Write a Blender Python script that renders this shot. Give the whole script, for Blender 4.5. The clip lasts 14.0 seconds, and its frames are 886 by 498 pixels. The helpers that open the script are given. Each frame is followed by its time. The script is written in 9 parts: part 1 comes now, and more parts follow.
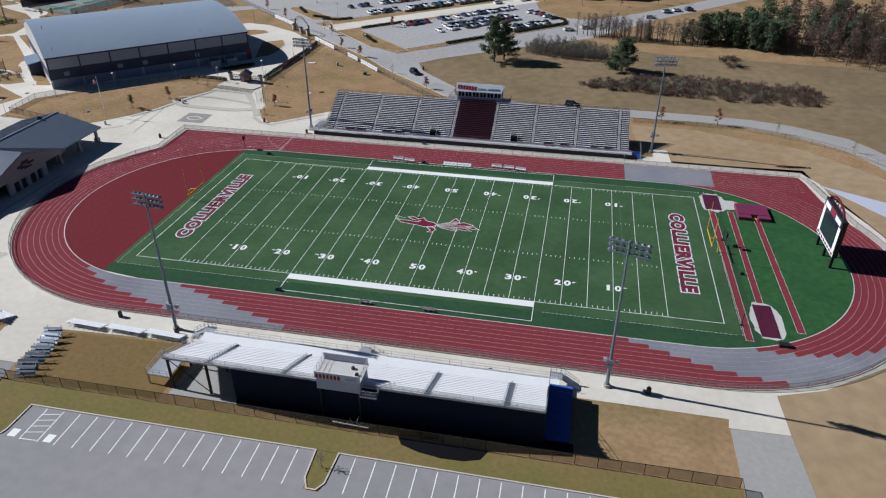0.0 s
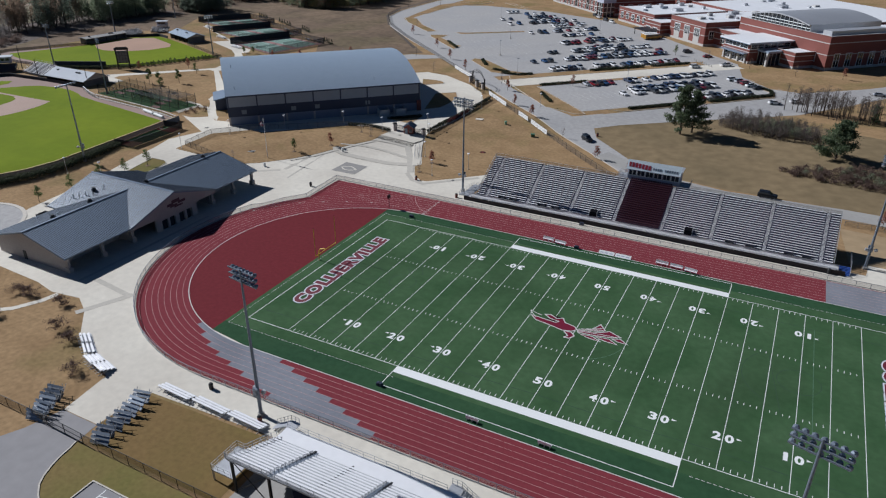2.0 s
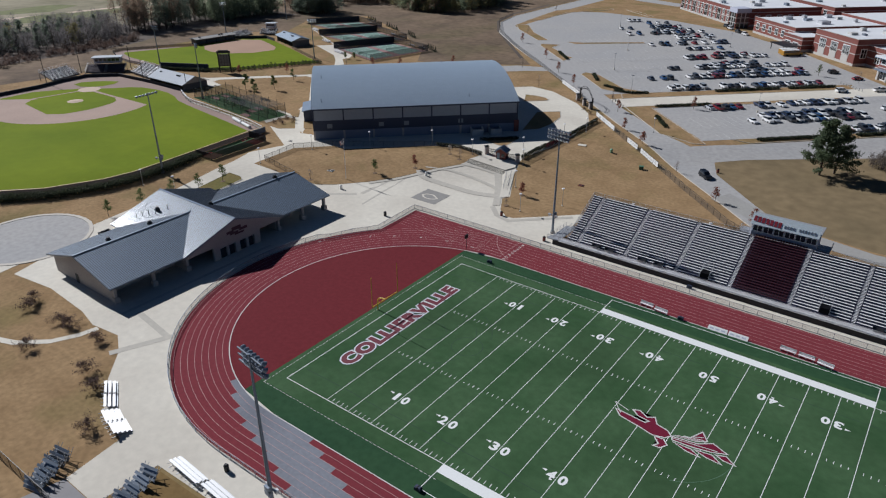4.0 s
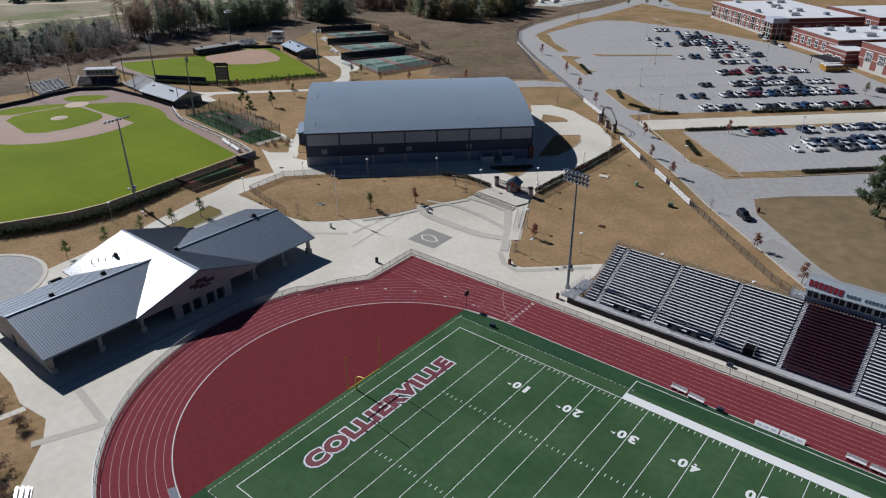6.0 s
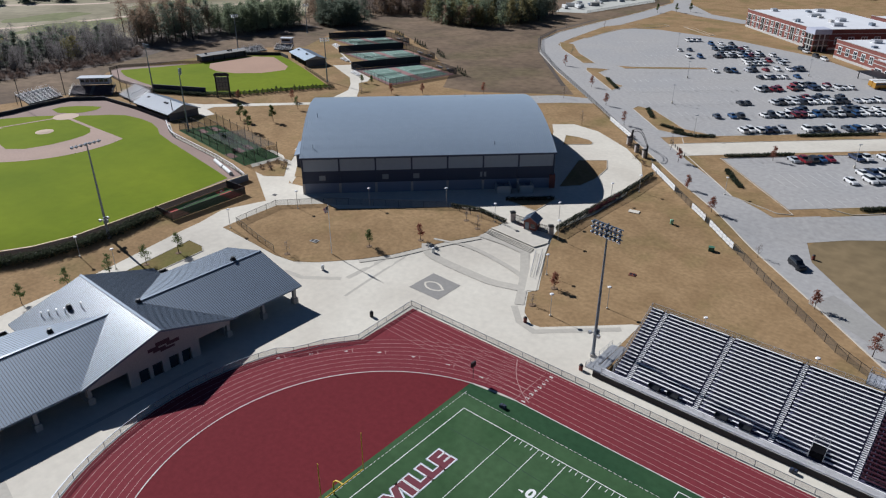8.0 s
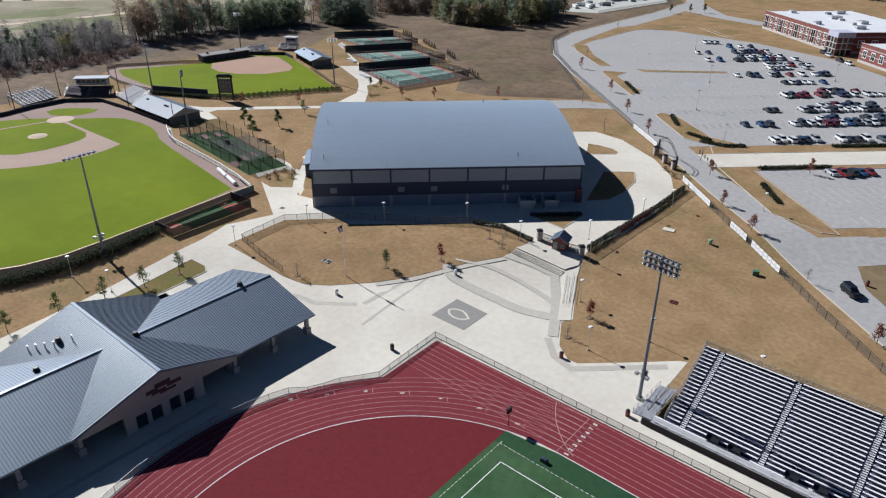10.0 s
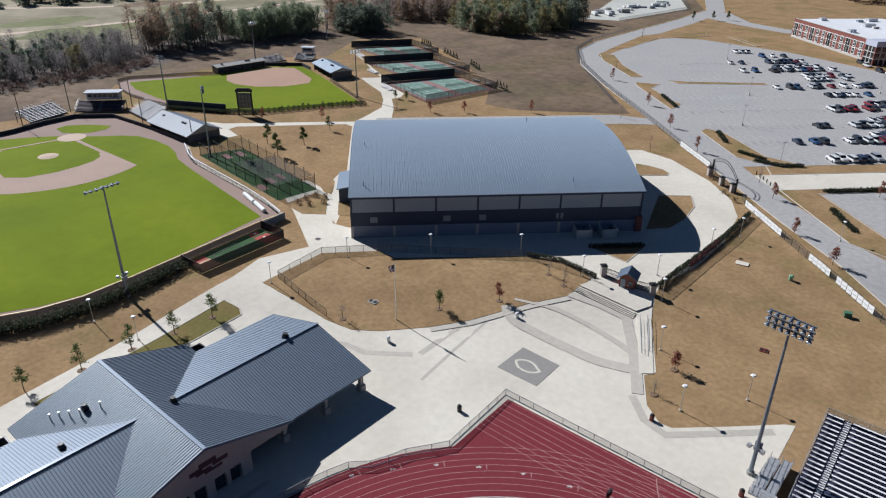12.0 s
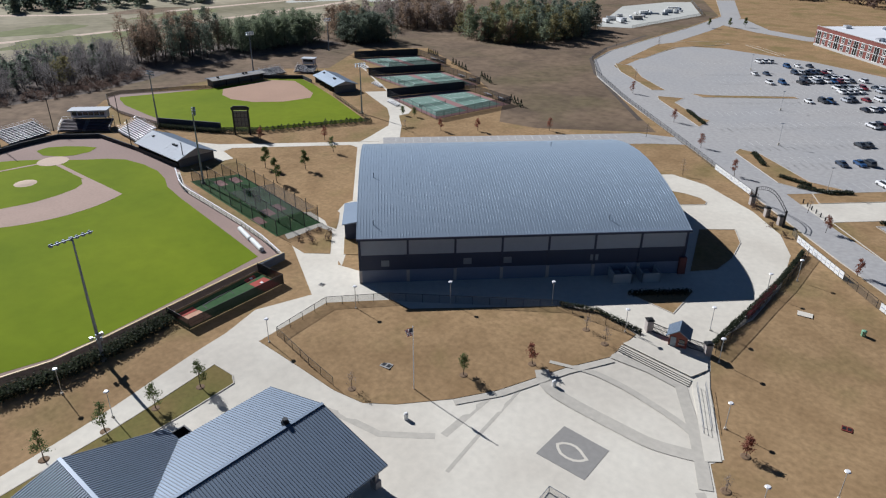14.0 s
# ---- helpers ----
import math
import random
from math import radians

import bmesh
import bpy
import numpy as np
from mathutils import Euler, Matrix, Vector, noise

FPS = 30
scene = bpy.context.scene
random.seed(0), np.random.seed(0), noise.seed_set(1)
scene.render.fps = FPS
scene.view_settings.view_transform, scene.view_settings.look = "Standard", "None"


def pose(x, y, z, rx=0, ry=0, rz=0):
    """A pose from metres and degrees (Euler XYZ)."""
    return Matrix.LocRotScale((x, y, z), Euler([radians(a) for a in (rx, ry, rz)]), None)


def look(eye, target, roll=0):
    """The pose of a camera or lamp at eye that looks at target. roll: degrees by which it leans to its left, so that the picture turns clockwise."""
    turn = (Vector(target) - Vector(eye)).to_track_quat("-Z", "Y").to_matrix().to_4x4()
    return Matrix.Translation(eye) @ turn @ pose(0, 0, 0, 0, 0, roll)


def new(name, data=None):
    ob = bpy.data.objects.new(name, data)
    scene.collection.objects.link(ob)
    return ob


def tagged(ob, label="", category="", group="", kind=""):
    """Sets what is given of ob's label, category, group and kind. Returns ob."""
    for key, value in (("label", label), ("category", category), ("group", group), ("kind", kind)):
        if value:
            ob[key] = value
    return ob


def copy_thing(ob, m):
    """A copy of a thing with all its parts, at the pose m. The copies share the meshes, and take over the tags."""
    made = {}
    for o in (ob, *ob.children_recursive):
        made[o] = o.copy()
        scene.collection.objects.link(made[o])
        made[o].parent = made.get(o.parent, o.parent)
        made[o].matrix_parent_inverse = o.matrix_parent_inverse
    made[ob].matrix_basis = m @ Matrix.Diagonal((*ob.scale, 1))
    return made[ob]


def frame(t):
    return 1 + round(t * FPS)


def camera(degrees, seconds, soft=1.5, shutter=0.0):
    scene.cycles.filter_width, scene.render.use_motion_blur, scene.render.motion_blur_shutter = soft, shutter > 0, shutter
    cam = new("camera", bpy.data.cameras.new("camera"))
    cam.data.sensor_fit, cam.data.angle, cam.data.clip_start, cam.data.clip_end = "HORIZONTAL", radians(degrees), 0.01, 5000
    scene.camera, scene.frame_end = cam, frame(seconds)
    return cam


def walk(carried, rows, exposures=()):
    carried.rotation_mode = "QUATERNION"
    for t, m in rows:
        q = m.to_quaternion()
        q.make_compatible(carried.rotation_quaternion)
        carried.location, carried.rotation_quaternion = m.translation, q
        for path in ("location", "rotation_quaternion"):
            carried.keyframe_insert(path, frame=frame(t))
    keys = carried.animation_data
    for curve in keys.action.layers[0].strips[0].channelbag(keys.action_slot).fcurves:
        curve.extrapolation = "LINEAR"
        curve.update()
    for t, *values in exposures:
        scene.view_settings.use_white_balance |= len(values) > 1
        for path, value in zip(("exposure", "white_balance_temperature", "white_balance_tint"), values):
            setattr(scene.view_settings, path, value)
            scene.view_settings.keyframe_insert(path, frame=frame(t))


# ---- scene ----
cam = camera(65.4, 14.0, soft=1.2)
PATH = [
    (0, (26.975, -125.899, 70.041), (26.633, -124.212, 69.024), 0.1),
    (0.5, (27.489, -120.691, 69.867), (26.922, -119.017, 68.931), 0.1),
    (1, (27.879, -114.948, 69.623), (27.208, -113.297, 68.716), 0.0),
    (1.5, (27.293, -109.234, 69.535), (26.568, -107.607, 68.624), 0.1),
    (2, (26.488, -103.789, 69.494), (25.671, -102.207, 68.584), 0.2),
    (2.5, (25.382, -98.025, 69.682), (24.473, -96.495, 68.769), 0.1),
    (3, (23.904, -92.517, 69.841), (22.91, -91.041, 68.928), 0.1),
    (5.5, (12.384, -64.958, 70.153), (11.281, -63.56, 69.243), -0.2),
    (6, (9.35, -59.809, 70.051), (8.229, -58.423, 69.144), -0.2),
    (6.5, (6.277, -54.717, 69.915), (5.139, -53.343, 69.009), -0.2),
    (7, (3.04, -49.777, 69.843), (1.889, -48.415, 68.938), -0.1),
    (7.5, (-0.207, -44.933, 69.77), (-1.371, -43.58, 68.866), -0.1),
    (8, (-3.03, -40.913, 69.66), (-4.192, -39.56, 68.756), 0.1),
    (10.5, (-19.111, -34.125, 68.77), (-20.267, -32.771, 67.859), 0.6),
    (11, (-23.702, -33.393, 68.763), (-24.857, -32.038, 67.853), 0.6),
    (11.5, (-28.571, -32.283, 68.696), (-29.727, -30.926, 67.79), 0.5),
    (12, (-33.334, -30.659, 68.639), (-34.492, -29.3, 67.739), 0.5),
    (12.5, (-37.85, -28.384, 68.578), (-39.01, -27.024, 67.68), 0.4),
    (13, (-41.813, -25.51, 68.327), (-42.975, -24.149, 67.433), 0.4),
    (13.5, (-45.578, -22.269, 68.343), (-46.739, -20.907, 67.451), 0.4),
    (14, (-49.069, -18.448, 68.499), (-50.229, -17.086, 67.606), 0.4),
]
walk(cam, [(t, look(eye, goal, roll)) for t, eye, goal, roll in PATH], [(0.0, 0.22, 5860, 12), (0.6, 0.2, 5770, 12), (1.5, 0.1, 5770, 12), (2.5, 0.0, 5900, 12), (6.5, -0.01, 5940, 12), (8.2, 0.24, 5940, 12), (10.3, 0.36, 5940, 12), (14.0, 0.28, 5930, 12)])

# ---- world, sun and exposure ----
SUN_AZ = math.atan2(0.075, -0.997)      # direction towards the sun in the plan
SUN_EL = radians(34.5)
world = bpy.data.worlds.new("sky")
scene.world = world
world.use_nodes = True
wn = world.node_tree
wn.nodes.clear()
sky = wn.nodes.new("ShaderNodeTexSky")
sky.sky_type, sky.sun_disc = "NISHITA", False
sky.sun_elevation, sky.sun_rotation = SUN_EL, math.pi / 2 - SUN_AZ
sky.altitude, sky.air_density, sky.dust_density, sky.ozone_density = 100, 1.0, 0.0, 7.0
bgn = wn.nodes.new("ShaderNodeBackground")
bgn.inputs[1].default_value = 0.024
won = wn.nodes.new("ShaderNodeOutputWorld")
wn.links.new(sky.outputs[0], bgn.inputs[0])
wn.links.new(bgn.outputs[0], won.inputs[0])
sun_data = bpy.data.lights.new("sun", "SUN")
sun_data.energy, sun_data.angle, sun_data.color = 5.0, radians(0.53), (1.0, 0.97, 0.91)
sun = new("sun", sun_data)
sun_dir = Vector((math.cos(SUN_EL) * math.cos(SUN_AZ), math.cos(SUN_EL) * math.sin(SUN_AZ), math.sin(SUN_EL)))
sun.matrix_world = look(sun_dir * 300, (0, 0, 0))

# ---- materials ----
R2 = math.sqrt(0.5)


def material(name, color, rough=0.8, metal=0.0, vary=0.12, fine=3.0, coarse=0.06, tint=None, tint_amount=0.0,
             bump=0.0, bump_scale=20.0, spec=0.5, random_value=0.0, patch=None, patch_scale=0.03, patch_amount=0.7):
    """Principled surface whose colour wanders at a coarse and a fine scale (cycles per metre)."""
    m = bpy.data.materials.new(name)
    m.use_nodes = True
    nt = m.node_tree
    b = nt.nodes["Principled BSDF"]
    b.inputs["Roughness"].default_value, b.inputs["Metallic"].default_value = rough, metal
    b.inputs["Specular IOR Level"].default_value = spec
    tc = nt.nodes.new("ShaderNodeTexCoord")

    def noise_node(scale, detail):
        n = nt.nodes.new("ShaderNodeTexNoise")
        n.inputs["Scale"].default_value, n.inputs["Detail"].default_value = scale, detail
        nt.links.new(tc.outputs["Object"], n.inputs["Vector"])
        return n

    big, small = noise_node(coarse, 5), noise_node(fine, 3)
    ramp = nt.nodes.new("ShaderNodeMapRange")
    ramp.inputs[1].default_value, ramp.inputs[2].default_value = 0.38, 0.64
    nt.links.new(big.outputs[0], ramp.inputs[0])
    mix = nt.nodes.new("ShaderNodeMix")
    mix.data_type = "RGBA"
    mix.inputs[6].default_value = (*color, 1)
    mix.inputs[7].default_value = (*(tint or color), 1)
    scale = nt.nodes.new("ShaderNodeMath")
    scale.operation = "MULTIPLY"
    scale.inputs[1].default_value = tint_amount
    nt.links.new(ramp.outputs[0], scale.inputs[0])
    nt.links.new(scale.outputs[0], mix.inputs[0])
    tone = mix.outputs[2]
    if patch:
        pn = noise_node(patch_scale, 6)
        pr = nt.nodes.new("ShaderNodeMapRange")
        pr.inputs[1].default_value, pr.inputs[2].default_value, pr.inputs[4].default_value = 0.5, 0.68, patch_amount
        nt.links.new(pn.outputs[0], pr.inputs[0])
        mix2 = nt.nodes.new("ShaderNodeMix")
        mix2.data_type = "RGBA"
        mix2.inputs[7].default_value = (*patch, 1)
        nt.links.new(pr.outputs[0], mix2.inputs[0])
        nt.links.new(tone, mix2.inputs[6])
        tone = mix2.outputs[2]
    hsv = nt.nodes.new("ShaderNodeHueSaturation")
    val = nt.nodes.new("ShaderNodeMapRange")
    val.inputs[1].default_value, val.inputs[2].default_value = 0.3, 0.7
    val.inputs[3].default_value, val.inputs[4].default_value = 1 - vary, 1 + vary
    add = nt.nodes.new("ShaderNodeMix")
    add.inputs[0].default_value = 0.5
    nt.links.new(big.outputs[0], add.inputs[2])
    nt.links.new(small.outputs[0], add.inputs[3])
    nt.links.new(add.outputs[0], val.inputs[0])
    value = val.outputs[0]
    if random_value:
        info = nt.nodes.new("ShaderNodeObjectInfo")
        rr = nt.nodes.new("ShaderNodeMapRange")
        rr.inputs[3].default_value, rr.inputs[4].default_value = 1 - random_value, 1 + random_value
        nt.links.new(info.outputs["Random"], rr.inputs[0])
        mul = nt.nodes.new("ShaderNodeMath")
        mul.operation = "MULTIPLY"
        nt.links.new(value, mul.inputs[0])
        nt.links.new(rr.outputs[0], mul.inputs[1])
        value = mul.outputs[0]
    nt.links.new(value, hsv.inputs["Value"])
    nt.links.new(tone, hsv.inputs["Color"])
    nt.links.new(hsv.outputs[0], b.inputs["Base Color"])
    if bump:
        bn = noise_node(bump_scale, 4)
        bp = nt.nodes.new("ShaderNodeBump")
        bp.inputs["Strength"].default_value, bp.inputs["Distance"].default_value = bump, 0.05
        nt.links.new(bn.outputs[0], bp.inputs["Height"])
        nt.links.new(bp.outputs[0], b.inputs["Normal"])
    return m


def mesh_material(name, color, cover):
    """Woven wire or netting seen from far off: part of the light passes between the wires."""
    m = material(name, color, rough=0.6, vary=0.1)
    nt = m.node_tree
    out = nt.nodes["Material Output"]
    tr = nt.nodes.new("ShaderNodeBsdfTransparent")
    mx = nt.nodes.new("ShaderNodeMixShader")
    mx.inputs[0].default_value = cover
    nt.links.new(tr.outputs[0], mx.inputs[1])
    nt.links.new(nt.nodes["Principled BSDF"].outputs[0], mx.inputs[2])
    nt.links.new(mx.outputs[0], out.inputs[0])
    return m


def leaf_material(name, dark, light, rough=0.7):
    """Foliage: each leaf clump takes its own shade between two colours."""
    m = bpy.data.materials.new(name)
    m.use_nodes = True
    nt = m.node_tree
    b = nt.nodes["Principled BSDF"]
    b.inputs["Roughness"].default_value = rough
    b.inputs["Specular IOR Level"].default_value = 0.25
    g = nt.nodes.new("ShaderNodeNewGeometry")
    tc = nt.nodes.new("ShaderNodeTexCoord")
    n = nt.nodes.new("ShaderNodeTexNoise")
    n.inputs["Scale"].default_value = 0.12
    nt.links.new(tc.outputs["Object"], n.inputs["Vector"])
    half = nt.nodes.new("ShaderNodeMix")
    half.inputs[0].default_value = 0.5
    nt.links.new(g.outputs["Random Per Island"], half.inputs[2])
    nt.links.new(n.outputs[0], half.inputs[3])
    mx = nt.nodes.new("ShaderNodeMix")
    mx.data_type = "RGBA"
    mx.inputs[6].default_value, mx.inputs[7].default_value = (*dark, 1), (*light, 1)
    nt.links.new(half.outputs[0], mx.inputs[0])
    nt.links.new(mx.outputs[2], b.inputs["Base Color"])
    thin = nt.nodes.new("ShaderNodeBsdfTranslucent")
    nt.links.new(mx.outputs[2], thin.inputs[0])
    both = nt.nodes.new("ShaderNodeMixShader")
    both.inputs[0].default_value = 0.5
    nt.links.new(b.outputs[0], both.inputs[1])
    nt.links.new(thin.outputs[0], both.inputs[2])
    nt.links.new(both.outputs[0], nt.nodes["Material Output"].inputs[0])
    return m


def pick_material(name, colors, rough=0.3, metal=0.0, coat=0.6):
    """Paint whose colour is drawn once per object from a list."""
    m = bpy.data.materials.new(name)
    m.use_nodes = True
    nt = m.node_tree
    b = nt.nodes["Principled BSDF"]
    b.inputs["Roughness"].default_value, b.inputs["Metallic"].default_value = rough, metal
    b.inputs["Coat Weight"].default_value = coat
    info = nt.nodes.new("ShaderNodeObjectInfo")
    ramp = nt.nodes.new("ShaderNodeValToRGB")
    ramp.color_ramp.interpolation = "CONSTANT"
    els = ramp.color_ramp.elements
    while len(els) < len(colors):
        els.new(0.5)
    for i, c in enumerate(colors):
        els[i].position = i / len(colors)
        els[i].color = (*c, 1)
    nt.links.new(info.outputs["Random"], ramp.inputs[0])
    nt.links.new(ramp.outputs[0], b.inputs["Base Color"])
    return m


M_GRASS = material("dormant_grass", (0.345, 0.232, 0.125), 0.95, vary=0.3, fine=1.1, coarse=0.13, patch=(0.19, 0.15, 0.065), patch_scale=0.055, patch_amount=0.8,
                   tint=(0.225, 0.148, 0.078), tint_amount=0.95, bump=0.1, bump_scale=2, spec=0.05)
M_OLIVE = material("fading_green_grass", (0.2, 0.15, 0.06), 0.95, vary=0.22, fine=1.5, coarse=0.08,
                   tint=(0.12, 0.12, 0.035), tint_amount=0.8, bump=0.4, bump_scale=6, spec=0.1)
M_TURF = material("artificial_turf", (0.062, 0.119, 0.056), 0.9, vary=0.22, patch=(0.038, 0.072, 0.034), patch_scale=0.05, patch_amount=0.6, fine=0.8, coarse=0.09,
                  tint=(0.036, 0.08, 0.034), tint_amount=1.0, bump=0.2, bump_scale=30, spec=0.06)
M_TURF_DARK = material("dark_artificial_turf", (0.036, 0.084, 0.04), 0.9, vary=0.2, fine=1.0, coarse=0.07,
                       tint=(0.022, 0.058, 0.029), tint_amount=0.9, bump=0.2, bump_scale=30, spec=0.06)
M_BALL_GRASS = material("bright_ballfield_grass", (0.17, 0.22, 0.011), 0.9, vary=0.1, fine=0.4, coarse=0.03,
                        tint=(0.12, 0.168, 0.008), tint_amount=0.9, bump=0.1, bump_scale=4, spec=0.05)
M_TRACK = material("red_running_track", (0.185, 0.036, 0.046), 0.85, vary=0.16, fine=1.6, coarse=0.06,
                   tint=(0.168, 0.03, 0.038), tint_amount=0.6, bump=0.2, bump_scale=60, spec=0.06)
M_RED_PAD = material("dark_red_rubber", (0.15, 0.023, 0.029), 0.85, vary=0.16, fine=1.2, coarse=0.05,
                     tint=(0.122, 0.019, 0.024), tint_amount=0.7, bump=0.2, bump_scale=60, spec=0.06)
M_GREY_PAD = material("grey_rubber", (0.225, 0.235, 0.268), 0.85, vary=0.16, fine=2.0, coarse=0.1,
                      tint=(0.15, 0.157, 0.182), tint_amount=0.8, bump=0.2, bump_scale=60, spec=0.06)
M_CONC = material("pale_concrete", (0.66, 0.62, 0.535), 0.85, vary=0.12, fine=0.8, coarse=0.05,
                  tint=(0.53, 0.49, 0.42), tint_amount=1.0, bump=0.1, bump_scale=30, spec=0.3)
M_CONC_GREY = material("grey_concrete", (0.34, 0.33, 0.31), 0.85, vary=0.12, fine=1.2, coarse=0.08,
                       tint=(0.27, 0.26, 0.25), tint_amount=0.7, bump=0.15, bump_scale=30, spec=0.3)
M_ASPHALT = material("worn_asphalt", (0.385, 0.373, 0.362), 0.9, vary=0.2, fine=0.8, coarse=0.035,
                     tint=(0.305, 0.302, 0.302), tint_amount=0.85, bump=0.15, bump_scale=40, spec=0.3)
M_DARK_ASPHALT = material("smooth_dark_asphalt", (0.275, 0.265, 0.268), 0.9, vary=0.12, fine=0.5, coarse=0.03,
                          tint=(0.225, 0.22, 0.225), tint_amount=0.85, bump=0.1, bump_scale=40, spec=0.3)
M_WHITE = material("white_paint", (0.74, 0.75, 0.74), 0.7, vary=0.06)
M_WORN_WHITE = material("worn_white_paint", (0.55, 0.54, 0.52), 0.8, vary=0.3, fine=2.5)
M_LANE = material("lane_line_paint", (0.43, 0.27, 0.26), 0.8, vary=0.1)
M_MAROON = material("maroon_paint", (0.12, 0.008, 0.022), 0.7, vary=0.08)
M_PALE_BLUE = material("pale_blue_paint", (0.44, 0.46, 0.55), 0.8, vary=0.1)
M_FAINT = material("faint_dark_line", (0.02, 0.052, 0.028), 0.9, vary=0.1)
M_FAINT_PALE = material("faint_pale_line", (0.075, 0.15, 0.09), 0.9, vary=0.1)
M_KERB = material("concrete_kerb", (0.5, 0.46, 0.4), 0.85, vary=0.12)
M_ALU = material("bright_aluminium", (0.8, 0.81, 0.83), 0.42, 0.35, vary=0.05, fine=1.0, coarse=0.3)
M_ALU_DULL = material("dull_aluminium", (0.52, 0.53, 0.55), 0.45, 0.55, vary=0.08)
M_STEEL = material("galvanised_steel", (0.2, 0.235, 0.285), 0.45, 0.5, vary=0.1)
M_DARK_STEEL = material("dark_steel", (0.03, 0.032, 0.036), 0.5, 0.5, vary=0.1)
M_BLACK = material("black_paint", (0.012, 0.012, 0.014), 0.6, vary=0.1)
M_ROOF = material("dark_blue_grey_metal_roof", (0.155, 0.205, 0.275), 0.56, 0.12, vary=0.07, fine=0.5, coarse=0.08, spec=0.38)
M_ROOF_LIGHT = material("blue_grey_metal_roof", (0.31, 0.38, 0.46), 0.4, 0.25, vary=0.06, fine=0.5, coarse=0.04,
                        tint=(0.27, 0.335, 0.41), tint_amount=0.6)
for coated in (M_ROOF,):
    paint = coated.node_tree.nodes["Principled BSDF"]
    paint.inputs["Coat Weight"].default_value, paint.inputs["Coat Roughness"].default_value = 0.55, 0.2
# Seams are coloured darker than the roof in place of their shadow lines.
M_SEAM = material("shadowed_seam_metal", (0.1, 0.12, 0.15), 0.5, 0.3, vary=0.05)
M_WALL_PALE = material("pale_metal_wall", (0.48, 0.47, 0.45), 0.6, vary=0.06, fine=0.8)
M_WALL_DARK = material("dark_navy_metal_wall", (0.03, 0.042, 0.08), 0.6, vary=0.08)
M_BLOCK = material("tan_block_masonry", (0.4, 0.36, 0.335), 0.9, vary=0.14, fine=4.0, bump=0.3, bump_scale=8)
M_BRICK = material("red_brick", (0.21, 0.07, 0.056), 0.9, vary=0.16, fine=4.0, bump=0.3, bump_scale=10)
M_WHITE_ROOF = material("white_membrane_roof", (0.68, 0.69, 0.71), 0.7, vary=0.07, fine=0.3, coarse=0.05)
M_GLASS = material("dark_window_glass", (0.02, 0.026, 0.034), 0.08, 0.0, vary=0.05, spec=0.8)
M_YELLOW = material("yellow_paint", (0.62, 0.42, 0.02), 0.5, vary=0.05)
M_FENCE = mesh_material("chain_link", (0.1, 0.1, 0.1), 0.3)
M_SCREEN = mesh_material("brown_windscreen", (0.17, 0.115, 0.05), 0.55)
M_NET = mesh_material("black_netting", (0.012, 0.013, 0.013), 0.42)
M_BLACK_SCREEN = material("black_windscreen", (0.02, 0.023, 0.03), 0.8, vary=0.1)
M_SEAT_DARK = material("maroon_seat", (0.058, 0.016, 0.028), 0.5, vary=0.1)
M_BARK = material("bark", (0.09, 0.068, 0.052), 0.95, vary=0.2)
M_PINE = leaf_material("pine_needles", (0.058, 0.082, 0.05), (0.175, 0.22, 0.12))
M_LEAF = leaf_material("sparse_green_leaves", (0.058, 0.08, 0.03), (0.18, 0.225, 0.085))
M_RUST = leaf_material("rust_leaves", (0.19, 0.07, 0.052), (0.38, 0.165, 0.11))
M_TWIG = leaf_material("bare_twigs", (0.18, 0.15, 0.13), (0.42, 0.35, 0.31))
M_SHRUB = leaf_material("dark_shrub_leaves", (0.024, 0.03, 0.02), (0.07, 0.085, 0.05))
M_SCRUB = leaf_material("brown_scrub", (0.07, 0.045, 0.036), (0.19, 0.125, 0.09))
M_DIRT = material("infield_clay", (0.37, 0.265, 0.215), 0.95, vary=0.12, fine=1.5, coarse=0.1, bump=0.2)
M_DIRT_PALE = material("pale_clay", (0.52, 0.4, 0.31), 0.95, vary=0.1, fine=1.5)
M_WARNING = material("warning_track_dirt", (0.27, 0.19, 0.16), 0.95, vary=0.12, fine=1.5)
M_SAND = material("white_sand", (0.46, 0.46, 0.42), 0.95, vary=0.15, fine=2.0)
M_COURT = material("green_court", (0.13, 0.225, 0.185), 0.85, vary=0.1, fine=0.6)
M_COURT_RED = material("faded_red_court", (0.25, 0.13, 0.125), 0.85, vary=0.1, fine=0.6)
M_RUBBER = material("black_rubber", (0.015, 0.015, 0.016), 0.8, vary=0.1)
# Pale matt colour stands in for the bright reflection on the lamp glass.
M_LENS = material("lamp_glass", (0.8, 0.84, 0.88), 0.4, 0.0, vary=0.1)
M_BLUE = material("blue_tarpaulin", (0.04, 0.1, 0.36), 0.6, vary=0.15)
M_SIGN_RED = material("red_sign_paint", (0.26, 0.016, 0.034), 0.6, vary=0.05)
M_BRONZE = material("rust_red_metal", (0.16, 0.03, 0.02), 0.6, vary=0.15)

# ---- builders ----


def rise(x, y):
    """Height of the ground: level in the stadium, a low terrace beyond the plaza steps."""
    k = min(1.0, max(0.0, ((y - x) * R2 - 102.0) / 23.0))
    return 1.3 * k * k * (3 - 2 * k)


def av(a, v):
    """Plan axes of the diagonal buildings and car parks, turned by 45 degrees."""
    return ((a - v) * R2, (a + v) * R2)


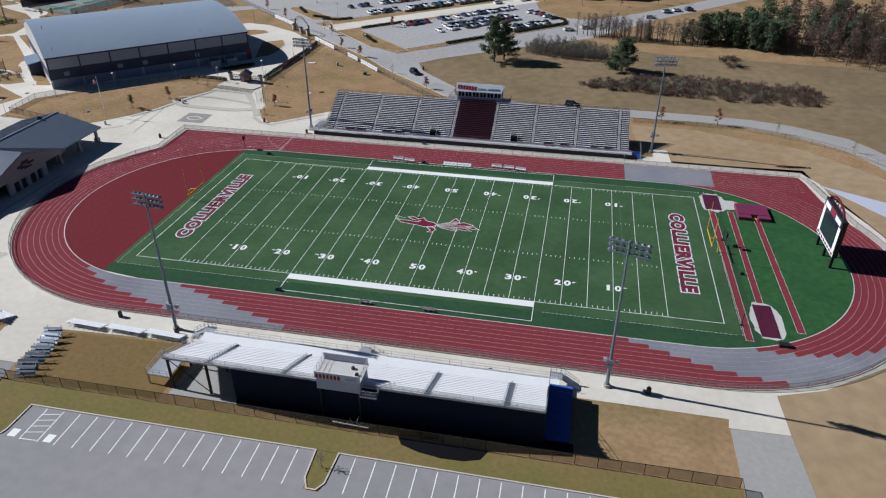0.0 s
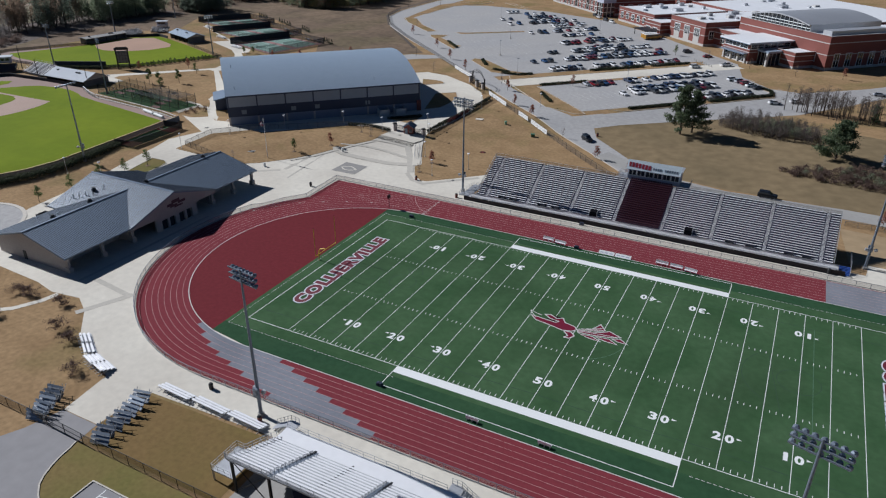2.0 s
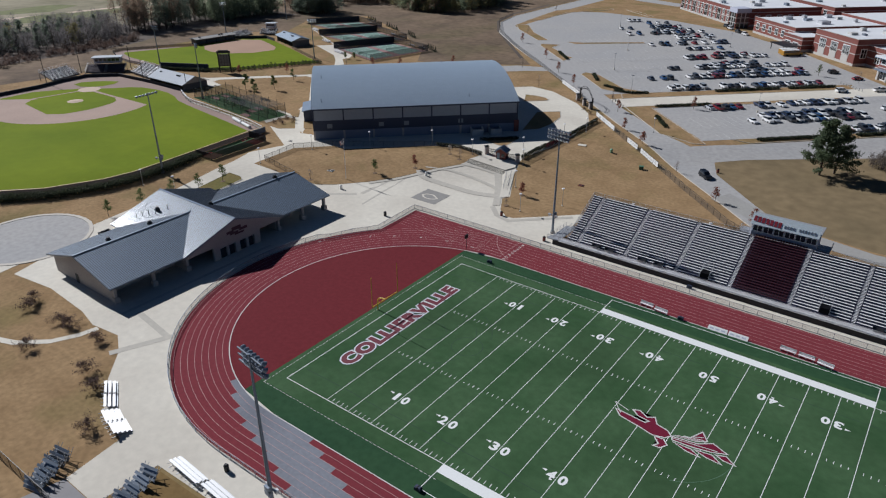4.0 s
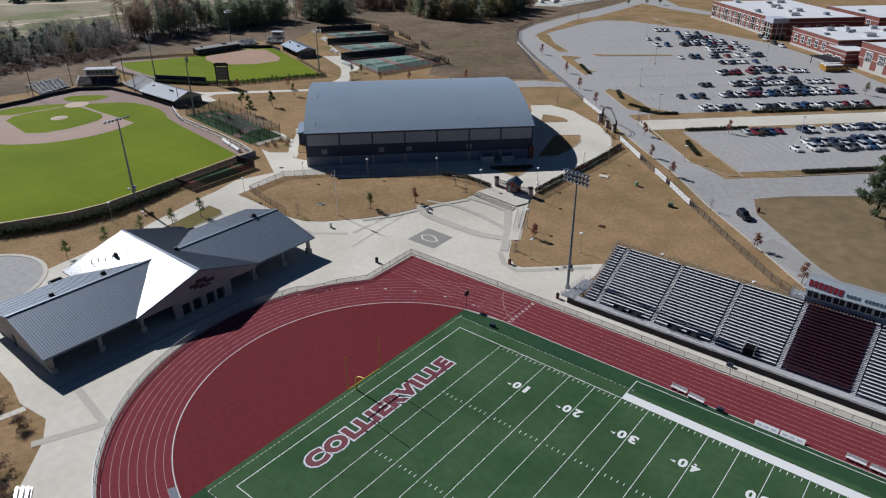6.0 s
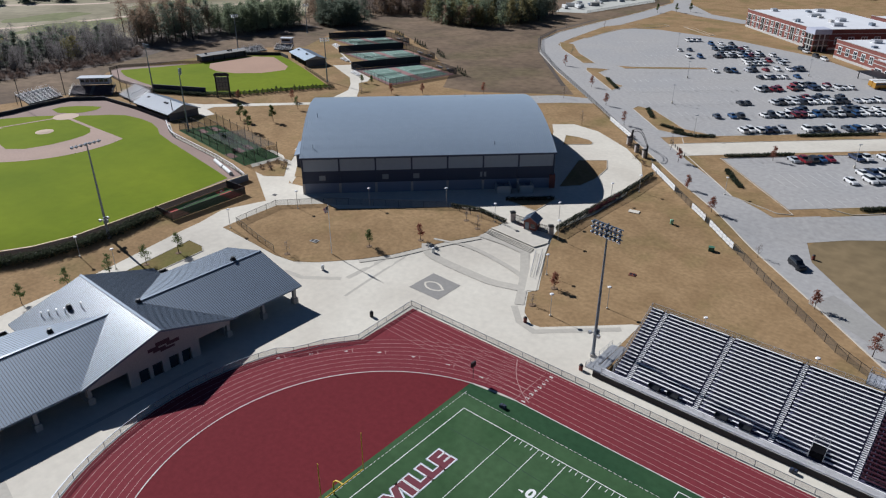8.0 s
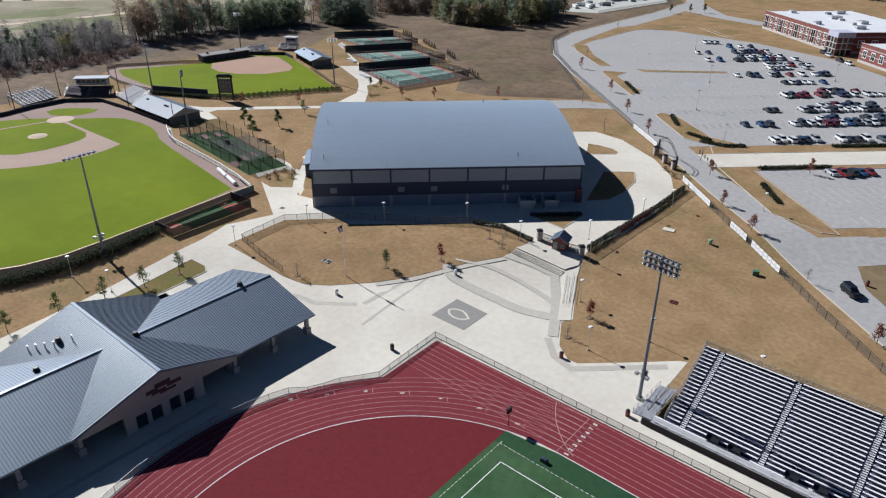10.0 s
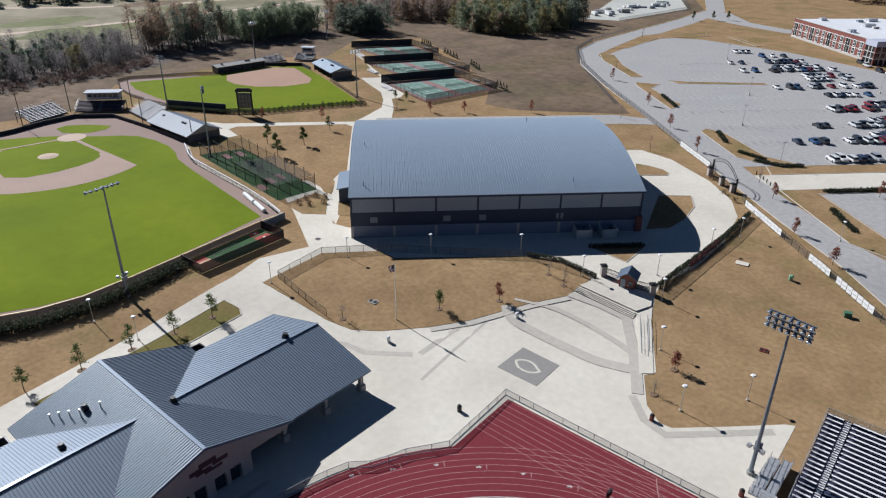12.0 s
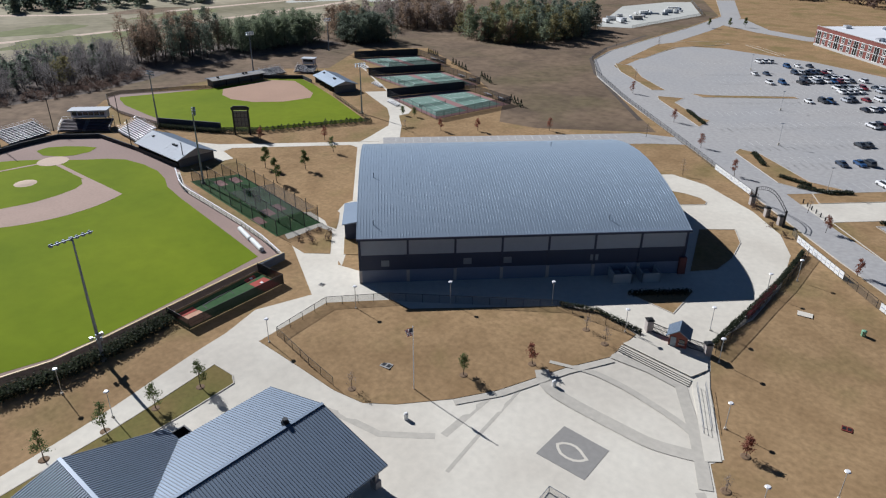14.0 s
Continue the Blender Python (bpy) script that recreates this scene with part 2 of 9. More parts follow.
class Solid:
    """Collects faces for one mesh."""

    def __init__(self):
        self.v, self.f = [], []

    def face(self, *pts):
        n = len(self.v)
        self.v += [tuple(p) for p in pts]
        self.f.append(tuple(range(n, n + len(pts))))
        return self

    def box(self, x0, x1, y0, y1, z0, z1, m=None):
        c = [Vector((x, y, z)) for z in (z0, z1) for x, y in ((x0, y0), (x1, y0), (x1, y1), (x0, y1))]
        if m is not None:
            c = [m @ p for p in c]
        n = len(self.v)
        self.v += [tuple(p) for p in c]
        for q in ((0, 3, 2, 1), (4, 5, 6, 7), (0, 1, 5, 4), (1, 2, 6, 5), (2, 3, 7, 6), (3, 0, 4, 7)):
            self.f.append(tuple(n + i for i in q))
        return self

    def beam(self, p, q, w, h=None):
        """A square bar from p to q."""
        p, q = Vector(p), Vector(q)
        d = (q - p).normalized()
        side = d.cross(Vector((0, 0, 1)))
        side = Vector((1, 0, 0)) if side.length < 1e-4 else side.normalized()
        up = side.cross(d)
        h = w if h is None else h
        n = len(self.v)
        for e in (p, q):
            for s, t in ((-1, -1), (1, -1), (1, 1), (-1, 1)):
                self.v.append(tuple(e + side * s * w / 2 + up * t * h / 2))
        for qd in ((3, 2, 1, 0), (4, 5, 6, 7), (0, 1, 5, 4), (1, 2, 6, 5), (2, 3, 7, 6), (3, 0, 4, 7)):
            self.f.append(tuple(n + i for i in qd))
        return self

    def tube(self, p, q, r0, r1=None, n=8):
        p, q = Vector(p), Vector(q)
        r1 = r0 if r1 is None else r1
        d = (q - p).normalized()
        side = d.cross(Vector((0, 0, 1)))
        side = Vector((1, 0, 0)) if side.length < 1e-4 else side.normalized()
        up = side.cross(d)
        s = len(self.v)
        for e, r in ((p, r0), (q, r1)):
            for i in range(n):
                a = 2 * math.pi * i / n
                self.v.append(tuple(e + side * math.cos(a) * r + up * math.sin(a) * r))
        for i in range(n):
            j = (i + 1) % n
            self.f.append((s + j, s + i, s + n + i, s + n + j))
        self.f.append(tuple(range(s, s + n)))
        self.f.append(tuple(reversed(range(s + n, s + 2 * n))))
        return self

    def prism(self, pts, z0, z1):
        """Upright prism over a plan outline."""
        n = len(pts)
        if sum(pts[i][0] * pts[(i + 1) % n][1] - pts[(i + 1) % n][0] * pts[i][1] for i in range(n)) < 0:
            pts = pts[::-1]
        s = len(self.v)
        self.v += [(x, y, z0) for x, y in pts] + [(x, y, z1) for x, y in pts]
        self.f.append(tuple(range(s + n, s + 2 * n)))
        self.f.append(tuple(reversed(range(s, s + n))))
        for i in range(n):
            j = (i + 1) % n
            self.f.append((s + i, s + j, s + n + j, s + n + i))
        return self

    def leaf(self, c, size, rng):
        """A small bent leaf clump: two triangles about c."""
        a = Vector((rng.gauss(0, 1), rng.gauss(0, 1), rng.gauss(0, 1))).normalized()
        b = a.cross(Vector((rng.gauss(0, 1), rng.gauss(0, 1), rng.gauss(0, 1)))).normalized()
        c = Vector(c)
        p, q, r, s = c - a * size, c + b * size * 0.8, c + a * size, c - b * size * 0.7 + a * size * 0.2
        n = len(self.v)
        self.v += [tuple(p), tuple(q), tuple(r), tuple(s)]
        self.f += [(n, n + 1, n + 2), (n, n + 2, n + 3)]
        return self

    def mesh(self, name, mat):
        me = bpy.data.meshes.new(name)
        me.from_pydata(self.v, [], self.f)
        me.materials.append(mat)
        me.update()
        return me


def thing(name, at, label, category, group="", kind=""):
    e = new(name)
    e.matrix_world = at if isinstance(at, Matrix) else pose(*at)
    return tagged(e, label, category, group, kind)


def part(name, shape, mat, parent=None, label=""):
    """Link a Solid or mesh as one object under a thing or a part; its coordinates are the parent's."""
    ob = new(name, shape.mesh(name, mat) if isinstance(shape, Solid) else shape)
    if parent is not None:
        ob.parent = parent
    return tagged(ob, label)


def solo(name, shape, mat, label, category, group="", kind=""):
    return tagged(part(name, shape, mat), label, category, group, kind)


CUTS = [102 + 23 * i / 8 for i in range(9)]


def draped(pts, lift, thick=0.0):
    """A sheet over a plan outline that follows the ground, lift metres above it."""
    bm = bmesh.new()
    f = bm.faces.new([bm.verts.new((x, y, 0)) for x, y in pts])
    if f.normal.z < 0 or sum(pts[i - 1][0] * pts[i][1] - pts[i][0] * pts[i - 1][1] for i in range(len(pts))) < 0:
        f.normal_flip()
    if any(rise(x, y) > 0 for x, y in pts):
        for c in CUTS:
            bmesh.ops.bisect_plane(bm, geom=bm.verts[:] + bm.edges[:] + bm.faces[:], plane_co=(-c * R2, c * R2, 0), plane_no=(-R2, R2, 0))
    bmesh.ops.triangulate(bm, faces=bm.faces[:])
    for v in bm.verts:
        v.co.z = rise(v.co.x, v.co.y) + lift
    if thick:
        rim = [e for e in bm.edges if e.is_boundary]
        low = bmesh.ops.extrude_edge_only(bm, edges=rim)
        for v in low["geom"]:
            if isinstance(v, bmesh.types.BMVert):
                v.co.z -= thick
    s = Solid()
    bm.verts.index_update()
    s.v, s.f = [tuple(v.co) for v in bm.verts], [tuple(v.index for v in f.verts) for f in bm.faces]
    bm.free()
    return s


def sheet(name, pts, mat, lift, label, category, thick=0.03, parent=None):
    ob = part(name, draped(pts, lift, thick), mat, parent)
    return tagged(ob, label, category, "", "structure") if parent is None else tagged(ob, label)


def offset_line(pts, d, closed=False):
    """The plan line shifted d metres to its left."""
    out, n = [], len(pts)
    for i, p in enumerate(pts):
        a = pts[i - 1] if (closed or i) else p
        b = pts[(i + 1) % n] if (closed or i < n - 1) else p
        t1, t2 = Vector((p[0] - a[0], p[1] - a[1])), Vector((b[0] - p[0], b[1] - p[1]))
        t = (t1.normalized() if t1.length else t2.normalized()) + (t2.normalized() if t2.length else t1.normalized())
        t = t.normalized() if t.length > 1e-6 else Vector((1, 0))
        ref = t2.normalized() if t2.length else t1.normalized()
        k = d / max(0.4, abs(t.dot(ref)))
        out.append((p[0] - t.y * k, p[1] + t.x * k))
    return out


def dense(pts, step, closed=False):
    out, n = [], len(pts)
    for i in range(n if closed else n - 1):
        a, b = pts[i], pts[(i + 1) % n]
        k = max(1, round(math.dist(a, b) / step))
        out += [(a[0] + (b[0] - a[0]) * j / k, a[1] + (b[1] - a[1]) * j / k) for j in range(k)]
    return out if closed else out + [pts[-1]]


def ribbon(s, pts, w, lift, high=0.0, closed=False):
    """A flat or raised band of width w along a plan line, added to the Solid s."""
    pts = dense(pts, 3.0, closed) if any(rise(*p) > 0 for p in pts) else pts
    L, Rr = offset_line(pts, w / 2, closed), offset_line(pts, -w / 2, closed)
    n = len(pts)
    for i in range(n if closed else n - 1):
        j = (i + 1) % n
        z0, z1 = rise(*pts[i]) + lift, rise(*pts[j]) + lift
        s.face((*Rr[i], z0 + high), (*Rr[j], z1 + high), (*L[j], z1 + high), (*L[i], z0 + high))
        if high:
            s.face((*Rr[i], z0), (*Rr[j], z1), (*Rr[j], z1 + high), (*Rr[i], z0 + high))
            s.face((*L[j], z1), (*L[i], z0), (*L[i], z0 + high), (*L[j], z1 + high))
    return s


def arc(cx, cy, r, a0, a1, n):
    return [(cx + r * math.cos(radians(a0 + (a1 - a0) * i / n)), cy + r * math.sin(radians(a0 + (a1 - a0) * i / n))) for i in range(n + 1)]

# ---- ground, paving and courts ----
ground_pts = [(-1500, -700), (1500, -700), (1500, 2200), (-1500, 2200)]
solo("ground", draped(ground_pts, 0.0), M_GRASS, "brown dormant grass ground with worn patches", "ground", kind="structure")

LANE_X = -48.9
TX, TY, RI, LANE = -0.2, -0.3, 31.4, 1.14           # running track: centre, inner radius, lane width
HALF = 49.5


def oval(r, n=40):
    return arc(TX + HALF, TY, r, -90, 90, n) + arc(TX - HALF, TY, r, 90, 270, n)


def on_track(s, r):
    """A place on the near half of the oval: s metres along the near straight, bending into the curves past its ends."""
    if s < -HALF:
        a = (-HALF - s) / 36.0
        return (TX - HALF - r * math.sin(a), TY - r * math.cos(a))
    if s > HALF:
        a = (s - HALF) / 36.0
        return (TX + HALF + r * math.sin(a), TY - r * math.cos(a))
    return (TX + s, TY - r)


stadium_pad = [(-137.5, -9), (-143.4, 34), (-146, 42), (-142.5, 52.5), (-161, 62.8), (-174, 68.6), (-177, 75), (-168, 83.5), (-148, 64),
               (-138, 66), (-97, 106), (-119, 150), (-124, 157), (-118.4, 162), (-108, 160), (-92.4, 150), (-83, 140.5), (-78, 131),
               (-75.2, 115), (-75.3, 99.5), (-77.8, 88), (-77.0, 84), (-73.7, 76), (-66.3, 62.1), (-67.4, 60), (-63.7, 53.4), (-60.4, 50.8), (-58.6, 51),
               (-52, 57.2), (-46.3, 62.8), (-45, 63.5), (-44.6, 46.8), (47, 46.8), (47.5, 52), (51, 52), (51.5, 44.0), (82, 44.0), (85, 38), (86.4, 28.5),
               (90, 18.0), (92.8, 8), (93.4, -4), (91, -15), (86, -24), (77.8, -31.4), (67.2, -38.8), (59.9, -41.4), (60.2, -49.4), (52, -49.6),
               (52.3, -47.8), (-32.3, -47.3), (-54.4, -48.3), (-54.8, -57.2), (-62.2, -57.2), (-63.4, -48.6), (-71.3, -46.6), (-77.1, -43),
               (-83.8, -36.9), (-88.6, -34.3), (-95.5, -35.2), (-101.4, -34), (-115, -33.3), (-127, -35), (-130, -26), (-133, -17)]
sheet("pavement", stadium_pad, M_CONC, 0.03, "pale concrete plaza and concourse with faint stains", "pavement")
sheet("footpath", [(52.2, -49.7), (60.2, -49.5), (62.4, -80), (52.4, -80)], M_CONC_GREY, 0.035, "grey concrete path beside the lawn", "path")
sheet("footpath", [(-62.2, -57.3), (-54.8, -57.3), (-54.3, -61), (-53.6, -63.5), (-52.9, -66.7), (-51, -69.3), (-48, -70.9), (-46, -71.2), (-46, -120), (-90, -120), (-66, -67), (-63.6, -62.5)], M_DARK_ASPHALT, 0.026,
      "worn asphalt drive leading to the gate", "road", 0)
sheet("footpath", [(-147, 64.2), (-154.0, 67.5), (-168.7, 81.9), (-171.4, 86.9), (-171.3, 89.7), (-180.0, 98.3), (-201.9, 119.9), (-205.3, 120.1), (-219.6, 104.9), (-229.9, 94.0), (-229.4, 90.5), (-221.4, 88.6), (-222.0, 84.4), (-237, 86.5), (-246.4, 88.4), (-236.1, 93.4), (-222, 107.6), (-205.3, 124.3), (-196.6, 133.0), (-196, 126), (-200.4, 121.2), (-179.8, 102.6), (-168, 90.2)], M_CONC, 0.034,
      "pale concrete footpath beside the hall", "path")
solo("footpath", ribbon(Solid(), [(-93.6, -35.2), (-94.2, -38.4), (-96.4, -42.6), (-101.0, -46.5), (-110, -50), (-124, -52.5), (-140, -53.5)], 1.3, 0.04), M_CONC, "narrow curved concrete footpath across the lawn", "path", kind="structure")
sheet("footpath", [(-137.5, -9), (-134.4, -9), (-126, -60), (-129, -60)], M_CONC, 0.033, "pale concrete footpath along the lawn", "path")

# darker bands worn or cast into the plaza
plaza_bands = [([(-96.6, 65.0), (-92.7, 66.4), (-88.8, 67.3), (-83.6, 67.3), (-78.4, 66.4), (-74.5, 65.4), (-72.0, 64.4)], 1.3), ([(-96.4, 62.2), (-94.2, 60.0), (-91.4, 59.0), (-85.9, 58.6), (-80.5, 58.4), (-75.5, 58.4), (-71.1, 59.6), (-69.0, 60.5)], 2.3),
               ([(-102.3, 46.9), (-98.1, 53.2), (-95.4, 59.4), (-93.0, 64.8), (-88.9, 72.1)], 1.3), ([(-89.6, 73.2), (-83.2, 74.0), (-77.6, 73.6), (-72.4, 66.0), (-68.8, 60.0), (-66.0, 54.9)], 1.9),
               ([(-98.8, 40.4), (-98.9, 45.1), (-99.1, 50.9), (-98.9, 55.5)], 1.2), ([(-93.8, 35.2), (-95.1, 44.4), (-96.4, 55.8)], 0.6),
               ([(-118, 33), (-106, 34.5), (-99.6, 39.4)], 1.2), ([(-66.5, 54), (-62.5, 50.0), (-58.6, 49), (-47, 60)], 1.3), ([(-94.5, 6), (-94.5, -30)], 0.8), ([(-84.6, -38.2), (-82.6, -33.6), (-80.4, -28.6)], 1.4), ([(-92.6, -27.8), (-87.4, -28.4), (-81.2, -29.2)], 1.2)]


def smooth(pts, n=6):
    """A rounded line through plan points."""
    pts = [Vector(p) for p in pts]
    ext = [pts[0] * 2 - pts[1]] + pts + [pts[-1] * 2 - pts[-2]]
    out = []
    for i in range(1, len(ext) - 2):
        p0, p1, p2, p3 = ext[i - 1:i + 3]
        for k in range(n):
            t = k / n
            out.append(tuple(0.5 * (2 * p1 + (p2 - p0) * t + (2 * p0 - 5 * p1 + 4 * p2 - p3) * t * t + (3 * p1 - p0 - 3 * p2 + p3) * t ** 3)))
    return out + [tuple(pts[-1])]


bands = Solid()
for i, (line, w) in enumerate(plaza_bands):
    ribbon(bands, smooth(line, 8) if i < 2 else dense(line, 1.5), w, (0.1 if i < 4 else 0.034) + 0.0015 * i)
M_BAND = material("stained_grey_concrete", (0.44, 0.41, 0.355), 0.85, vary=0.14, fine=1.1)
solo("paving_band", bands, M_BAND, "grey stained bands set in the pale concrete plaza", "pavement", kind="structure")
emblem = sheet("paving_square", [(-86.7, 53.5), (-79.2, 53.2), (-79.0, 46.05), (-86.7, 46.05)], material("dark_stained_concrete", (0.25, 0.24, 0.225), 0.85, vary=0.12, fine=1.2),
               0.062, "dark grey square stained into the plaza concrete", "pavement")
mark = Solid()
ribbon(mark, [(-85.4, 49.6), (-84.9, 50.3), (-84.1, 50.75), (-83.2, 50.85), (-82.2, 50.5), (-81.4, 50.0), (-80.7, 49.6), (-81.2, 48.8), (-82.0, 48.25), (-83.0, 48.1), (-84.1, 48.3), (-84.9, 48.9)], 0.42, 0.07, closed=True)
part("emblem", mark, M_CONC, emblem, "pale rounded outline shape")

# lawns raised over the paving

def lawn(pts, label, mat=M_GRASS, kerb=True, lift=0.09):
    ob = sheet("lawn", pts, mat, lift, label, "lawn", 0.09)
    if kerb:
        part("kerb", ribbon(Solid(), pts, 0.18, 0.0, lift + 0.05, True), M_KERB, ob)
    return ob


lawn([(-137, 36.3), (-138, 52.3), (-129.5, 61.2), (-124.8, 61), (-105, 79.5), (-98, 83.5), (-89.2, 81), (-89.6, 72.5), (-93.8, 65.2), (-98.9, 53.6), (-103, 47.3),
      (-108.7, 40.7), (-112.8, 37.6), (-118.2, 36.6), (-126.3, 36.5)], "brown dormant lawn enclosed by a black fence", kerb=False)
lawn([(-137.4, 27.8), (-133, 28.2), (-131.2, 27.2), (-130.3, -8), (-134.2, -8)], "narrow olive-brown lawn strip planted with young trees", M_OLIVE)
lawn([(-98.3, 131), (-91.9, 136.4), (-88.4, 130), (-87.0, 121), (-87.5, 114), (-91.4, 109.4)], "rounded lawn beside the hall")
lawn([(-114, 149.5), (-109.8, 150.3), (-105.6, 149.9), (-103.4, 148.4), (-103.0, 146.4), (-109.5, 140.6)], "small rounded lawn beside the hall")
lawn([(-96.9, 93), (-92.4, 97.8), (-87.5, 102), (-87.1, 91.7)], "planting bed of brown mulch beside the hall")
lawn([(-165.4, 63.7), (-165.4, 73.5), (-161.2, 74.0), (-153.0, 66.3), (-157.4, 62.8)], "brown planting bed beside the batting cages", kerb=False)
lawn([(-167.2, 77.0), (-164.4, 75.4), (-161.6, 75.6), (-164.0, 78.4), (-168.0, 82.4), (-177, 84), (-178, 78.8)], "brown lawn beside the batting cages", kerb=False)
lawn([(-156.9, 73.9), (-154.6, 76.2), (-148.2, 69.9), (-150.6, 68.0)], "narrow grass strip beside the hall", kerb=False)

# track
track = Solid()
outer, inner = oval(RI + 8 * LANE + 0.5), oval(RI)
for i in range(len(inner)):
    j = (i + 1) % len(inner)
    track.face((*inner[i], 0.06), (*inner[j], 0.06)[:3], (*outer[j], 0.06), (*outer[i], 0.06))
track.f = [tuple(reversed(f)) for f in track.f]
track_ob = solo("running_track", track, M_TRACK, "red rubber running track with white lane lines", "track", kind="structure")
yo, yi = TY + RI + 8 * LANE + 0.5, TY + RI
part("chute", draped([(-50, yo), (-80.5, yo - 0.2), (-80.2, 26.8), (-83.9, 21.4), (-85.9, 16.6), (-80, 14), (-71, 25), (-60, yi)], 0.056, 0.03), M_TRACK, track_ob)
part("chute", draped([(50, yo), (80.7, yo), (81.6, 38), (83, 28.5), (86.2, 18), (80, 14), (71, 24), (60, yi)], 0.056, 0.03), M_TRACK, track_ob)
part("exchange_pad", draped([(39.8, yi + 0.1), (60.2, yi + 0.1), (60.6, yo - 0.2), (39.7, yo - 0.2)], 0.066, 0.02), M_GREY_PAD, track_ob, "grey rubber exchange pad")
for k in range(8):
    for s0, length in ((-63.0 + 3.77 * k, 22.3 - 0.44 * k), (39.1 + 3.16 * k, 21.5 - 0.29 * k)):
        pad = Solid()
        r0, r1 = RI + k * LANE + 0.02, RI + (k + 1) * LANE + (0.35 if k == 7 else -0.02)
        for i in range(12):
            sa, sb = s0 + length * i / 12, s0 + length * (i + 1) / 12
            pad.face((*on_track(sa, r1), 0.066), (*on_track(sb, r1), 0.066), (*on_track(sb, r0), 0.066), (*on_track(sa, r0), 0.066))
        part("exchange_pad", pad, M_GREY_PAD, track_ob, "grey rubber exchange pad")
for k in range(9):
    r = RI + k * LANE
    part("lane_line", ribbon(Solid(), oval(r), 0.16 if k == 0 else 0.06, 0.071, 0, True), M_WORN_WHITE if k == 0 else M_LANE, track_ob)
    if k:
        part("lane_line", ribbon(Solid(), [(-46, TY + r), (-80.6, TY + r)], 0.055, 0.075), M_LANE, track_ob)
        part("lane_line", ribbon(Solid(), [(49, TY + r), (80.5, TY + r)], 0.055, 0.075), M_LANE, track_ob)
part("start_line", ribbon(Solid(), [(-50.2, yi), (-50.2, yo - 0.6)], 0.07, 0.078), M_LANE, track_ob)
part("start_line", ribbon(Solid(), arc(-40, 47.5, 17.5, 205, 243, 10), 0.1, 0.08), M_LANE, track_ob)

# infield surfaces
edge_y = math.sqrt((RI - 0.1) ** 2 - (58.0 + TX - HALF) ** 2)
turf_pts = arc(TX + HALF, TY, RI - 0.1, -90, 90, 40) + [(TX - HALF, TY + RI - 0.1), (-58, TY + edge_y), (-58, TY - edge_y), (TX - HALF, TY - RI + 0.1)]
turf = sheet("football_field", turf_pts, M_TURF_DARK, 0.062, "dark green artificial turf football field with white markings", "field", 0.03)
pad_pts = [p for p in arc(TX - HALF, TY, RI - 0.1, 90, 270, 60) if p[0] < -58]
sheet("rubber_apron", [(-58, TY + edge_y)] + pad_pts + [(-58, TY - edge_y)], M_RED_PAD, 0.058, "smooth dark red rubber apron inside the track bend", "apron", 0.02)
YD = 0.9144
part("bend_turf", draped([p for p in arc(TX + HALF, TY, RI - 0.2, -70, 70, 40)] + [(60.0, 29.0), (60.0, -29.0)][::1], 0.0655), material("bright_bend_turf", (0.034, 0.104, 0.036), 0.9, vary=0.3, fine=0.7, coarse=0.12, tint=(0.024, 0.072, 0.028), tint_amount=0.9, spec=0.06), turf, "bright green turf inside the bend")
part("playing_area", draped([(-58, -27.2), (57.2, -27.2), (57.2, 27.2), (-58, 27.2)], 0.068), M_TURF, turf, "slightly lighter green turf")

Z = 0.074


def line(name, pts, w, mat=M_WHITE, z=Z, closed=False):
    return part(name, ribbon(Solid(), pts, w, z, 0, closed), mat, turf)


for i in range(21):
    line("yard_line", [((-50 + 5 * i) * YD, -24.38), ((-50 + 5 * i) * YD, 24.38)], 0.088)
for x in (-60 * YD, 60 * YD):
    line("end_line", [(x, -24.45), (x, 24.45)], 0.12)
for y in (-24.45, 24.45):
    line("side_line", [(-54.95, y), (54.95, y)], 0.12)
for y, s in ((-24.4, -1), (24.4, 1)):
    band = Solid().face(*[(x, yy, Z + 0.004) for x, yy in ((-22.86, min(y, y + s * 1.75)), (22.86, min(y, y + s * 1.75)), (22.86, max(y, y + s * 1.75)), (-22.86, max(y, y + s * 1.75)))])
    part("team_band", band, M_WHITE, turf, "wide white painted sideline band")
    line("team_box", [(-22.86, y), (-22.86, s * 29.9), (22.86, s * 30.3), (22.86, y)], 0.12, z=Z - 0.002)
    dash = Solid()
    for k in range(74):
        x = -57.2 + k * 1.54
        if not -23 < x < 23:
            ribbon(dash, [(x, s * 27.35), (x + 0.5, s * 27.35)], 0.09, Z)
            ribbon(dash, [(x + 0.77, s * 27.35), (x + 1.27, s * 27.35)], 0.09, Z)
    part("dashed_line", dash, M_WORN_WHITE, turf)
for x in (-57.1, 57.4):
    dash = Solid()
    for k in range(36):
        ribbon(ribbon(dash, [(x, -27.3 + k * 1.54), (x, -26.8 + k * 1.54)], 0.09, Z), [(x, -26.53 + k * 1.54), (x, -26.03 + k * 1.54)], 0.09, Z)
    part("dashed_line", dash, M_WORN_WHITE, turf)
for y0, y1 in ((-24.2, -23.5), (24.2, 23.5), (-8.4, -7.8), (8.4, 7.8)):
    ticks = Solid()
    for k in range(1, 100):
        if k % 5:
            ribbon(ticks, [((-50 + k) * YD, y0), ((-50 + k) * YD, y1)], 0.09, Z)
    part("hash_marks", ticks, M_WHITE, turf)
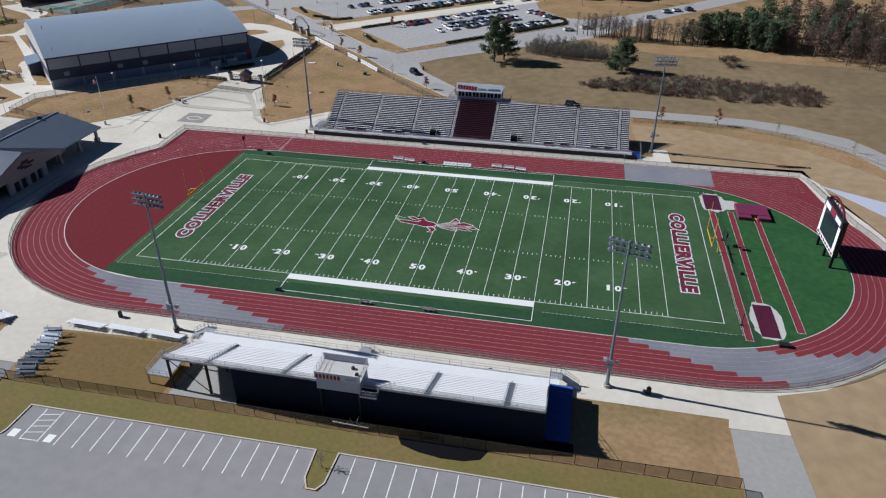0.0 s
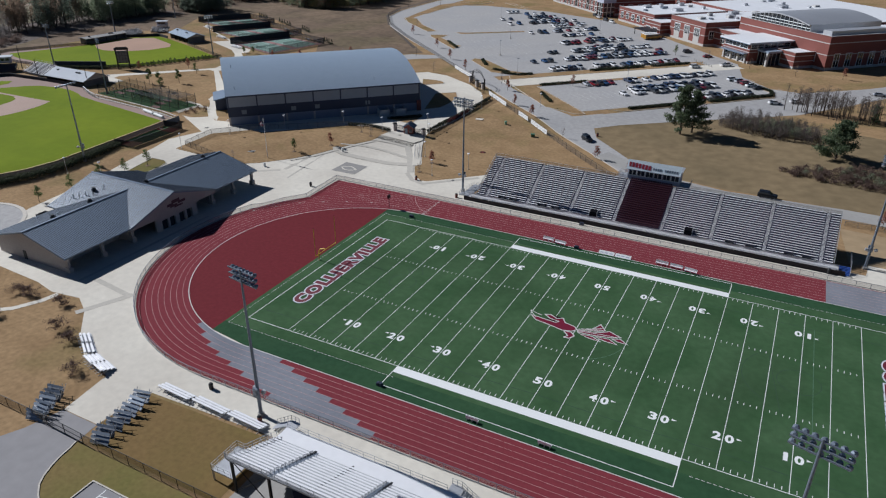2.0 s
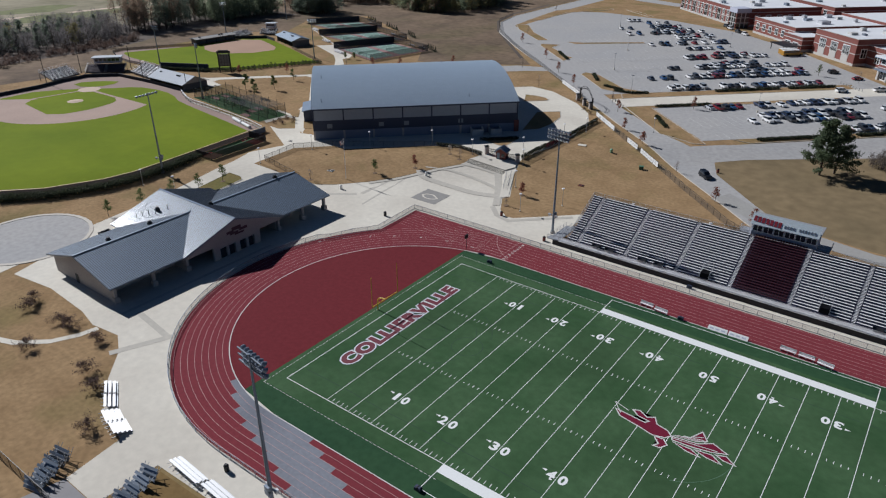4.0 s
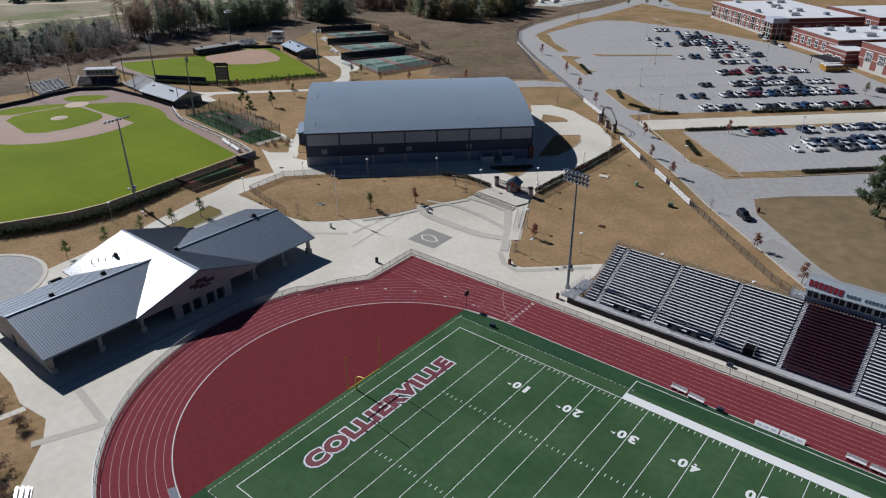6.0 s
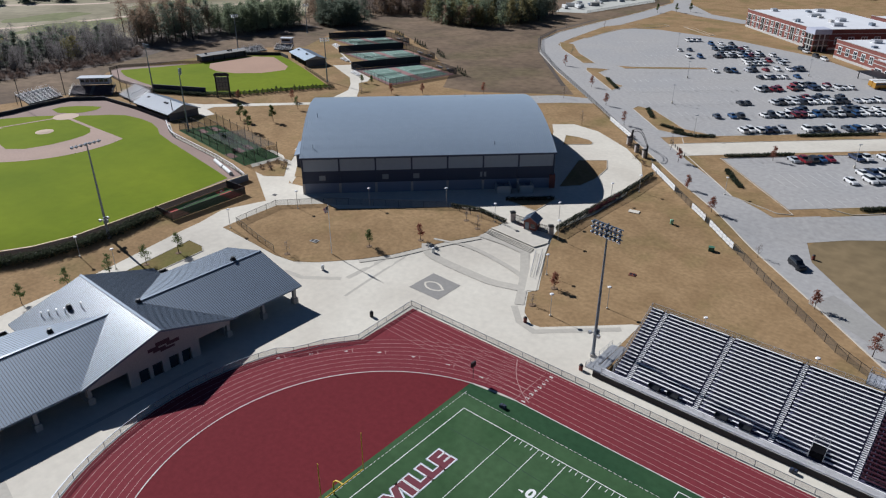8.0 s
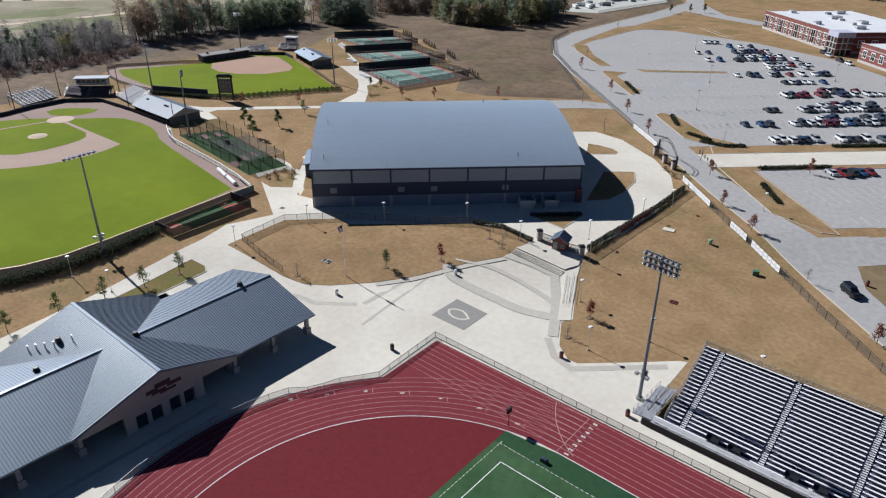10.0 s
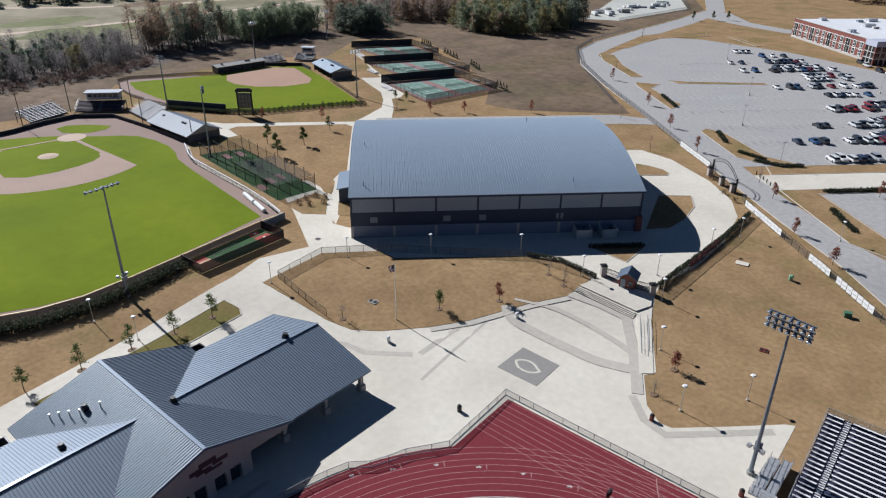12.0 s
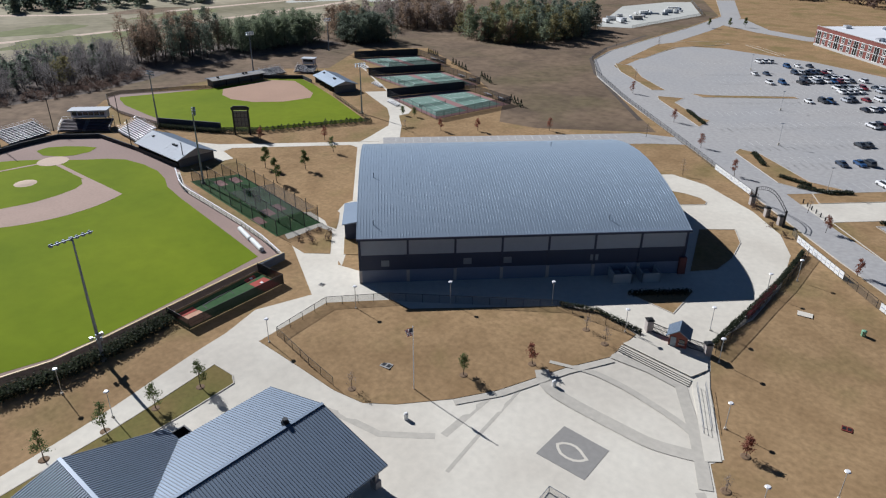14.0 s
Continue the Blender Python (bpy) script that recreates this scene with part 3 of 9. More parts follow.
# faint soccer and lacrosse lines
for cx, cy, r in ((-36.4, 0.3, 2.75), (36.5, 1.7, 3.3), (-44.4, 0.4, 2.75)):
    line("faint_circle", arc(cx, cy, r, 0, 360, 36)[:-1], 0.1, M_FAINT, Z - 0.003, True)
for cx, cy, r, a0, a1, m in ((-44.4, 0.4, 11.0, 22, 62, M_FAINT), (-44.4, 0.4, 8.2, 12, 44, M_FAINT), (-44.4, 0.4, 9.6, -88, -22, M_FAINT), (36.5, 1.7, 8.6, 130, 235, M_FAINT), (0, 0, 9.15, -70, 5, M_FAINT_PALE)):
    line("faint_arc", arc(cx, cy, r, a0, a1, 16), 0.09, m, Z - 0.003)
line("faint_line", [(-22.6, -30), (-22.6, -24.6)], 0.1, M_FAINT, Z - 0.003)
line("faint_line", [(38.2, 19.6), (38.9, -13.0)], 0.09, M_FAINT_PALE, Z - 0.003)
line("faint_line", [(31.6, 7.5), (34.6, -9.0)], 0.08, M_FAINT, Z - 0.003)
for y in (-20.9, 19.6):
    line("turf_seam", [(-54 + 9 * k, y + 0.16 * math.sin(2.3 * k)) for k in range(13)], 0.1, M_FAINT, Z - 0.003)


def lettering(text, w, h, outline=0.0, base=None):
    """Flat letters of the built-in font, stretched to w by h metres about the origin."""
    cu = bpy.data.curves.new("letters", "FONT")
    cu.body, cu.align_x, cu.align_y, cu.size = text, "CENTER", "CENTER", 1.0
    cu.offset = 0.04 + outline
    cu.space_character = 1.12
    cu.resolution_u = 3
    ob = bpy.data.objects.new("letters", cu)
    scene.collection.objects.link(ob)
    me = bpy.data.meshes.new_from_object(ob.evaluated_get(bpy.context.evaluated_depsgraph_get()))
    bpy.data.objects.remove(ob)
    bpy.data.curves.remove(cu)
    xs, ys = [v.co.x for v in me.vertices], [v.co.y for v in me.vertices]
    fit = base or (min(xs), max(xs), min(ys), max(ys))
    for v in me.vertices:
        v.co.x = ((v.co.x - fit[0]) / (fit[1] - fit[0]) - 0.5) * w
        v.co.y = ((v.co.y - fit[2]) / (fit[3] - fit[2]) - 0.5) * h
        v.co.z = 0
    return me, fit


def letters(name, text, w, h, m, mat, parent, label="", outline=0.0, base=None):
    bpy.context.view_layer.update()
    me, fit = lettering(text, w, h, outline, base)
    me.materials.clear()
    me.materials.append(mat)
    ob = part(name, me, mat, parent, label)
    ob.matrix_local = m
    return fit


for cx, rz in ((-50.4, 90), (50.2, -90)):
    base = letters("end_zone_letters", "COLLIERVILLE", 31.2, 3.1, pose(cx, -0.4, Z + 0.012, 0, 0, rz), M_MAROON, turf, "maroon end zone letters COLLIERVILLE", 0.026)
    letters("letter_border", "COLLIERVILLE", 31.2, 3.1, pose(cx, -0.4, Z + 0.008, 0, 0, rz), M_WHITE, turf, "white border of the letters", 0.056, base)
    letters("letter_halo", "COLLIERVILLE", 31.2, 3.1, pose(cx, -0.4, Z + 0.004, 0, 0, rz), M_PALE_BLUE, turf, "pale blue halo of the letters", 0.09, base)
for i, n in enumerate((10, 20, 30, 40, 50, 40, 30, 20, 10)):
    x = (-40 + 10 * i) * YD
    for y, rz in ((-17.3, 0), (16.9, 180)):
        for j, d in enumerate(str(n)):
            off = (-0.88 if j == 0 else 0.88) * (1 if rz == 0 else -1)
            letters("yard_number", d, 0.6 if d == "1" else 1.25, 1.8, pose(x + off, y, Z + 0.004, 0, 0, rz), M_WHITE, turf, "white yard numeral")
        if n != 50:
            s = -1 if i < 4 else 1
            tri = Solid().face(*[(x + s * a, y + b * (1 if rz == 0 else -1), Z + 0.004) for a, b in ((1.8, 0.2), (2.6, 0.42), (1.8, 0.64))][::s])
            part("direction_arrow", tri, M_WHITE, turf)
# winged emblem at midfield, kept to plain shapes
emb = Solid()
shapes = [[(-8.8, 0.7), (-7.6, -0.5), (-4.2, -1.1), (-2.2, -1.6), (-0.4, -1.1), (0.2, -0.2), (-0.6, 0.6), (-2.4, 1.0), (-3.2, 2.3), (-4.2, 1.6), (-5.6, 2.4), (-6.6, 2.0), (-5.4, 1.1), (-3.6, 0.9), (-4.0, 0.3), (-6.4, 0.5)],
          [(-1.8, -1.6), (-0.4, -1.5), (0.4, -2.4), (-0.2, -3.5), (-1.2, -3.6), (-0.7, -2.8), (-1.3, -2.2)],
          [(0.3, 0.1), (2.6, 1.2), (3.6, 3.4), (4.8, 1.8), (3.6, 0.9)], [(0.3, -0.2), (3.8, 0.5), (5.6, 1.9), (7.9, 0.9), (6.0, 0.0), (3.6, -0.6), (0.6, -0.9)],
          [(0.8, -1.2), (3.4, -1.1), (5.0, -2.0), (3.0, -1.9)], [(3.8, -0.9), (6.2, -0.5), (7.8, -1.6), (5.6, -1.5)], [(6.6, -0.2), (7.9, 0.4), (9.4, -0.7), (7.8, -0.7)]]
rim = Solid()
for sh in shapes:
    if sum(sh[i - 1][0] * sh[i][1] - sh[i][0] * sh[i - 1][1] for i in range(len(sh))) < 0:
        sh = sh[::-1]
    tris = draped(sh, Z + 0.008)
    k = len(emb.v)
    emb.v += tris.v
    emb.f += [tuple(i + k for i in f) for f in tris.f]
    ribbon(rim, sh, 0.2, Z + 0.014, 0, True)
for a, b in (((0.9, 0.5), (4.2, 1.3)), ((1.6, 0.9), (4.4, 1.7)), ((2.6, 1.4), (4.2, 2.3)), ((0.4, -0.5), (6.6, 0.6)), ((-7.8, 0.2), (-9.6, 2.2)), ((-9.6, 2.2), (-7.0, 1.4))):
    ribbon(rim, [a, b], 0.14, Z + 0.017)
part("midfield_emblem", emb, material("crimson_turf_paint", (0.15, 0.014, 0.035), 0.9, vary=0.15, spec=0.1), turf, "red winged emblem in plain shapes")
part("emblem_border", rim, M_WORN_WHITE, turf, "pale border of the emblem")

for k in range(8):
    letters("lane_number", str(k + 1), 0.28 if k == 0 else 0.46, 0.7, pose(LANE_X, TY + RI + LANE * (k + 0.5), 0.082, 0, 0, 90), M_WORN_WHITE, track_ob, "white lane numeral")
for n, x, y in ((8, -86.9, 13.8), (7, -83.6, 18.3), (6, -79.7, 22.7), (5, -75.1, 26.2), (4, -69.8, 29.1), (3, -63.9, 31.3), (2, -57.6, 32.2)):
    a = math.degrees(math.atan2(y - TY, x - TX + HALF))
    letters("lane_number", str(n), 0.4, 0.66, pose(x, y, 0.082, 0, 0, a), M_WORN_WHITE, track_ob, "white lane numeral")
    u, w = Vector((math.cos(radians(a)), math.sin(radians(a)))), Vector((math.sin(radians(a)), -math.cos(radians(a))))
    p = Vector((x, y)) + w * 1.1
    part("start_mark", ribbon(Solid(), [tuple(p - u * 0.5), tuple(p + u * 0.5)], 0.08, 0.082), M_LANE, track_ob)
# field events in the far bend
for name, pts in (("runway", [(57.5, 18.5), (58.7, 18.5), (58.9, -28.6), (57.7, -28.6)]), ("runway", [(61.4, 18.5), (62.6, 18.5), (62.4, -18), (61.2, -18)]),
                  ("runway", [(66.4, 15.5), (67.6, 15.5), (67.7, -24.8), (66.4, -24.8)])):
    part(name, draped(pts, 0.08, 0.02), M_TRACK, turf, "red rubber runway")
    part("runway_line", ribbon(Solid(), pts, 0.07, 0.084, 0, True), M_WORN_WHITE, turf)
# ---- car parks and roads ----
VERGE_END = [(-54.0, -62.4), (-53.7, -64.2), (-53.2, -65.8), (-52.5, -67.4), (-51.6, -68.7), (-50.1, -69.9), (-48.9, -70.6), (-47.8, -70.95), (-46.6, -71.0), (-46.0, -70.6), (-45.8, -69.8)]
near_lot = Solid()
for q in ([(-46, -65), (-2.6, -65), (-2.0, -71.4), (-46.2, -71)], [(0.5, -65), (80, -65), (80, -71.4), (0.2, -71.4)], [(-46.2, -71), (-2.0, -71.4), (0.2, -71.4), (80, -71.4), (80, -130), (-90, -130), (-64, -84)]):
    near_lot.face(*[(x, y, 0.03) for x, y in q[::-1]])
solo("car_park", near_lot, M_DARK_ASPHALT, "worn grey asphalt car park with white bay lines", "car park", kind="structure")
island = [(-2.65, -64.9), (-2.4, -69.6), (-1.6, -71.2), (-0.4, -71.2), (0.35, -70), (0.55, -64.9)]
part("kerb", ribbon(Solid(), [(-54.4, -61)] + VERGE_END + [(-45.8, -65)] + island + [(80, -65)], 0.2, 0.0, 0.15), M_KERB,
     bpy.data.objects["car_park"])
bays = bpy.data.objects["car_park"]
for x in (-43.0, -40.3) + tuple(-37.7 + 2.72 * k for k in range(13)) + tuple(3.0 + 2.76 * k for k in range(20)):
    part("bay_line", ribbon(Solid(), [(x, -65.3), (x + 0.1, -71.1)], 0.14, 0.036), M_WHITE, bays)
for k in range(5):
    part("bay_line", ribbon(Solid(), [(-42.9, -71.0 + 1.15 * k), (-40.4, -70.9 + 1.15 * k + (0.45 if k else 0))], 0.12, 0.04), M_WHITE, bays)
for x in (-44.4, -38.9):
    part("bay_symbol", draped([(x - 0.6, -70.9), (x + 0.6, -70.9), (x + 0.6, -69.5), (x - 0.6, -69.5)], 0.036), M_WHITE, bays, "white painted bay symbol block")

road_w = [av(*p) for p in ((49.5, 45), (49.2, 60), (48.8, 85), (48.1, 108), (47.5, 124), (46.3, 145), (46, 165), (45.2, 218), (43, 280), (43.5, 320), (52, 356), (66, 378), (100, 413), (139, 452), (180, 498), (215, 585))]
road_e = [av(*p) for p in ((57, 45), (57, 76), (58, 98), (62, 107), (72, 119), (60, 119), (57, 130), (55, 160), (55, 218), (55, 284), (58, 343), (74, 366), (108, 400), (147, 440), (190, 490), (230, 585))]
sheet("road", road_w + road_e[::-1], M_ASPHALT, 0.034, "pale grey asphalt drive with concrete kerbs", "road")
part("kerb", ribbon(Solid(), road_w, 0.25, 0.0, 0.14), M_KERB, bpy.data.objects["road"])
sheet("road", [av(*p) for p in ((58, 98), (62, 107), (72, 107.5), (100, 105), (140, 100), (190, 108), (260, 112), (260, 122), (190, 119), (160, 121), (153, 130), (156, 150), (171, 172), (178, 250),
                               (168, 250), (160, 182), (150, 172), (146, 150), (146, 118.5), (72, 118.5), (60, 119))], M_ASPHALT, 0.038, "grey asphalt drive round the car park", "road")
sheet("car_park", [av(*p) for p in ((50, 182), (160, 182), (178, 250), (176, 300), (158, 345), (128, 383), (110, 390), (79, 362), (56, 335), (50, 284))], M_ASPHALT, 0.042,
      "large grey asphalt car park half full of cars", "car park")
sheet("car_park", [av(*p) for p in ((66, 123), (149, 123), (150, 150), (147.5, 160.5), (66, 160.5))], M_ASPHALT, 0.042, "grey asphalt car park with parked cars", "car park")
sheet("footpath", [av(*p) for p in ((55, 164), (168, 164), (168, 175), (55, 175))], M_CONC, 0.046, "wide pale concrete walk between the car parks", "path")
lawn([av(*p) for p in ((60, 175.2), (156, 175.2), (157, 181.8), (74, 181.8), (62, 181.8))], "long brown grass strip beside the walk")
lawn([av(*p) for p in ((56.5, 163.8), (55.8, 132), (62, 121), (65.5, 120), (65.5, 160.8), (147, 160.8), (147, 163.8))], "brown grass verge round the car park")
lawn([av(*p) for p in ((80, 119), (146, 119), (150.5, 124), (151, 140), (149.3, 140), (148.6, 122.8), (76, 122.8))], "brown grass verge along the drive")
lawn([av(*p) for p in ((57, 216), (57, 190), (62, 184), (72, 183.5), (66, 190), (64, 214), (60, 219))], "grass island with clipped shrubs")
lawn([av(*p) for p in ((57.2, 243), (64, 250), (62, 254), (61, 275), (67, 281), (58, 285), (56.5, 280))], "narrow grass island in the car park")
lawn([av(*p) for p in ((59, 295), (64.5, 294.5), (63, 318), (66, 342), (60, 348), (57, 330))], "narrow grass island in the car park")
lawn([av(*p) for p in ((73, 288), (75, 282), (112, 278), (112, 281), (80, 285))], "long thin grass median between car rows")
lawn([av(*p) for p in ((70, 360), (78, 359), (103, 386), (138, 394), (138, 402), (116, 404), (98, 396))], "grass verge along the drive")
lawn([av(*p) for p in ((146, 392), (150, 388), (152, 362), (149, 362))], "small grass island in the car park")
sheet("road", [(-21, 98.5), (-4, 86), (15, 81.8), (43, 82.8), (62, 82.3), (76.5, 81), (87.2, 78), (100.5, 70.5), (108, 58), (115, 39), (119.5, 15), (121.5, -30), (122, -200),
               (115, -200), (114.5, -30), (112.5, 14), (108, 36), (102, 52.5), (96.5, 62.5), (85.2, 70.5), (75.5, 73.6), (62, 75.5), (43, 76.3), (14, 77), (-7, 81.5), (-24, 92)], M_CONC_GREY, 0.044,
      "light grey service road behind the grandstand", "road")
sheet("footpath", [(84.7, 37.2), (97, 30.5), (125, 14), (125, 6), (94.7, 23)], M_PALE_BLUE, 0.05, "grey concrete apron behind the track bend", "path")
sheet("road", [av(*p) for p in ((160, 474), (172, 432), (186, 402), (200, 396), (420, 380), (420, 392), (204, 408), (194, 416), (184, 440), (190, 486))], M_ASPHALT, 0.048, "grey asphalt road branch beyond the school", "road")
turning = arc(-142, -25, 13.2, 0, 360, 28)[:-1]
sheet("road", turning + [], M_ASPHALT, 0.045, "round asphalt turning circle", "road")
part("kerb", ribbon(Solid(), turning, 0.9, 0.0, 0.13, True), M_KERB, bpy.data.objects["road.004"])

# ---- buildings ----


def slab(pts, t):
    """A roof plane of thickness t hanging below its corner points."""
    s = Solid()
    n = len(pts)
    nrm = (Vector(pts[1]) - Vector(pts[0])).cross(Vector(pts[2]) - Vector(pts[0]))
    if nrm.z < 0:
        pts = pts[::-1]
    s.face(*pts)
    s.face(*[(x, y, z - t) for x, y, z in pts[::-1]])
    for i in range(n):
        a, b = pts[i], pts[(i + 1) % n]
        s.face(a, (a[0], a[1], a[2] - t), (b[0], b[1], b[2] - t), b)
    return s


def seam_lines(lines, w=0.09, h=0.07, s=None):
    s = s or Solid()
    for p, q in lines:
        s.beam((p[0], p[1], p[2] + h / 2), (q[0], q[1], q[2] + h / 2), w, h)
    return s


def bars(parent, m, rows, mat, name="sign_bar"):
    """Unreadable sign lettering kept to plain bars: rows of (x0, x1, z0, z1) in the plane of m."""
    for x0, x1, z0, z1 in rows:
        ob = part(name, Solid().box(x0, x1, -0.02, 0.02, z0, z1), mat, parent)
        ob.matrix_local = m


# indoor practice hall
HL, HD, HE, HA = 65.6, 57.5, 10.0, 15.2           # length, depth, eaves, crown
hall = thing("sports_hall", (-138.8, 61.65, 1.2, 0, 0, 45), "large hall with an arched blue-grey metal roof and banded walls", "building")
# Front masonry is darkened and blued: its shade is put into the colour.
part("lower_wall", Solid().box(0, HL, 0, 0.4, 0, 2.9), material("shaded_pale_masonry", (0.19, 0.21, 0.27), 0.9, vary=0.12, fine=3.0, bump=0.2, bump_scale=8), hall, "pale masonry lower wall")
part("middle_band", Solid().box(0, HL, 0.05, 0.4, 2.9, 6.2), M_WALL_DARK, hall, "dark navy metal band")
# Darker than the pale end walls, with the front's shade in its colour.
part("upper_wall", Solid().box(0, HL, 0.02, 0.4, 6.2, HE - 0.05), material("shaded_pale_wall_panel", (0.3, 0.34, 0.4), 0.6, vary=0.06, fine=0.8), hall, "pale upper wall panels")
arc_r = ((HD / 2 + 0.5) ** 2 + (HA - HE) ** 2) / (2 * (HA - HE))


def crown(y):
    return HA - arc_r + math.sqrt(max(0.0, arc_r ** 2 - (y - HD / 2) ** 2))


ys = [-0.5 + (HD + 1.0) * i / 28 for i in range(29)]
for x0, x1, nm in ((0.0, 0.4, "end_wall"), (HL - 0.4, HL, "end_wall")):
    g = Solid()
    for i in range(28):
        ya, yb = max(0, ys[i]), min(HD, ys[i + 1])
        for x, flip in ((x0, False), (x1, True)):
            q = [(x, ya, 0), (x, yb, 0), (x, yb, crown(yb) - 0.2), (x, ya, crown(ya) - 0.2)]
            g.face(*(q if flip else q[::-1]))
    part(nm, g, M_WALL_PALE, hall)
    part("end_band", Solid().box(x0 - 0.06, x1 + 0.06, 0.3, HD - 0.3, 2.9, 6.2), M_WALL_DARK, hall)
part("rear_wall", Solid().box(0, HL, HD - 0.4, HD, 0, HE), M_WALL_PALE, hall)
roof = Solid()
for i in range(28):
    a, b = ys[i], ys[i + 1]
    roof.face((-0.25, a, crown(a)), (HL + 0.25, a, crown(a)), (HL + 0.25, b, crown(b)), (-0.25, b, crown(b)))
    roof.face((-0.25, b, crown(b) - 0.3), (HL + 0.25, b, crown(b) - 0.3), (HL + 0.25, a, crown(a) - 0.3), (-0.25, a, crown(a) - 0.3))
    for x, k in ((-0.25, 1), (HL + 0.25, -1)):
        roof.face(*[(x, a, crown(a)), (x, b, crown(b)), (x, b, crown(b) - 0.3), (x, a, crown(a) - 0.3)][::k])
roof_ob = part("roof", roof, M_ROOF_LIGHT, hall, "arched blue-grey standing seam roof")
rib = Solid()
for i in range(0, 28, 2):
    a, b = ys[i], ys[i + 2]
    rib.face((-0.06, a, crown(a) + 0.06), (0.06, a, crown(a) + 0.06), (0.06, b, crown(b) + 0.06), (-0.06, b, crown(b) + 0.06))
    rib.face((-0.07, a, crown(a)), (-0.06, a, crown(a) + 0.06), (-0.06, b, crown(b) + 0.06), (-0.07, b, crown(b)))
    rib.face((0.06, a, crown(a) + 0.06), (0.07, a, crown(a)), (0.07, b, crown(b)), (0.06, b, crown(b) + 0.06))
rib_mesh = rib.mesh("roof_seam", M_ROOF_LIGHT)
for k in range(113):
    part("roof_seam", rib_mesh, M_ROOF_LIGHT, roof_ob).location.x = -0.15 + k * (HL + 0.3) / 112
part("fascia", Solid().box(-0.3, HL + 0.3, -0.7, -0.5, crown(-0.5) - 0.4, crown(-0.5) + 0.05), M_WALL_DARK, hall, "dark eaves gutter")
for k in range(8):
    x = 0.25 + k * (HL - 0.5) / 7
    part("pilaster", Solid().box(x - 0.2, x + 0.2, -0.14, 0.05, 2.9, HE - 0.1), M_WALL_DARK, hall, "dark steel pilaster")
    part("pier", Solid().box(x - 0.3, x + 0.3, -0.16, 0.05, 0, 2.9), M_BLOCK, hall, "tan masonry pier")
for x in (4.3, 20.5, 28.5, 46):
    v = part("louvre", Solid().box(x, x + 1.6, -0.06, 0.06, 3.7, 5.0), M_STEEL, hall, "grey ventilation louvre")
part("corner_pier", Solid().box(HL - 1.2, HL + 0.3, -0.5, 0.8, 0, 3.8), M_BRICK, hall, "red brick corner pier")
for x, w in ((50, 3.8), (55.8, 3.8)):
    part("yard_wall", Solid().box(x, x + w, -3.6, -3.3, 0, 2.2).box(x, x + 0.3, -3.6, 0, 0, 2.2).box(x + w - 0.3, x + w, -3.6, 0, 0, 2.2), M_WALL_PALE, hall, "low pale block screen wall")
for x in (50.5, 52.2, 56.4):
    part("air_unit", Solid().box(x, x + 1.3, -2.6, -1.1, 0.1, 1.9).box(x + 0.2, x + 1.1, -2.4, -1.3, 1.9, 2.1), M_STEEL, hall, "grey air conditioning unit")
part("annex", Solid().box(-3.9, 0, 20.4, 31.2, 0, 3.9), M_WALL_DARK, hall, "low dark side annex")
part("annex_roof", slab([(-4.4, 19.8, 4.0), (0.0, 19.8, 4.7), (0.0, 31.8, 4.7), (-4.4, 31.8, 4.0)], 0.25), M_ROOF, hall)
for x, y in ((3, 3.2), (3.0, 20), (46, 40), (50, 3.0)):
    part("roof_vent", Solid().tube((x, y, crown(y)), (x, y, crown(y) + 1.1), 0.09, n=6), M_STEEL, hall)

# concession pavilion
pav = thing("pavilion", (-0.1, -0.3, 0), "long pavilion with tan block walls and a dark standing seam roof", "building")
EX, RX, BX, EZ, RZ, CZ = -97.7, -110.0, -122.2, 4.0, 7.3, 8.1
VY = 2.4
for s, y_end in ((1, 28.4), (-1, -29.4)):
    for xe, nm in ((EX, "roof_slope"), (BX, "roof_slope")):
        shape = slab([(xe, y_end, EZ), (xe, s * 13.0, EZ), (RX, s * VY, RZ), (RX, y_end, RZ)], 0.28)
        lines = []
        n = int(abs(y_end - s * VY) / 0.42)
        for k in range(n + 1):
            y = y_end - s * (0.1 + 0.42 * k)
            f = min(1.0, max(0.0, (abs(y) - VY) / (13.0 - VY)))
            lines.append(((RX + (xe - RX) * 0, y, RZ), (RX + (xe - RX) * f, y, RZ + (EZ - RZ) * f)))
        r = part(nm, shape, M_ROOF, pav, "dark standing seam roof slope")
        for ln in lines:
            part("roof_seam", seam_lines([ln]), M_SEAM, r)
    part("ridge_cap", Solid().beam((RX, s * VY, RZ + 0.06), (RX, y_end, RZ + 0.06), 0.5, 0.1), M_ROOF, pav)
    shape = slab([(-97.4, 0, CZ), (-125.4, 0, CZ), (-125.4, s * 13.4, EZ), (-97.4, s * 13.4, EZ)], 0.28)
    lines = []
    for k in range(67):
        x = -97.5 - 0.42 * k
        # cover only what stands clear of the wings
        wing = EZ + (RZ - EZ) * (1 - abs(x - RX) / 12.25) if abs(x - RX) < 12.25 else EZ
        yv = (CZ - wing) / (CZ - EZ) * 13.4
        lines.append(((x, 0, CZ), (x, s * min(13.4, yv), CZ - (CZ - EZ) * min(13.4, yv) / 13.4)))
    r = part("gable_roof_slope", shape, M_ROOF, pav, "dark standing seam roof slope")
    for ln in lines:
        part("roof_seam", seam_lines([ln]), M_SEAM, r)
part("ridge_cap", Solid().beam((-97.4, 0, CZ + 0.05), (-125.4, 0, CZ + 0.05), 0.5, 0.1), M_ROOF, pav)
body = Solid()
body.box(-121, -103.2, -28.3, -8, 0, EZ)
body.box(-121, -103.2, 8, 20, 0, EZ)
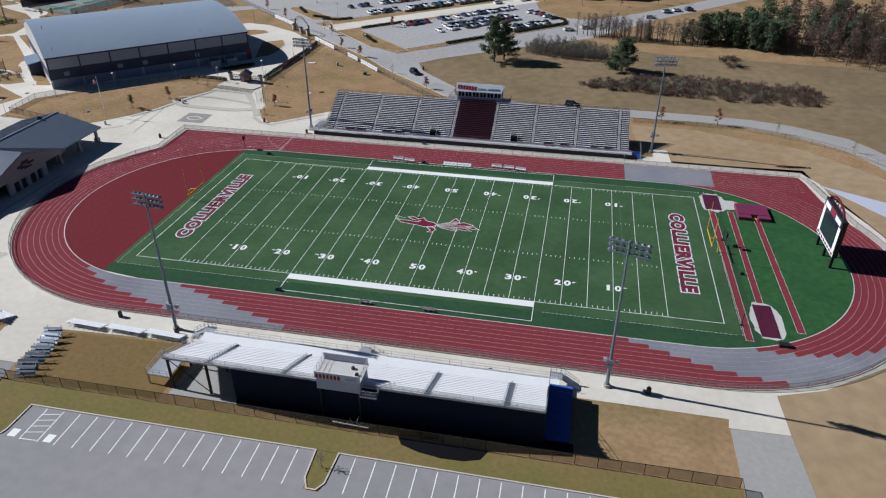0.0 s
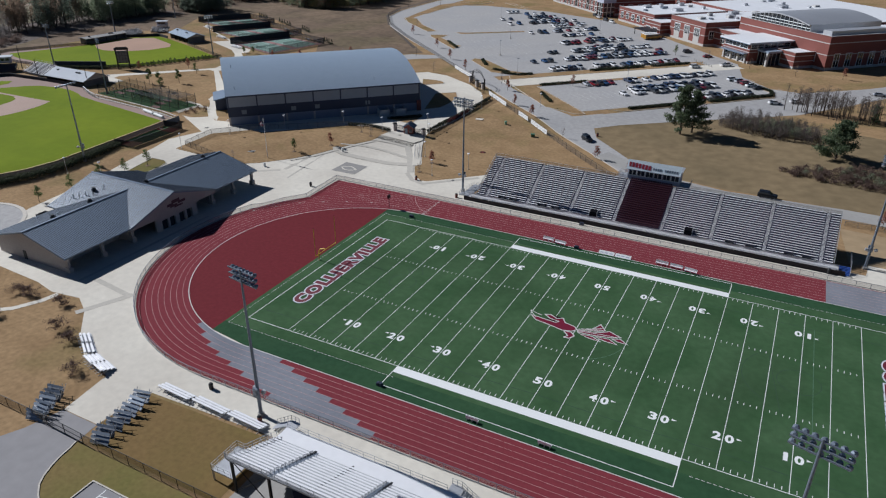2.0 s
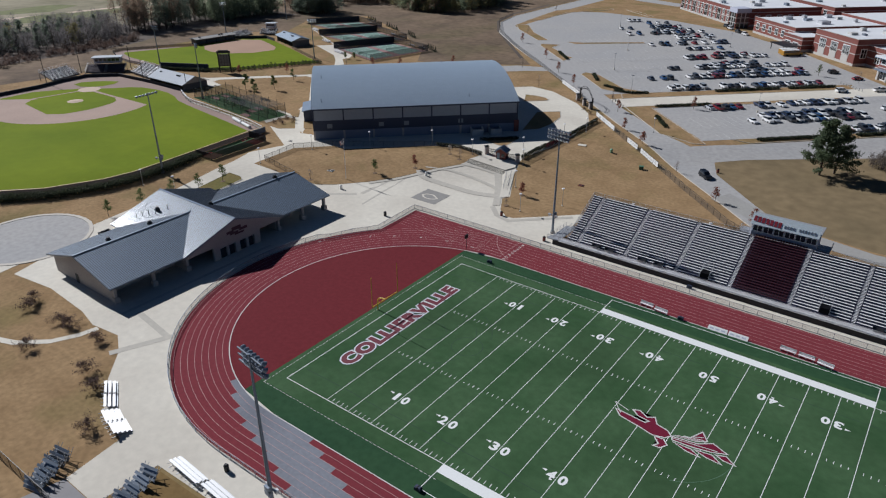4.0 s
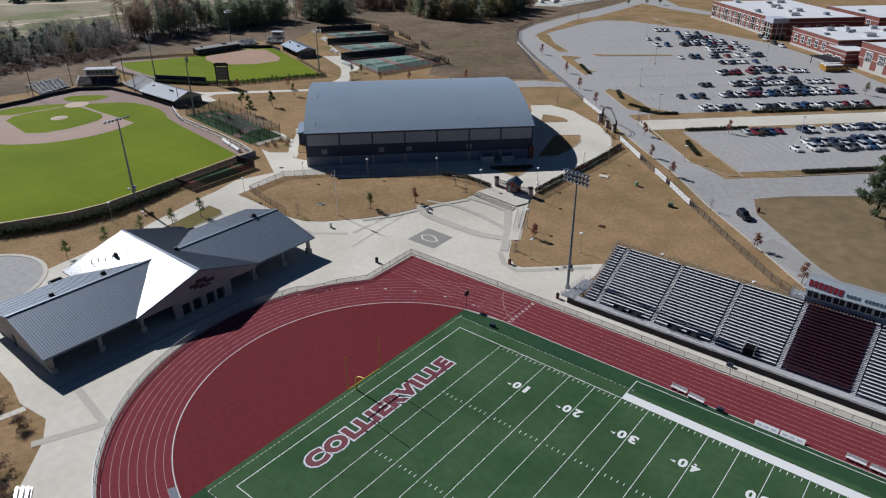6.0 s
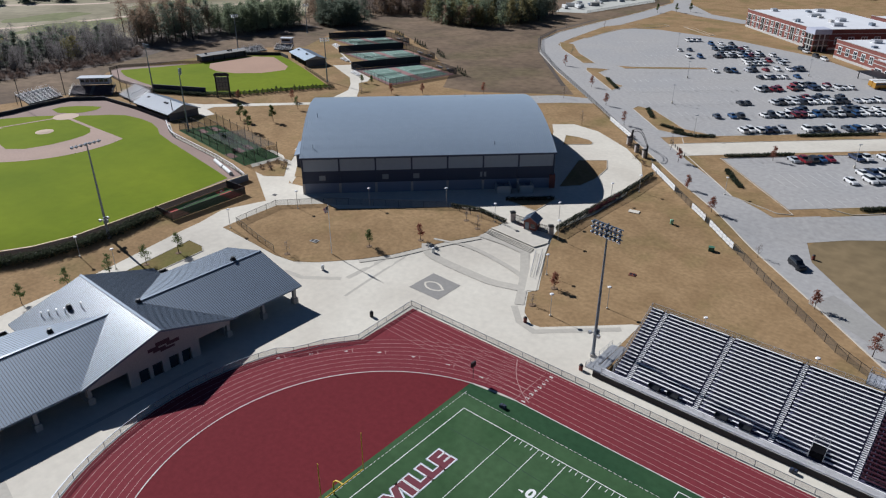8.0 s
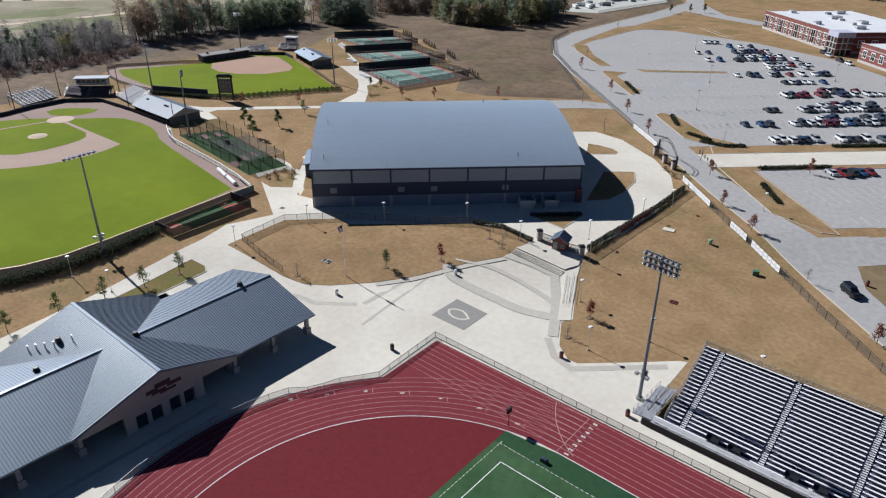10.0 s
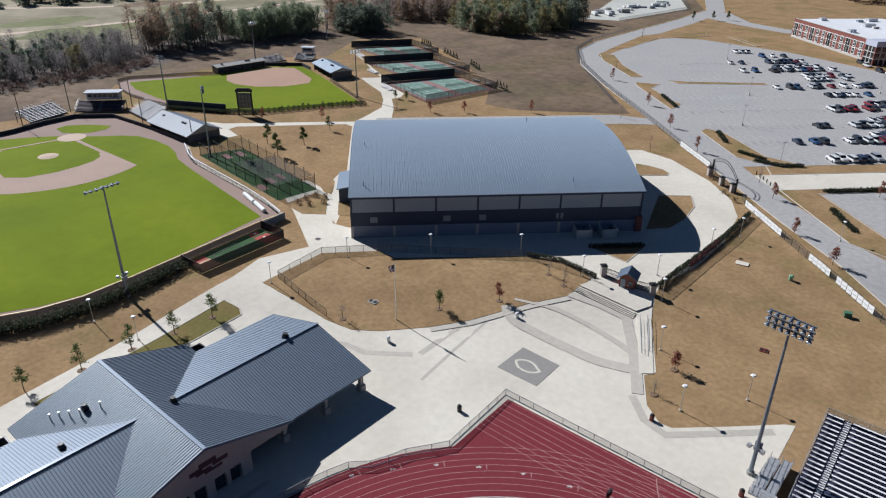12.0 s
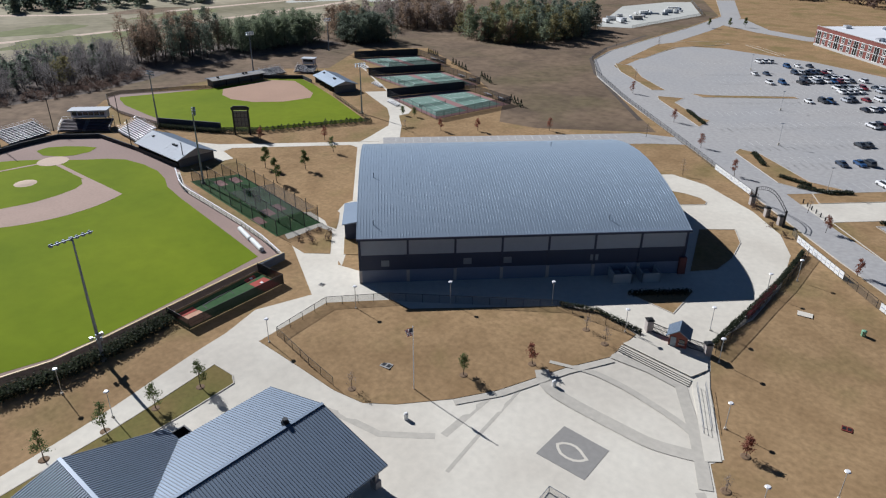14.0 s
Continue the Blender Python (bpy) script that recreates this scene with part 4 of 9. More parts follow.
part("wing_wall", body, M_BLOCK, pav, "tan block wing walls")
for xa, xb in ((-97.4, -98.0), (-124.0, -124.6)):
    gable = Solid()
    p, q = [[(x, -12.6, 3.9), (x, 12.6, 3.9), (x, 0, CZ - 0.3)] for x in (xa, xb)]
    gable.face(*p).face(*q[::-1])
    for i in range(3):
        gable.face(p[i], q[i], q[(i + 1) % 3], p[(i + 1) % 3])
    part("gable_wall", gable, M_BLOCK, pav, "tan gable wall")
core = Solid().box(-124.5, -99.4, -12.4, -12.0, 0, 4.1).box(-124.5, -99.4, 12.0, 12.4, 0, 4.1).box(-124.5, -124.1, -12.4, 12.4, 0, 4.1)
core.box(-98.2, -97.6, -6.2, 6.2, 2.5, 4.3).box(-98.2, -97.6, -6.2, -4.6, 0, 2.5).box(-98.2, -97.6, 4.6, 6.2, 0, 2.5).box(-98.2, -97.6, -0.6, 0.6, 0, 2.5)
core.box(-98.2, -97.6, -2.9, -2.3, 0, 2.5).box(-98.2, -97.6, 2.3, 2.9, 0, 2.5)
core.box(-98.2, -97.6, -12.4, -6.2, 3.3, 4.1).box(-98.2, -97.6, 6.2, 12.4, 3.3, 4.1)
part("core_wall", core, M_BLOCK, pav, "tan block wall with doorways")
part("inner_wall", Solid().box(-104.6, -104.2, -12, 12, 0, 4.0), M_WALL_DARK, pav)
for y in (-3.6, -1.45, 1.45, 3.6):
    part("door", Solid().box(-98.1, -98.0, y - 0.75, y + 0.75, 0, 2.4), M_GLASS, pav, "dark glazed entrance door")
end_g = Solid()
for y, k in ((-28.4, 1), (-28.0, -1)):
    end_g.face(*[(-121.2, y, 0), (-99.4, y, 0), (-99.4, y, EZ), (RX, y, RZ - 0.3), (-121.2, y, EZ)][::k])
part("end_wall", end_g, M_BLOCK, pav, "tan block gable end")
part("door", Solid().box(-113, -112, -28.5, -28.3, 0, 2.1), M_DARK_STEEL, pav)
end_r = Solid()
for y, k in ((27.4, -1), (27.2, 1)):
    end_r.face(*[(-121.2, y, EZ - 0.3), (-98.6, y, EZ - 0.3), (RX, y, RZ - 0.3)][::k])
part("end_gable", end_r, M_BLOCK, pav)
for y in (-28.0, -19.8, -12.0, 12.6, 20.2, 27.4):
    part("pier", Solid().box(-99.6, -98.5, y - 0.5, y + 0.5, 0, 1.2).box(-99.35, -98.75, y - 0.3, y + 0.3, 1.2, EZ - 0.2), M_BLOCK, pav, "tan stone pier")
for x in (-108, -116, -121):
    part("pier", Solid().box(x - 0.3, x + 0.3, 26.9, 27.5, 0, EZ), M_BLOCK, pav)
for ya, yb in ((-28.3, -12.6), (12.6, 27.6)):
    part("eaves_beam", Solid().box(-99.3, -98.8, ya, yb, EZ - 0.75, EZ - 0.2), M_DARK_STEEL, pav)
M_SIGN = material("dull_maroon_sign_metal", (0.075, 0.032, 0.045), 0.6, vary=0.1)
wall_bars = [(-2.6, -0.8, 5.1, 5.7), (-1.2, 1.2, 5.5, 6.3), (0.6, 2.8, 5.0, 5.6), (-1.8, 0.4, 4.7, 5.2), (-0.6, 1.9, 4.35, 4.75)]
for y0, y1, z0, z1 in wall_bars:
    part("sign_bar", Solid().box(-97.42, -97.34, y0, y1, z0, z1), M_SIGN, pav, "maroon wall emblem in plain bars")
for x, y, r, h in ((-117.5, -6.5, 0.1, 1.1), (-118.8, -7.4, 0.1, 1.0), (-120, -8.3, 0.1, 0.95), (-121, -9.2, 0.1, 0.9), (-116.2, -4.2, 0.1, 1.0)):
    z = CZ - (CZ - EZ) * abs(y) / 13.4
    part("vent_pipe", Solid().tube((x, y, z - 0.2), (x, y, z + h), r, n=8).tube((x, y, z + h), (x, y, z + h + 0.18), r * 1.6, n=8), M_ALU_DULL, pav, "metal roof vent pipe")
for x, y, z in ((-110.6, 22.5, RZ - 0.2), (-109.6, 2.7, RZ - 0.3), (-112.5, -11.0, RZ - 0.8), (-111.5, -21, RZ - 0.6), (-118, -5.6, 6.4)):
    part("exhaust_fan", Solid().box(x - 0.4, x + 0.4, y - 0.4, y + 0.4, z, z + 0.6).tube((x, y, z + 0.6), (x, y, z + 1.0), 0.42, 0.36, 10), M_DARK_STEEL, pav, "dark rooftop exhaust fan")

for x, y in ((-123.6, 14.6), (-123.8, -15.2)):
    yard_w = part("equipment_enclosure", Solid().box(x - 1.8, x + 1.8, y - 1.3, y - 1.1, 0, 3.0).box(x - 1.8, x + 1.8, y + 1.1, y + 1.3, 0, 3.0).box(x - 1.8, x - 1.6, y - 1.1, y + 1.1, 0, 3.0), M_DARK_STEEL, pav, "dark walled equipment enclosure")
    part("air_unit", Solid().box(x - 1.2, x + 0.9, y - 0.8, y + 0.8, 0, 1.7).tube((x - 0.1, y, 1.7), (x - 0.1, y, 1.85), 0.6, n=12), M_STEEL, yard_w, "grey air unit")

# ---- grandstands ----
M_ALU_WHITE = material("sunlit_white_aluminium", (0.82, 0.82, 0.83), 0.4, 0.15, vary=0.04, fine=1.0, coarse=0.3)
def plank(p, q, w, t):
    return Solid().beam(p, q, w, t)


def grandstand(name, label, x0, x1, y0, z0, rows, run, up, aisles, dark=(), inv=1, floor=M_DARK_STEEL, tread=M_ALU_WHITE):
    """Stepped stand whose rows climb along +y (inv=1) or -y (inv=-1) from the front edge y0."""
    st = thing(name, (0, 0, 0), label, "grandstand")
    edges = [x0] + [a for a in aisles] + [x1]
    for i in range(rows):
        y = y0 + inv * run * i
        z = z0 + up * i
        ya, yb = sorted((y, y + inv * run))
        yr = y + inv * run
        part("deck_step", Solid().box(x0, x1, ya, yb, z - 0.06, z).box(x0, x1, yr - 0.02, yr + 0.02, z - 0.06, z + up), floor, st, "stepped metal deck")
    for j in range(len(edges) - 1):
        a, b = edges[j] + (0.55 if j else 0.1), edges[j + 1] - (0.55 if j < len(edges) - 2 else 0.1)
        m = M_SEAT_DARK if j in dark else M_ALU_WHITE
        for i in range(rows):
            y = y0 + inv * (run * i + run * 0.62)
            z = z0 + up * i
            part("bench", plank((a, y, z + 0.43), (b, y, z + 0.43), 0.3, 0.05), m, st)
            if j in dark:
                backs = Solid()
                for k in range(int((b - a) / 0.52)):
                    backs.box(a + 0.52 * k, a + 0.52 * k + 0.4, y + inv * 0.16 - 0.04, y + inv * 0.16 + 0.04, z + 0.5, z + 0.86)
                tagged(part("seat_back", backs, m, st, "row of maroon seat backs"), kind="stuff")
    for a in aisles:
        for i in range(rows):
            z = z0 + up * i
            for k in (0, 1):
                y = y0 + inv * (run * (i + 0.5 * k) + run * 0.25)
                part("aisle_step", Solid().box(a - 0.36, a + 0.36, y - run * 0.2, y + run * 0.2, z + up * 0.5 * k + 0.02, z + up * 0.5 * k + 0.07), tread, st)
        for i in range(1, rows, 2):
            y, z = y0 + inv * run * (i + 0.3), z0 + up * i
            y2, z2 = y + inv * run, z + up
            part("aisle_rail", Solid().beam((a, y, z), (a, y, z + 0.9), 0.05).beam((a, y2, z2), (a, y2, z2 + 0.9), 0.05).beam((a, y, z + 0.9), (a, y2, z2 + 0.9), 0.05), M_ALU_DULL, st)
    return st


def railing(name, pts, parent, h=1.05, step=1.8, mat=M_ALU_DULL, rails=(1.0, 0.55, 0.12), mesh=None, w=0.05):
    """Posts and rails along 3D points."""
    s = Solid()
    pts = [Vector(p) for p in pts]
    for a, b in zip(pts, pts[1:]):
        n = max(1, round((b - a).length / step))
        for k in range(n + 1):
            p = a.lerp(b, k / n)
            s.beam(p, p + Vector((0, 0, h)), w)
        for f in rails:
            s.beam(a + Vector((0, 0, h * f)), b + Vector((0, 0, h * f)), w * 0.8)
    ob = part(name, s, mat, parent)
    if mesh:
        g = Solid()
        for a, b in zip(pts, pts[1:]):
            g.face(a, b, b + Vector((0, 0, h)), a + Vector((0, 0, h)))
        part("infill", g, mesh, ob)
    return ob


FAR_A = [-38.6, -27.6, -16.6, -5.8, 5.2, 16.0, 27.1, 38.2]
FX0, FX1, FY0, FZ0, FROWS, FRUN, FUP = -41.2, 40.6, 46.0, 1.32, 21, 0.58, 0.3125
FYB, FZB = FY0 + FROWS * FRUN, FZ0 + FROWS * FUP
# For the solid portal boxes: the shade inside an opening as a black colour.
M_VOID = material("dark_opening", (0.008, 0.008, 0.01), 0.95, spec=0.03)
# Deck colour holds the bluish shade that falls between the benches.
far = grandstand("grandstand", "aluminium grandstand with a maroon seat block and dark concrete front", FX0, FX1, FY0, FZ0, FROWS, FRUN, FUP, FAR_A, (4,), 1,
                 material("shaded_deck", (0.06, 0.06, 0.105), 0.6, 0.0, vary=0.1, spec=0.2))
part("front_wall", Solid().box(-44.0, 43.0, 44.3, 44.5, 0, 1.12), material("dark_brown_windscreen", (0.028, 0.022, 0.024), 0.9, vary=0.15), far, "dark windscreen along the front")
part("front_walk", Solid().box(-42.6, 41.6, 44.3, 45.95, 1.12, 1.3), M_ALU_WHITE, far, "aluminium front walkway")
railing("front_rail", [(-42.6, 44.4, 1.3), (41.6, 44.4, 1.3)], far, 1.0, 2.4, mesh=mesh_material("pale_rail_mesh", (0.8, 0.8, 0.84), 0.5))
railing("back_rail", [(FX0, FYB, FZB - 0.4), (-6.6, FYB, FZB - 0.4)], far, 1.35, 2.4, mesh=M_FENCE)
railing("back_rail", [(8.8, FYB, FZB - 0.4), (FX1, FYB, FZB - 0.4)], far, 1.35, 2.4, mesh=M_FENCE)
for x in (FX0 - 0.1, FX1 + 0.1):
    railing("side_rail", [(x, FY0, FZ0), (x, FYB, FZB - 0.3)], far, 1.15, 2.0, mesh=M_FENCE)
for k in range(14):
    back = Solid()
    x = FX0 + 0.3 + 6.23 * k
    back.beam((x, FYB - 0.3, 0), (x, FYB - 0.3, FZB - 0.5), 0.22).beam((x, 51.5, 0), (x, 51.5, 4.0), 0.2).beam((x, FYB - 0.3, 0), (x, 51.5, 3.8), 0.12)
    part("steel_frame", back, M_STEEL, far)
for x, y in ((-10.8, 46.2), (11.1, 46.2)):
    p = part("portal", Solid().box(x - 0.85, x + 0.85, y, y + 1.8, 1.6, 2.72), M_VOID, far, "dark stair opening in the seating")
    railing("portal_rail", [(x - 0.95, y - 0.3, 1.7), (x - 0.95, y + 2.3, 3.1), (x + 0.95, y + 2.3, 3.1), (x + 0.95, y - 0.3, 1.7)], far, 0.9, 1.1, M_ALU_DULL)
for x in (-34.2, -31.2, -23.7, -20.2, 20.0, 24.2, 32.0, 35.5):
    part("accessible_gap", Solid().box(x - 0.9, x + 0.9, 45.6, 46.6, 1.76, 1.8).box(x - 0.9, x - 0.85, 45.6, 46.6, 1.4, 2.2).box(x + 0.85, x + 0.9, 45.6, 46.6, 1.4, 2.2), M_DARK_STEEL, far, "dark wheelchair bay")
ramp = Solid().box(-45.6, -42.6, 44.6, 46.4, 0.95, 1.15).box(-45.6, -44.4, 46.4, 54, 0.35, 0.55).box(-44.0, -42.8, 46.4, 54, 0.75, 0.95)
part("ramp", ramp, M_ALU_DULL, far, "aluminium access ramp")
railing("ramp_rail", [(-42.8, 54, 0.9), (-42.8, 46.4, 1.1)], far, 1.0, 1.6)
railing("ramp_rail", [(-44.2, 54, 0.6), (-44.2, 46.4, 0.9)], far, 1.0, 1.6)
railing("ramp_rail", [(-45.6, 54, 0.4), (-45.6, 44.7, 0.9), (-42.7, 44.7, 1.1)], far, 1.0, 1.6)
for i in range(7):
    part("stair_tread", Solid().box(41.7, 43.9, 44.7 + 0.3 * i, 45.0 + 0.3 * i, 0, 0.17 * (i + 1)), M_BLUE, far, "blue covered stair tread")
railing("stair_rail", [(43.9, 44.5, 0.1), (43.9, 47.0, 1.3), (43.9, 52.5, 1.3)], far, 1.0, 1.2)

box_far = thing("press_box", (0.7, -6.2, 2.25), "grey-blue press box above the maroon seats", "press box")
part("wall", Solid().box(-7.2, 5.2, 65.3, 69.0, 5.4, 8.7).box(-7.0, -6.6, 65.5, 65.9, -2.25, 5.4).box(4.6, 5.0, 65.5, 65.9, -2.25, 5.4).box(-7.0, -6.6, 68.4, 68.8, -2.25, 5.4).box(4.6, 5.0, 68.4, 68.8, -2.25, 5.4), M_PALE_BLUE, box_far, "grey-blue metal walls")
part("roof", Solid().box(-7.6, 5.6, 64.7, 69.4, 8.7, 8.95), M_ALU_DULL, box_far, "flat metal roof")
sign = part("sign", slab([(-7.4, 64.35, 8.25), (5.4, 64.35, 8.25), (5.4, 65.3, 10.35), (-7.4, 65.3, 10.35)], 0.14), material("pale_blue_sign", (0.7, 0.79, 0.83), 0.5, vary=0.08), box_far, "pale blue sign board leaning back")
lean = pose(0, 64.35, 8.25, -24.3)
for x0, x1, z0, z1, m in [(-7.0 + 0.78 * k, -6.42 + 0.78 * k, 0.65 - 0.05 * k, 1.75 - 0.05 * k, M_SIGN_RED) for k in range(7)] + [(-1.2 + 0.55 * k, -0.85 + 0.55 * k, 0.55, 1.05, M_STEEL) for k in range(11) if k != 4]:
    part("sign_bar", Solid().box(x0, x1, -0.06, -0.02, z0, z1), m, sign).matrix_local = lean
M_NAVY_GLASS = material("navy_window_glass", (0.012, 0.018, 0.035), 0.35, vary=0.05, spec=0.25)
for k in range(6):
    x = -6.9 + 2.03 * k
    w = part("window", Solid().box(x, x + 1.7, 65.2, 65.32, 6.55, 7.95), M_NAVY_GLASS, box_far, "dark glazed window")
    part("window_frame", Solid().box(x - 0.1, x + 1.8, 65.14, 65.3, 6.45, 6.57).box(x - 0.1, x + 1.8, 65.14, 65.3, 7.93, 8.05).box(x + 0.8, x + 0.9, 65.14, 65.2, 6.57, 7.93).box(x - 0.1, x, 65.14, 65.3, 6.57, 7.93).box(x + 1.7, x + 1.8, 65.14, 65.3, 6.57, 7.93), M_WHITE, w, "white window frame")
part("side_deck", Solid().box(5.2, 7.6, 65.4, 68.6, 5.3, 5.5), M_STEEL, box_far)
railing("deck_rail", [(5.3, 65.4, 5.5), (7.6, 65.4, 5.5), (7.6, 68.6, 5.5)], box_far, 1.1, 1.2)
railing("deck_rail", [(-7.3, 65.4, 5.5), (-9.6, 65.4, 5.5), (-9.6, 68.6, 5.5), (-7.3, 68.6, 5.5)], box_far, 1.1, 1.2)
part("side_deck", Solid().box(-9.6, -7.2, 65.4, 68.6, 5.3, 5.5), M_ALU_DULL, box_far)

NEAR_A = [-21.2, -9.6, 10.9, 21.7]
near = grandstand("grandstand", "white aluminium grandstand on a dark steel frame beside the track", -28.0, 26.9, -48.5, 1.9, 14, 0.675, 0.3, NEAR_A, (), -1, material("pale_grey_deck", (0.52, 0.53, 0.55), 0.5, 0.1, vary=0.06), M_STEEL)
part("front_walk", Solid().box(-28.2, 28.4, -48.6, -46.2, 1.7, 1.9), M_ALU_WHITE, near, "white front walkway")
part("front_skirt", Solid().box(-28.2, 28.4, -46.3, -46.2, 0.9, 1.7), M_ALU_DULL, near)
railing("front_rail", [(-28.0, -46.3, 1.9), (-2.4, -46.3, 1.9)], near, 1.05, 1.8)
railing("front_rail", [(1.0, -46.3, 1.9), (28.2, -46.3, 1.9)], near, 1.05, 1.8)
railing("back_rail", [(-28.0, -58.0, 5.9), (-4.4, -58.0, 5.9)], near, 1.1, 1.9, mesh=M_FENCE)
railing("back_rail", [(2.1, -58.0, 5.9), (26.9, -58.0, 5.9)], near, 1.1, 1.9, mesh=M_FENCE)
for x in (-28.05, 26.95):
    railing("side_rail", [(x, -48.6, 1.9), (x, -58.0, 5.95)], near, 1.1, 1.6)
for k in range(10):
    frame_s = Solid()
    x = -27.6 + 6.05 * k
    frame_s.beam((x, -57.6, 0), (x, -57.6, 5.8), 0.3).beam((x, -52.6, 0), (x, -52.6, 3.6), 0.25).beam((x, -48.0, 0), (x, -48.0, 1.7), 0.25)
    frame_s.beam((x, -57.6, 5.6), (x, -47.5, 1.45), 0.28)
    if k % 2 == 0:
        frame_s.beam((x, -57.6, 0.2), (x + 6.05, -57.6, 5.6), 0.1).beam((x, -57.6, 5.6), (x + 6.05, -57.6, 0.2), 0.1)
    part("steel_frame", frame_s, M_DARK_STEEL, near, "dark steel columns and braces")

part("back_panel", Solid().box(-17.5, 26.9, -57.95, -57.8, 0.1, 5.8), material("dark_privacy_mesh", (0.016, 0.02, 0.04), 0.9, vary=0.15, spec=0.1), near, "dark privacy mesh behind the stand")
tarp = Solid()
for i in range(8):
    ya, yb = -47.8 - 1.13 * i, -47.8 - 1.13 * (i + 1)
    za, zb = 2.1 - 0.23 * i, 2.1 - 0.23 * (i + 1)
    sag = 0.07 * math.sin(2.1 * i)
    tarp.face((27.05, ya, za), (27.05, yb, zb), (28.7, yb, zb + sag), (28.7, ya, za - sag)).face((28.7, ya, za - sag), (28.7, yb, zb + sag), (30.4, yb, zb), (30.4, ya, za))
    tarp.face((30.4, ya, za), (30.4, yb, zb), (30.4, yb, 0), (30.4, ya, 0))
tarp.box(27.05, 30.4, -56.95, -56.84, 0, 0.35)
part("stair_cover", tarp, M_BLUE, near, "sagging blue tarpaulin over the end stairs")
part("end_curtain", Solid().box(26.95, 27.03, -57.6, -48, 0, 5.0), M_BLACK_SCREEN, near, "dark mesh curtain at the end of the stand")
# Shade under the stand is put into this black sheet, which also runs behind.
part("ground_cover", draped([(-17.3, -58.2), (-16.9, -59.2), (-9, -59.9), (-1, -60.3), (7.4, -60.2), (8.2, -61.7), (11, -62.6), (14, -63.0), (17, -62.9), (19.1, -62.2), (20, -60.5), (26, -59.8), (31, -59.2), (31, -57.0), (27.2, -57.0), (27.2, -50), (-17.3, -50)], 0.062), material("black_shade_sheet", (0.005, 0.005, 0.007), 0.9, vary=0.2, spec=0.1), near, "flat black sheet on the ground under and behind the stand")
part("footing", Solid().box(-27.8, 27.5, -58.9, -47.0, 0.0, 0.05), M_CONC_GREY, near, "concrete footing slab")
land = Solid().box(-31.8, -28.2, -57.4, -52.5, 1.7, 1.85).box(-31.8, -31.6, -57.4, -57.2, 0, 1.7).box(-31.8, -31.6, -52.7, -52.5, 0, 1.7)
for i in range(11):
    part("stair_tread", Solid().box(-30.0, -28.2, -52.4 + 0.45 * i, -51.95 + 0.45 * i, 1.65 - 0.15 * i, 1.75 - 0.15 * i), M_ALU_DULL, near)
part("end_landing", land, M_ALU_DULL, near, "aluminium end landing and ramp")
railing("landing_rail", [(-28.4, -57.4, 1.85), (-31.8, -57.4, 1.85), (-31.8, -52.5, 1.85), (-30.1, -52.5, 1.85), (-30.1, -47.6, 0.2)], near, 1.05, 1.2)
for x0, sgn in ((-1.0, 1), (28.5, 1), (-28.4, -1)):
    for i in range(10):
        part("stair_tread", Solid().box(*sorted((x0 + sgn * 0.28 * i, x0 + sgn * 0.28 * (i + 1))), -46.2, -44.9, 1.75 - 0.17 * i, 1.83 - 0.17 * i), M_ALU_DULL, near)
    railing("stair_rail", [(x0 - sgn * 1.4, -44.9, 1.9), (x0, -44.9, 1.9), (x0 + sgn * 2.8, -44.9, 0.1)], near, 1.0, 0.9)
    part("stair_landing", Solid().box(*sorted((x0 - sgn * 1.5, x0)), -46.2, -44.8, 1.75, 1.85), M_ALU_DULL, near)

box_near = thing("press_box", (0, 0, 0), "small grey press box with a railed roof deck", "press box")
part("wall", Solid().box(-4.3, 1.9, -58.7, -57.9, 5.2, 7.3).box(-4.3, 1.9, -57.9, -55.2, 4.9, 7.3), M_PALE_BLUE, box_near, "grey-blue metal walls")
part("roof", Solid().box(-4.5, 2.1, -58.9, -55.0, 7.3, 7.45), M_WALL_PALE, box_near, "pale railed roof deck")
part("sign", Solid().box(-4.4, 2.0, -59.0, -58.88, 7.3, 8.45), material("white_sign", (0.6, 0.62, 0.66), 0.5, vary=0.05), box_near, "white sign board")
bars(box_near, pose(0, -59.03, 0), [(-4.2 + 0.52 * k, -3.85 + 0.52 * k, 7.4, 8.1) for k in range(7)], M_SIGN_RED)
bars(box_near, pose(0, -59.03, 0), [(0.0, 1.7, 7.5, 8.0)], M_PALE_BLUE)
railing("deck_rail", [(-4.4, -58.8, 7.45), (-4.4, -55.1, 7.45), (2.0, -55.1, 7.45), (2.0, -58.8, 7.45)], box_near, 1.1, 1.0)
part("front_board", Solid().box(-4.3, 1.9, -55.15, -55.0, 7.45, 8.5), M_PALE_BLUE, box_near, "grey front parapet board")
part("side_deck", Solid().box(2.0, 4.4, -59.4, -58.1, 5.2, 5.35), M_STEEL, box_near)
railing("side_rail", [(2.1, -59.4, 5.35), (4.4, -59.4, 5.35), (4.4, -58.1, 5.35)], box_near, 1.1, 0.9)
for x, y in ((0.3, -56.4), (1.2, -57.6)):
    part("roof_unit", Solid().tube((x, y, 7.45), (x, y, 7.8), 0.28, 0.24, 10), M_BLACK, box_near, "black roof vent")
for z in (5.0, 6.2):
    part("window", Solid().box(-3.8, 1.4, -55.3, -55.16, z, z + 0.7), M_GLASS, box_near)
props = Solid()
for x in (-4.0, 1.6):
    props.beam((x, -58.4, 0), (x, -58.4, 5.2), 0.2)
part("support_posts", props, M_DARK_STEEL, box_near)

# ---- stadium things ----
GZ = 1.3


def at_ground(x, y, rz=0, dz=0.0):
    return pose(x, y, rise(x, y) + dz, 0, 0, rz)


